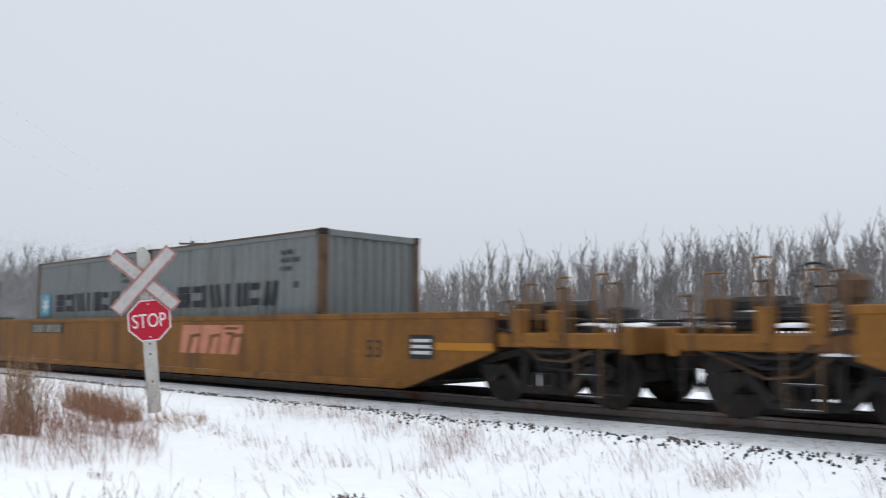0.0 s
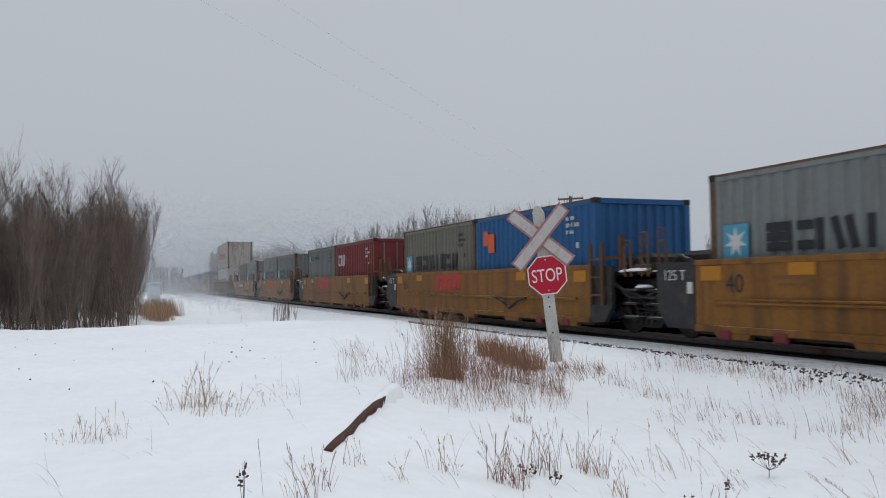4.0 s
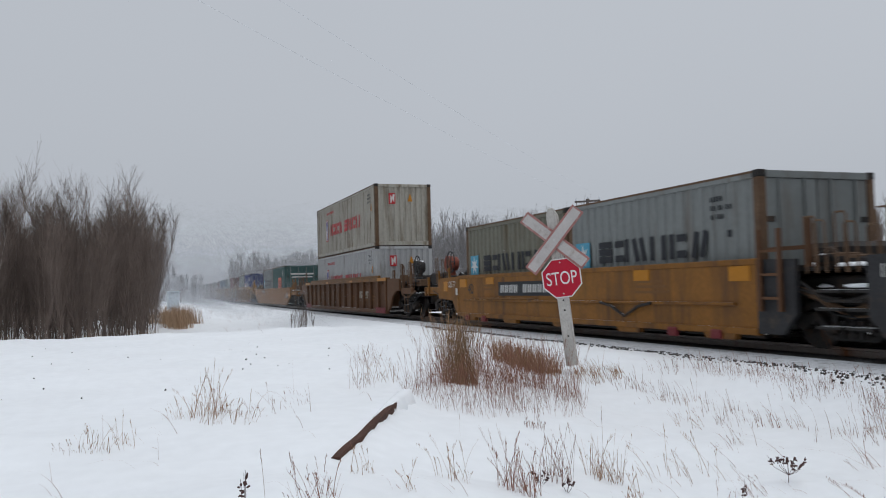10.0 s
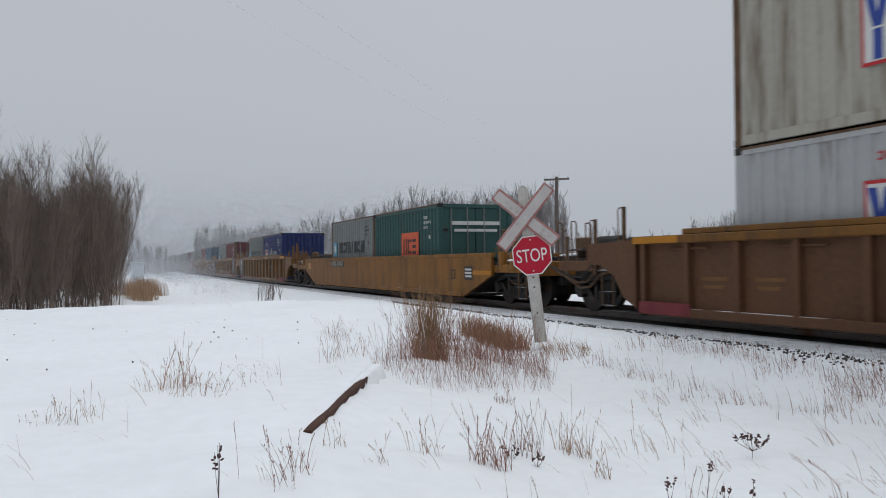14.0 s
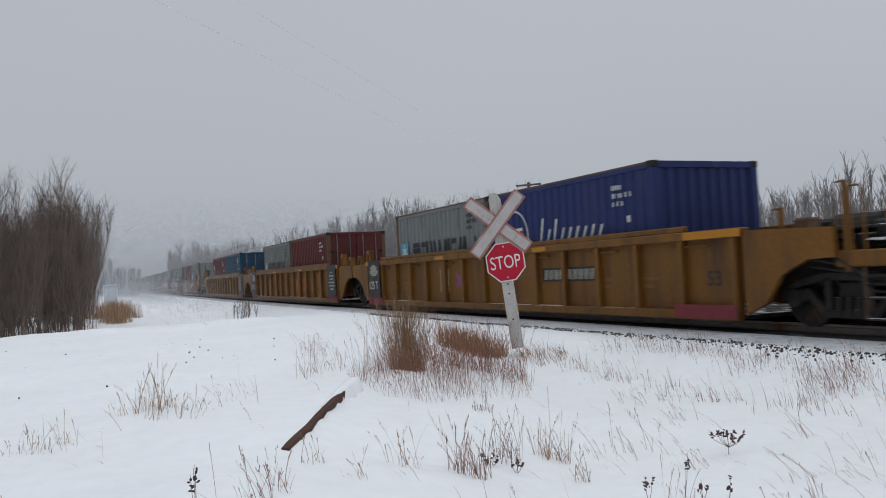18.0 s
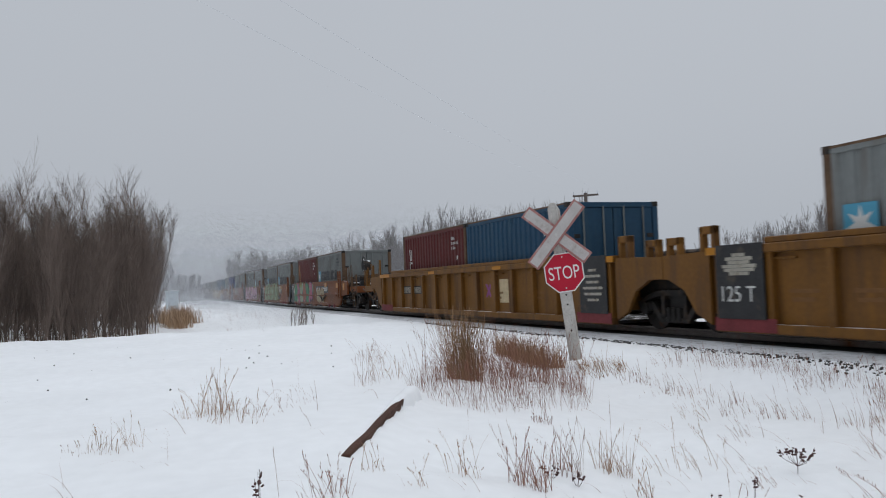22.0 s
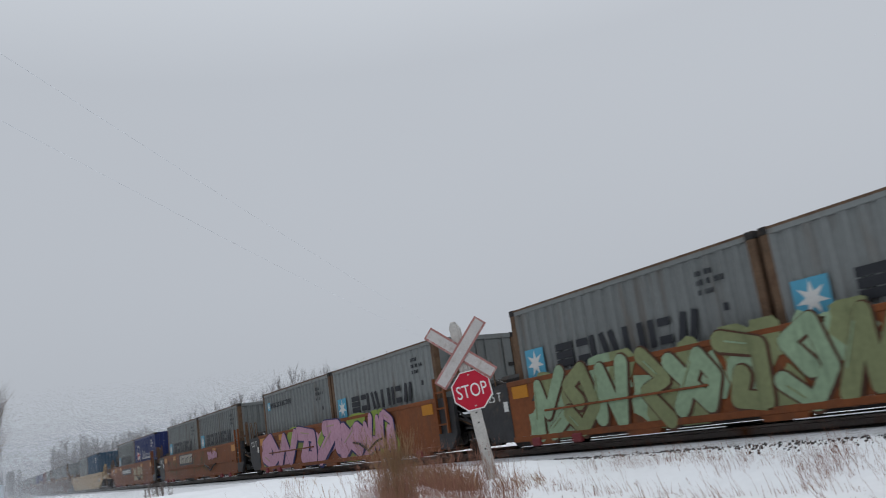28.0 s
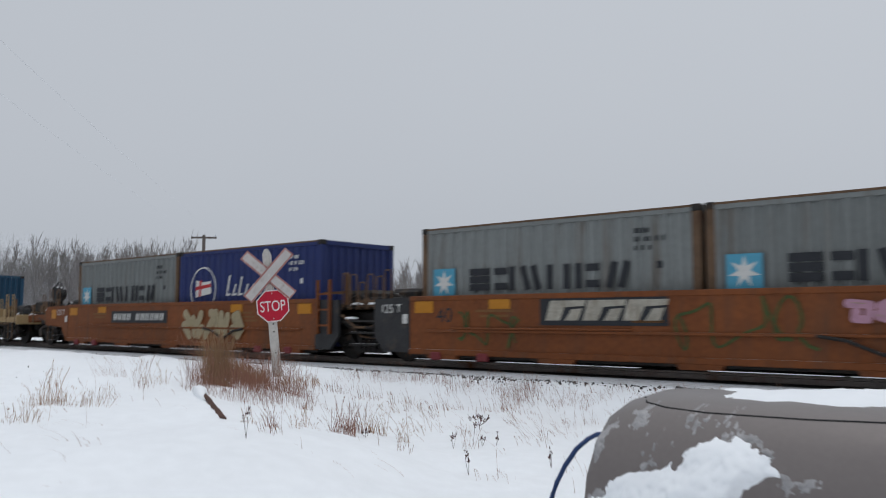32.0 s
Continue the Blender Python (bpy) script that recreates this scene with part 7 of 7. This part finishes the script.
near_belt = [(x, rt.uniform(33, 50)) for x in np.linspace(-27, 60, 900) + np.array([rt.uniform(-1, 1) for _ in range(900)])]
belt("aspen_belt", near_belt, "frost_haze_twig", "belt of bare snow-dusted aspens behind the track", 4.6, 6.6, 26, 2, 1.05)
mid_all = [(rt.uniform(-98, -50), rt.uniform(18, 40)) for _ in range(460)]
# parted along a sight line from the camera, so heights fit its view
mid_belt = [q for q in mid_all if q[1] + 9.4 < 0.60 * (11.4 - q[0])]
belt("aspen_belt", [q for q in mid_all if q not in mid_belt], "frost_haze_twig", "low bare aspens beside the taller ones", 2.8, 4.2, 24, 2, 0.9)
belt("aspen_belt", mid_belt, "frost_haze_twig", "bare snow-dusted aspens beyond the curve", 6.0, 7.9, 24, 2, 0.9)
belt("aspen_belt", [(rt.uniform(-52, -24), rt.uniform(55, 80)) for _ in range(160)], "frost_haze_twig", "low bare snow-dusted aspens beyond the field", 4.2, 6.0, 24, 2, 0.9)
far_wood = [(rt.uniform(-165, -132), rt.uniform(-1.5, 22)) for _ in range(230)]
beside = {q: q[1] - float(track_np(np.array([q[0]]))[0]) - 1.2 for q in far_wood}
belt("distant_woods", [q for q in far_wood if beside[q] < -3.0], "far_twig", "low dark wood far down the line, veiled by falling snow", 3.6, 5.0, 24, 2, 1.6)
belt("distant_woods", [q for q in far_wood if beside[q] > 3.0], "far_twig", "dark wood far down the line, veiled by falling snow", 5.2, 8.2, 24, 2, 1.6)
far_belt = [(rt.uniform(-260, -110), rt.uniform(20, 50)) for _ in range(460)] + [(rt.uniform(-330, -150), rt.uniform(-40, 2)) for _ in range(300)] + [(rt.uniform(-420, -330), rt.uniform(-60, 80)) for _ in range(120)]
belt("distant_woods", far_belt, "far_twig", "pale distant woods in falling snow", 6.8, 9.2, 18, 1, 1.8)
line_trees = [(-27 - 48 * f + rt.uniform(-4, 4), 36 + 29 * f + rt.uniform(-3, 8)) for f in np.linspace(0, 1, 300)]
belt("aspen_belt", line_trees, "frost_haze_twig", "line of bare aspens receding across the field", 4.4, 6.2, 22, 2, 0.95)
brush = [(rt.uniform(-27, 60), rt.uniform(29.5, 42)) for _ in range(320)]
belt("brush", brush, "frost_haze_twig", "low snow-dusted brush under the aspens", 1.4, 3.6, 16, 2, 1.2)
bush_places = [(-25.5 + rt.uniform(-0.9, 0.9), -2.3 + rt.uniform(-0.5, 0.5)) for _ in range(16)] + [(-30 + rt.uniform(-1.2, 1.2), -1.6 + rt.uniform(-0.4, 0.4)) for _ in range(8)]
belt("roadside_bush", bush_places, "twig", "low dark bush beside the track", 0.5, 0.95, 14, 2, 1.2)


under = []
for _ in range(80):
    x = -18.0 - 20 * rt.random() ** 1.3
    under.append((x, edge_of_wood(x) - rt.uniform(-0.5, 1.5)))
under += [(-18.0 + rt.uniform(-1.0, 0.5), rt.uniform(-26, -10.5)) for _ in range(60)]
belt("undergrowth", under, "twig", "low tangled undergrowth at the edge of the bare wood", 0.4, 1.2, 16, 2, 0.6)


# ---- utility pole, wires, trackside cabinet ----
def utility_pole(x, y, z_top):
    z0 = ground_z(x, y) - 0.2
    c = empty("utility_pole", pose(x, y, 0, 0, 0, 45))
    part("pole", tube((0, 0, z0), (0, 0, z_top), 0.15, 0.11, 10), "pole", c)
    arm = part("crossarm", box(-0.85, 0.85, -0.06, 0.06, z_top - 0.22, z_top - 0.1, 0.01), "pole", c)
    for px in (-0.78, 0.78, 0.0):
        part("insulator", tube((px, 0, z_top - 0.1), (px, 0, z_top + 0.12), 0.045, 0.03), "wire", arm)
    return tagged(c, "wooden utility pole with a crossarm", "utility pole", "utility poles")


utility_pole(-36.46, 18.8, 6.75)
utility_pole(9.5, -20.6, 7.7)
for off in (-0.78, 0.78):
    ends = [Vector((-36.46 + off * 0.7, 18.8 + off * 0.7, 6.87)), Vector((9.5 + off * 0.7, -20.6 + off * 0.7, 7.82))]
    wire = add_path(bmesh.new(), [ends[0].lerp(ends[1], k / 24) - Vector((0, 0, 1.2 * k / 24 * (1 - k / 24))) for k in range(25)], 0.0032, 4)
    tagged(new("overhead_wire", mesh_of("overhead_wire", wire, "wire")), "thin overhead wire strung between utility poles", "wire", "overhead wires")


def cabinet():
    c = empty("trackside_cabinet", pose(-48.65, -6.6, ground_z(-48.65, -6.6) + 0.25, 0, 0, 8))
    part("body", box(-0.4, 0.4, -0.35, 0.35, 0.25, 1.45, 0.03), "relay_white", c)
    part("lid", box(-0.46, 0.46, -0.41, 0.41, 1.45, 1.53, 0.02), "relay_white", c)
    for lx in (-0.3, 0.3):
        part("leg", box(lx - 0.04, lx + 0.04, -0.04, 0.04, -0.4, 0.27), "steel_dark", c)
    part("door", box(0.4, 0.415, -0.28, 0.28, 0.35, 1.38), "relay_white", c)
    tagged(c, "pale blue metal trackside cabinet with a snowy lid", "cabinet")


cabinet()


# ---- the parked car by which the walk ends ----
def parked_car():
    x0, y0, z0 = 11.79, -11.42, -0.40
    c = empty("parked_car", pose(x0, y0, z0))
    L, W = 4.5, 1.78
    body = bmesh.new()
    stations = [(0.0, 0.42, 1.208, 0.035), (0.012, 0.36, 1.23, 0.014), (0.045, 0.32, 1.242, 0.006), (0.11, 0.30, 1.248, 0.003), (0.25, 0.28, 1.25, 0.0), (1.0, 0.27, 1.255, 0.0), (2.6, 0.27, 1.24, 0.0), (3.8, 0.28, 1.16, 0.02), (4.3, 0.32, 1.05, 0.08), (4.5, 0.42, 0.85, 0.2)]
    rings = []
    for sx, zb, zt, inset in stations:
        ring = []
        for fy, fz in ((0.06, 0.0), (0.0, 0.12), (-0.012, 0.45), (0.0, 0.72), (0.035, 0.90), (0.12, 0.985), (0.3, 0.985), (0.5, 0.958), (0.7, 0.925), (0.88, 0.89), (0.965, 0.83), (1.0, 0.72), (1.012, 0.45), (1.0, 0.12), (0.94, 0.0)):
            ring.append(body.verts.new((sx, inset + fy * (W - 2 * inset), zb + fz * (zt - zb))))
        rings.append(ring)
    n = len(rings[0])
    for a, b in zip(rings[:-1], rings[1:]):
        for k in range(n):
            body.faces.new((a[k], b[k], b[(k + 1) % n], a[(k + 1) % n]))
    body.faces.new(rings[0][::-1])
    body.faces.new(rings[-1])
    bmesh.ops.recalc_face_normals(body, faces=body.faces)
    bmesh.ops.subdivide_edges(body, edges=list(body.edges), cuts=1, use_grid_fill=True, smooth=0.6)
    tree = BVHTree.FromBMesh(body)
    ob = part("body", body, "car_paint", c, "grey-brown metallic paint")
    ob.data.polygons.foreach_set("use_smooth", [True] * len(ob.data.polygons))
    cab = bmesh.new()
    a = [cab.verts.new(v) for v in ((1.35, 0.1, 1.2), (3.6, 0.1, 1.2), (3.6, W - 0.1, 1.2), (1.35, W - 0.1, 1.2))]
    b = [cab.verts.new(v) for v in ((1.75, 0.25, 1.72), (3.0, 0.25, 1.72), (3.0, W - 0.25, 1.72), (1.75, W - 0.25, 1.72))]
    cab.faces.new(b)
    for k in range(4):
        cab.faces.new((a[k], a[(k + 1) % 4], b[(k + 1) % 4], b[k]))
    part("cabin", cab, "car_paint", c, "grey-brown roof and pillars")
    low = [Vector(v) for v in ((1.35, 0.1, 1.2), (3.6, 0.1, 1.2), (3.6, W - 0.1, 1.2), (1.35, W - 0.1, 1.2))]
    high = [Vector(v) for v in ((1.75, 0.25, 1.72), (3.0, 0.25, 1.72), (3.0, W - 0.25, 1.72), (1.75, W - 0.25, 1.72))]
    for k in range(4):
        q = [low[k], low[(k + 1) % 4], high[(k + 1) % 4], high[k]]
        mid = sum(q, Vector()) / 4
        out = (q[1] - q[0]).cross(q[3] - q[0]).normalized() * 0.006
        pane = bmesh.new()
        front = [pane.verts.new(mid + (v - mid) * 0.86 + out) for v in q]
        back = [pane.verts.new(mid + (v - mid) * 0.86 - out) for v in q]
        pane.faces.new(front)
        for n_ in range(4):
            pane.faces.new((front[n_], back[n_], back[(n_ + 1) % 4], front[(n_ + 1) % 4]))
        bmesh.ops.recalc_face_normals(pane, faces=pane.faces)
        part("window", pane, "car_black", c, "dark window glass")
    for wx in (0.85, 3.6):
        for wy in (0.12, W - 0.12):
            t_ = part("tyre", tube((wx, wy - 0.11, 0.33), (wx, wy + 0.11, 0.33), 0.33, seg=20), "car_black", c)
            part("rim", tube((wx, wy - 0.115, 0.33), (wx, wy + 0.115, 0.33), 0.19, seg=14), "rail", t_)
    def skin(px, pz):
        hit = tree.ray_cast(Vector((px, -2.0, pz)), Vector((0, 1, 0)))[0]
        return hit.y if hit else 0.3

    def top_at(px, py):
        hit = tree.ray_cast(Vector((px, py, 3.0)), Vector((0, 0, -1)))[0]
        return hit.z if hit else 1.0

    gap = bmesh.new()
    line = [Vector((px, py, top_at(px, py) - 0.001)) for px, py in ((0.05, 0.24), (0.08, 0.19), (0.14, 0.165), (0.24, 0.15), (0.45, 0.15), (0.6, 0.16), (0.8, 0.16), (1.0, 0.16), (1.3, 0.16))]
    for a_, b_ in zip(line[:-1], line[1:]):
        add_tube(gap, a_, b_, 0.0035, None, 6)
    part("panel_gap", gap, "car_black", c, "dark seam of the deck lid")
    part("tail_light", box(0.0, 0.05, 0.06, 0.22, 0.72, 0.9, 0.01), "faded_red", c)
    part("bumper", box(-0.07, 0.1, 0.1, W - 0.1, 0.35, 0.6, 0.03), "car_black", c)
    tagged(c, "parked grey-brown car with snow lying on its deck", "car")
    # snow lying on the deck and stuck to the flank
    def snow_sheet(name, label, place, nu, nv, mat="snow"):
        bm = bmesh.new()
        grid = {}
        for i in range(nu):
            for j in range(nv):
                co, e = place(i / (nu - 1), j / (nv - 1))
                grid[i, j] = (bm.verts.new(co), e)
        for i in range(nu - 1):
            for j in range(nv - 1):
                q = (grid[i, j], grid[i + 1, j], grid[i + 1, j + 1], grid[i, j + 1])
                if max(e for _, e in q) > 0:
                    bm.faces.new([v for v, _ in q])
        bmesh.ops.delete(bm, geom=[v for v in bm.verts if not v.link_faces], context="VERTS")
        bmesh.ops.recalc_face_normals(bm, faces=bm.faces)
        so = new(name, mesh_of(name, bm, mat))
        so.data.polygons.foreach_set("use_smooth", [True] * len(so.data.polygons))
        so.matrix_basis = pose(x0, y0, z0)
        tagged(so, label, "snow", kind="stuff")

    def rough(px, pz, k):
        return noise.noise(Vector((px * 8, k, pz * 8))) * 0.5 + noise.noise(Vector((px * 24, k, pz * 24))) * 0.3 + noise.noise(Vector((px * 70, k, pz * 70))) * 0.2

    def on_deck(u, v):
        px, py = 0.10 + u * 1.25, 0.20 + v * (W - 0.5)
        e = min(u * 4.5, v * 11, (1 - v) * 9, (1 - u) * 6) - 0.42 + 0.75 * rough(px * 0.9, py * 0.9, 3)
        t_ = max(-0.3, min(1.0, e))
        return (px, py, top_at(px, py) + 0.016 * t_ + 0.008 * t_ * rough(px, py, 9)), e + 0.2

    def crest_at(px):
        return float(np.interp(px, [-0.04, 0.04, 0.11, 0.19, 0.26, 0.33, 0.37, 0.41, 0.45], [0.98, 1.03, 1.085, 1.11, 1.15, 1.178, 1.17, 1.14, 1.10]))

    def on_flank(u, v):
        px, pz = 0.012 + u * 0.50, 0.80 + v * 0.40
        # the heap slopes up from the corner to its crest and ends in a ragged tongue
        crest = crest_at(px)
        foot = float(np.interp(px, [0.29, 0.33, 0.37, 0.45], [0.7, 0.98, 1.085, 1.12]))
        e = min((crest - pz) * 14, (pz - foot) * 16, 1.0) + 0.9 * rough(px, pz, 2)
        t_ = max(-0.25, min(1.0, e))
        return (px, skin(px, pz) - 0.030 * t_ - 0.008 * t_ * rough(px, pz, 6), pz), e + 0.1

    def frost(u, v):
        px, pz = 0.012 + u * 0.50, 0.98 + v * 0.25
        band = float(np.interp(px, [0.01, 0.10, 0.22, 0.35, 0.40], [1.14, 1.19, 1.20, 1.19, 1.16]))
        e = -0.04 - abs(pz - band) * 8 - max(0.0, px - 0.33) * 9 + 1.5 * rough(px * 2.6, pz * 1.5, 14)
        rim = -0.08 - abs(pz - crest_at(px) - 0.006) * 16 + 1.2 * rough(px * 2.2, pz * 2.0, 5)
        e = max(e, rim)
        t_ = max(-0.3, min(1.0, e * 2))
        return (px, skin(px, pz) - 0.006 * t_, pz), e + 0.05

    snow_sheet("snow_layer", "layer of fresh snow on the parked car's deck", on_deck, 90, 70)
    snow_sheet("snow_patch", "wet snow stuck to the parked car's flank", on_flank, 120, 90)
    snow_sheet("snow_patch", "thin streaks of frozen snow on the parked car", frost, 190, 110, "frost")
    hose = add_path(bmesh.new(), [(x0 + dx, y0 + 0.16, z0 + dz) for dx, dz in ((0.02, 1.15), (-0.04, 1.142), (-0.064, 1.129), (-0.097, 1.102), (-0.13, 1.058), (-0.155, 1.014), (-0.171, 0.974), (-0.19, 0.85), (-0.19, 0.5), (-0.16, 0.04))], 0.0062, 8)
    tagged(new("blue_cable", mesh_of("blue_cable", hose, "hose")), "dark blue cable hanging from the parked car", "cable")


parked_car()

# ---- ballast stones on the shoulder ----
rb = random.Random(4)
stone_meshes = []
for k in range(6):
    sb = bmesh.new()
    bmesh.ops.create_icosphere(sb, subdivisions=1, radius=1.0)
    for v in sb.verts:
        v.co = Vector((v.co.x * rb.uniform(0.7, 1.2), v.co.y * rb.uniform(0.7, 1.2), v.co.z * rb.uniform(0.5, 0.9)))
    stone_meshes.append(mesh_of("stone", sb, "stone"))


def stone_place():
    x = rb.uniform(-13, 22)
    d = rb.gauss(-2.16, 0.13) + 0.08 * math.sin(x * 1.3)
    m = on_track(x, d)
    return m.translation.x, m.translation.y


for k in range(290):
    x, y = stone_place()
    ob = new("ballast_stone", stone_meshes[k % 6])
    ob.parent = ground
    r = rb.uniform(0.012, 0.034)
    ob.matrix_basis = pose(x, y, ground_z(x, y) + r * 0.2, rb.uniform(0, 360), rb.uniform(0, 360), rb.uniform(0, 360)) @ Matrix.Scale(r, 4)
sv, sf = [], []
base_v = [v.co.copy() for v in stone_meshes[0].vertices]
base_f = [tuple(p_.vertices) for p_ in stone_meshes[0].polygons]
for k in range(2200):
    x, y = stone_place()
    r = rb.uniform(0.009, 0.028)
    m = pose(x, y, ground_z(x, y) + r * 0.15, rb.uniform(0, 360), rb.uniform(0, 360), rb.uniform(0, 360)) @ Matrix.Diagonal((r, r * rb.uniform(0.6, 1.2), r * 0.8, 1))
    o = len(sv)
    sv += [tuple(m @ v) for v in base_v]
    sf += [tuple(i + o for i in f_) for f_ in base_f]
for k in range(70):
    x, y = (rb.gauss(-4.2, 1.0), rb.gauss(-7.4, 0.3)) if k < 10 else (rb.uniform(-14, 3), rb.uniform(-13, -5.5))
    r = rb.uniform(0.008, 0.022)
    m = pose(x, y, ground_z(x, y) + r * 0.2, rb.uniform(0, 360), rb.uniform(0, 360), 0) @ Matrix.Scale(r, 4)
    o = len(sv)
    sv += [tuple(m @ v) for v in base_v]
    sf += [tuple(i + o for i in f_) for f_ in base_f]
sm_ = bpy.data.meshes.new("loose_stones")
sm_.from_pydata(sv, [], sf)
sm_.materials.append(M["stone"])
tagged(new("loose_stones", sm_), "dark loose ballast stones showing through the snow", "stones", kind="stuff")


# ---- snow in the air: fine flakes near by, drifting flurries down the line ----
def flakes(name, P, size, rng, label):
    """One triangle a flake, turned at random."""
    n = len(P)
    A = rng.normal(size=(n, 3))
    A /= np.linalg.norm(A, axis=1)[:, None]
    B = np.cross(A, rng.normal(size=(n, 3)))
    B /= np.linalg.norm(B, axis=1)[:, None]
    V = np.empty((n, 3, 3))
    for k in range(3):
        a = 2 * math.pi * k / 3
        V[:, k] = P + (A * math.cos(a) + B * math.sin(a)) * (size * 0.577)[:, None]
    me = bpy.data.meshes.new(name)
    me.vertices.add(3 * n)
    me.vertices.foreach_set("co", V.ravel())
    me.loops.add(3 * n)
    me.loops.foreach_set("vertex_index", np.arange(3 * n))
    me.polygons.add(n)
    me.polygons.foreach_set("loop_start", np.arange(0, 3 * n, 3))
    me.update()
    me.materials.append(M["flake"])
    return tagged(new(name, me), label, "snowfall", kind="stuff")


def snowfall():
    rng = np.random.default_rng(7)
    # flurries thicken down the line; flakes grow with distance to suit the camera's view
    U = np.linspace(24, 270, 200)
    sigma = np.interp(U, [24, 45, 70, 110, 160, 270], FLURRY)
    flake_size = 0.014 + 0.00092 * U
    # tall, low and high bound the wedge that the camera looks through
    tall = np.minimum(11.0, 2.4 + 0.085 * U)
    low, high = -9.4 + 0.0 * U, -9.4 + 0.53 * (U + 11)
    per_m = sigma / (0.22 * 0.215 * flake_size ** 2) * (high - low) * tall
    step = U[1] - U[0]
    u = np.repeat(U, np.round(per_m * step).astype(int))
    u = u + rng.uniform(-step / 2, step / 2, len(u))
    lo, hi = np.interp(u, U, low), np.interp(u, U, high)
    P = np.stack([-u, lo + (hi - lo) * rng.random(len(u)), (1 - np.sqrt(1 - rng.random(len(u)))) * 1.25 * np.interp(u, U, tall)], 1)
    # snow whirled up beside and under the cars, its flakes also sized for the view
    D = np.linspace(20, 270, 200)
    dust = np.interp(D, [20, 35, 70, 110, 270], WHIRL)
    whirl_size = 0.007 + 0.00080 * D
    many = np.round(dust / (0.22 * 0.215 * whirl_size ** 2) * 9 * 2.0 * (D[1] - D[0])).astype(int)
    d = np.repeat(D, many)
    d = d + rng.uniform(-0.6, 0.6, len(d))
    Q = np.stack([-d, track_np(-d) + 1.22 + rng.uniform(-5.5, 3.5, len(d)), 2.2 * rng.random(len(d)) ** 1.8], 1)
    far = flakes("snow_flurry", np.concatenate([P, Q]), np.concatenate([0.014 + 0.00092 * u, 0.007 + 0.00080 * d]), rng, "veil of see-through snow flurries along the railway, sized to fit the camera's view")
    n = 9000
    R = np.stack([rng.uniform(-12, 50, n), rng.uniform(-8, 30, n), rng.uniform(0, 46, n)], 1)
    R[:, 1] -= 5.0
    near = flakes("snowflakes", R, rng.uniform(0.004, 0.010, n), rng, "fine snowflakes falling on the wind")
    return far, near


FLURRY = (0.0006, 0.0024, 0.0064, 0.0066, 0.0055, 0.0055)
WHIRL = (0.001, 0.004, 0.008, 0.010, 0.009)
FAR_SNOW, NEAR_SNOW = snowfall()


# ---- what moves: every car and container rolls along the track, and the snow drifts ----
def motions():
    turning = [k * 0.07 for k in range(457)] + [32.0]
    for wheel, s, at in WHEELS:
        walk(wheel, [(t, at @ pose(0, 0, 0, 0, math.degrees(gone(t) / 0.43), 0)) for t in turning])
    times = [k * 1.0 for k in range(33)]
    for thing, s, z in MOVERS:
        walk(thing, [(t, on_track(s + gone(t), 0.0, z)) for t in times])
    walk(FAR_SNOW, [(t, pose(-0.05 * t, -0.03 * t, -0.03 * t)) for t in times])
    walk(NEAR_SNOW, [(t, pose(-0.9 * t, -0.55 * t, -1.2 * t)) for t in times])


motions()
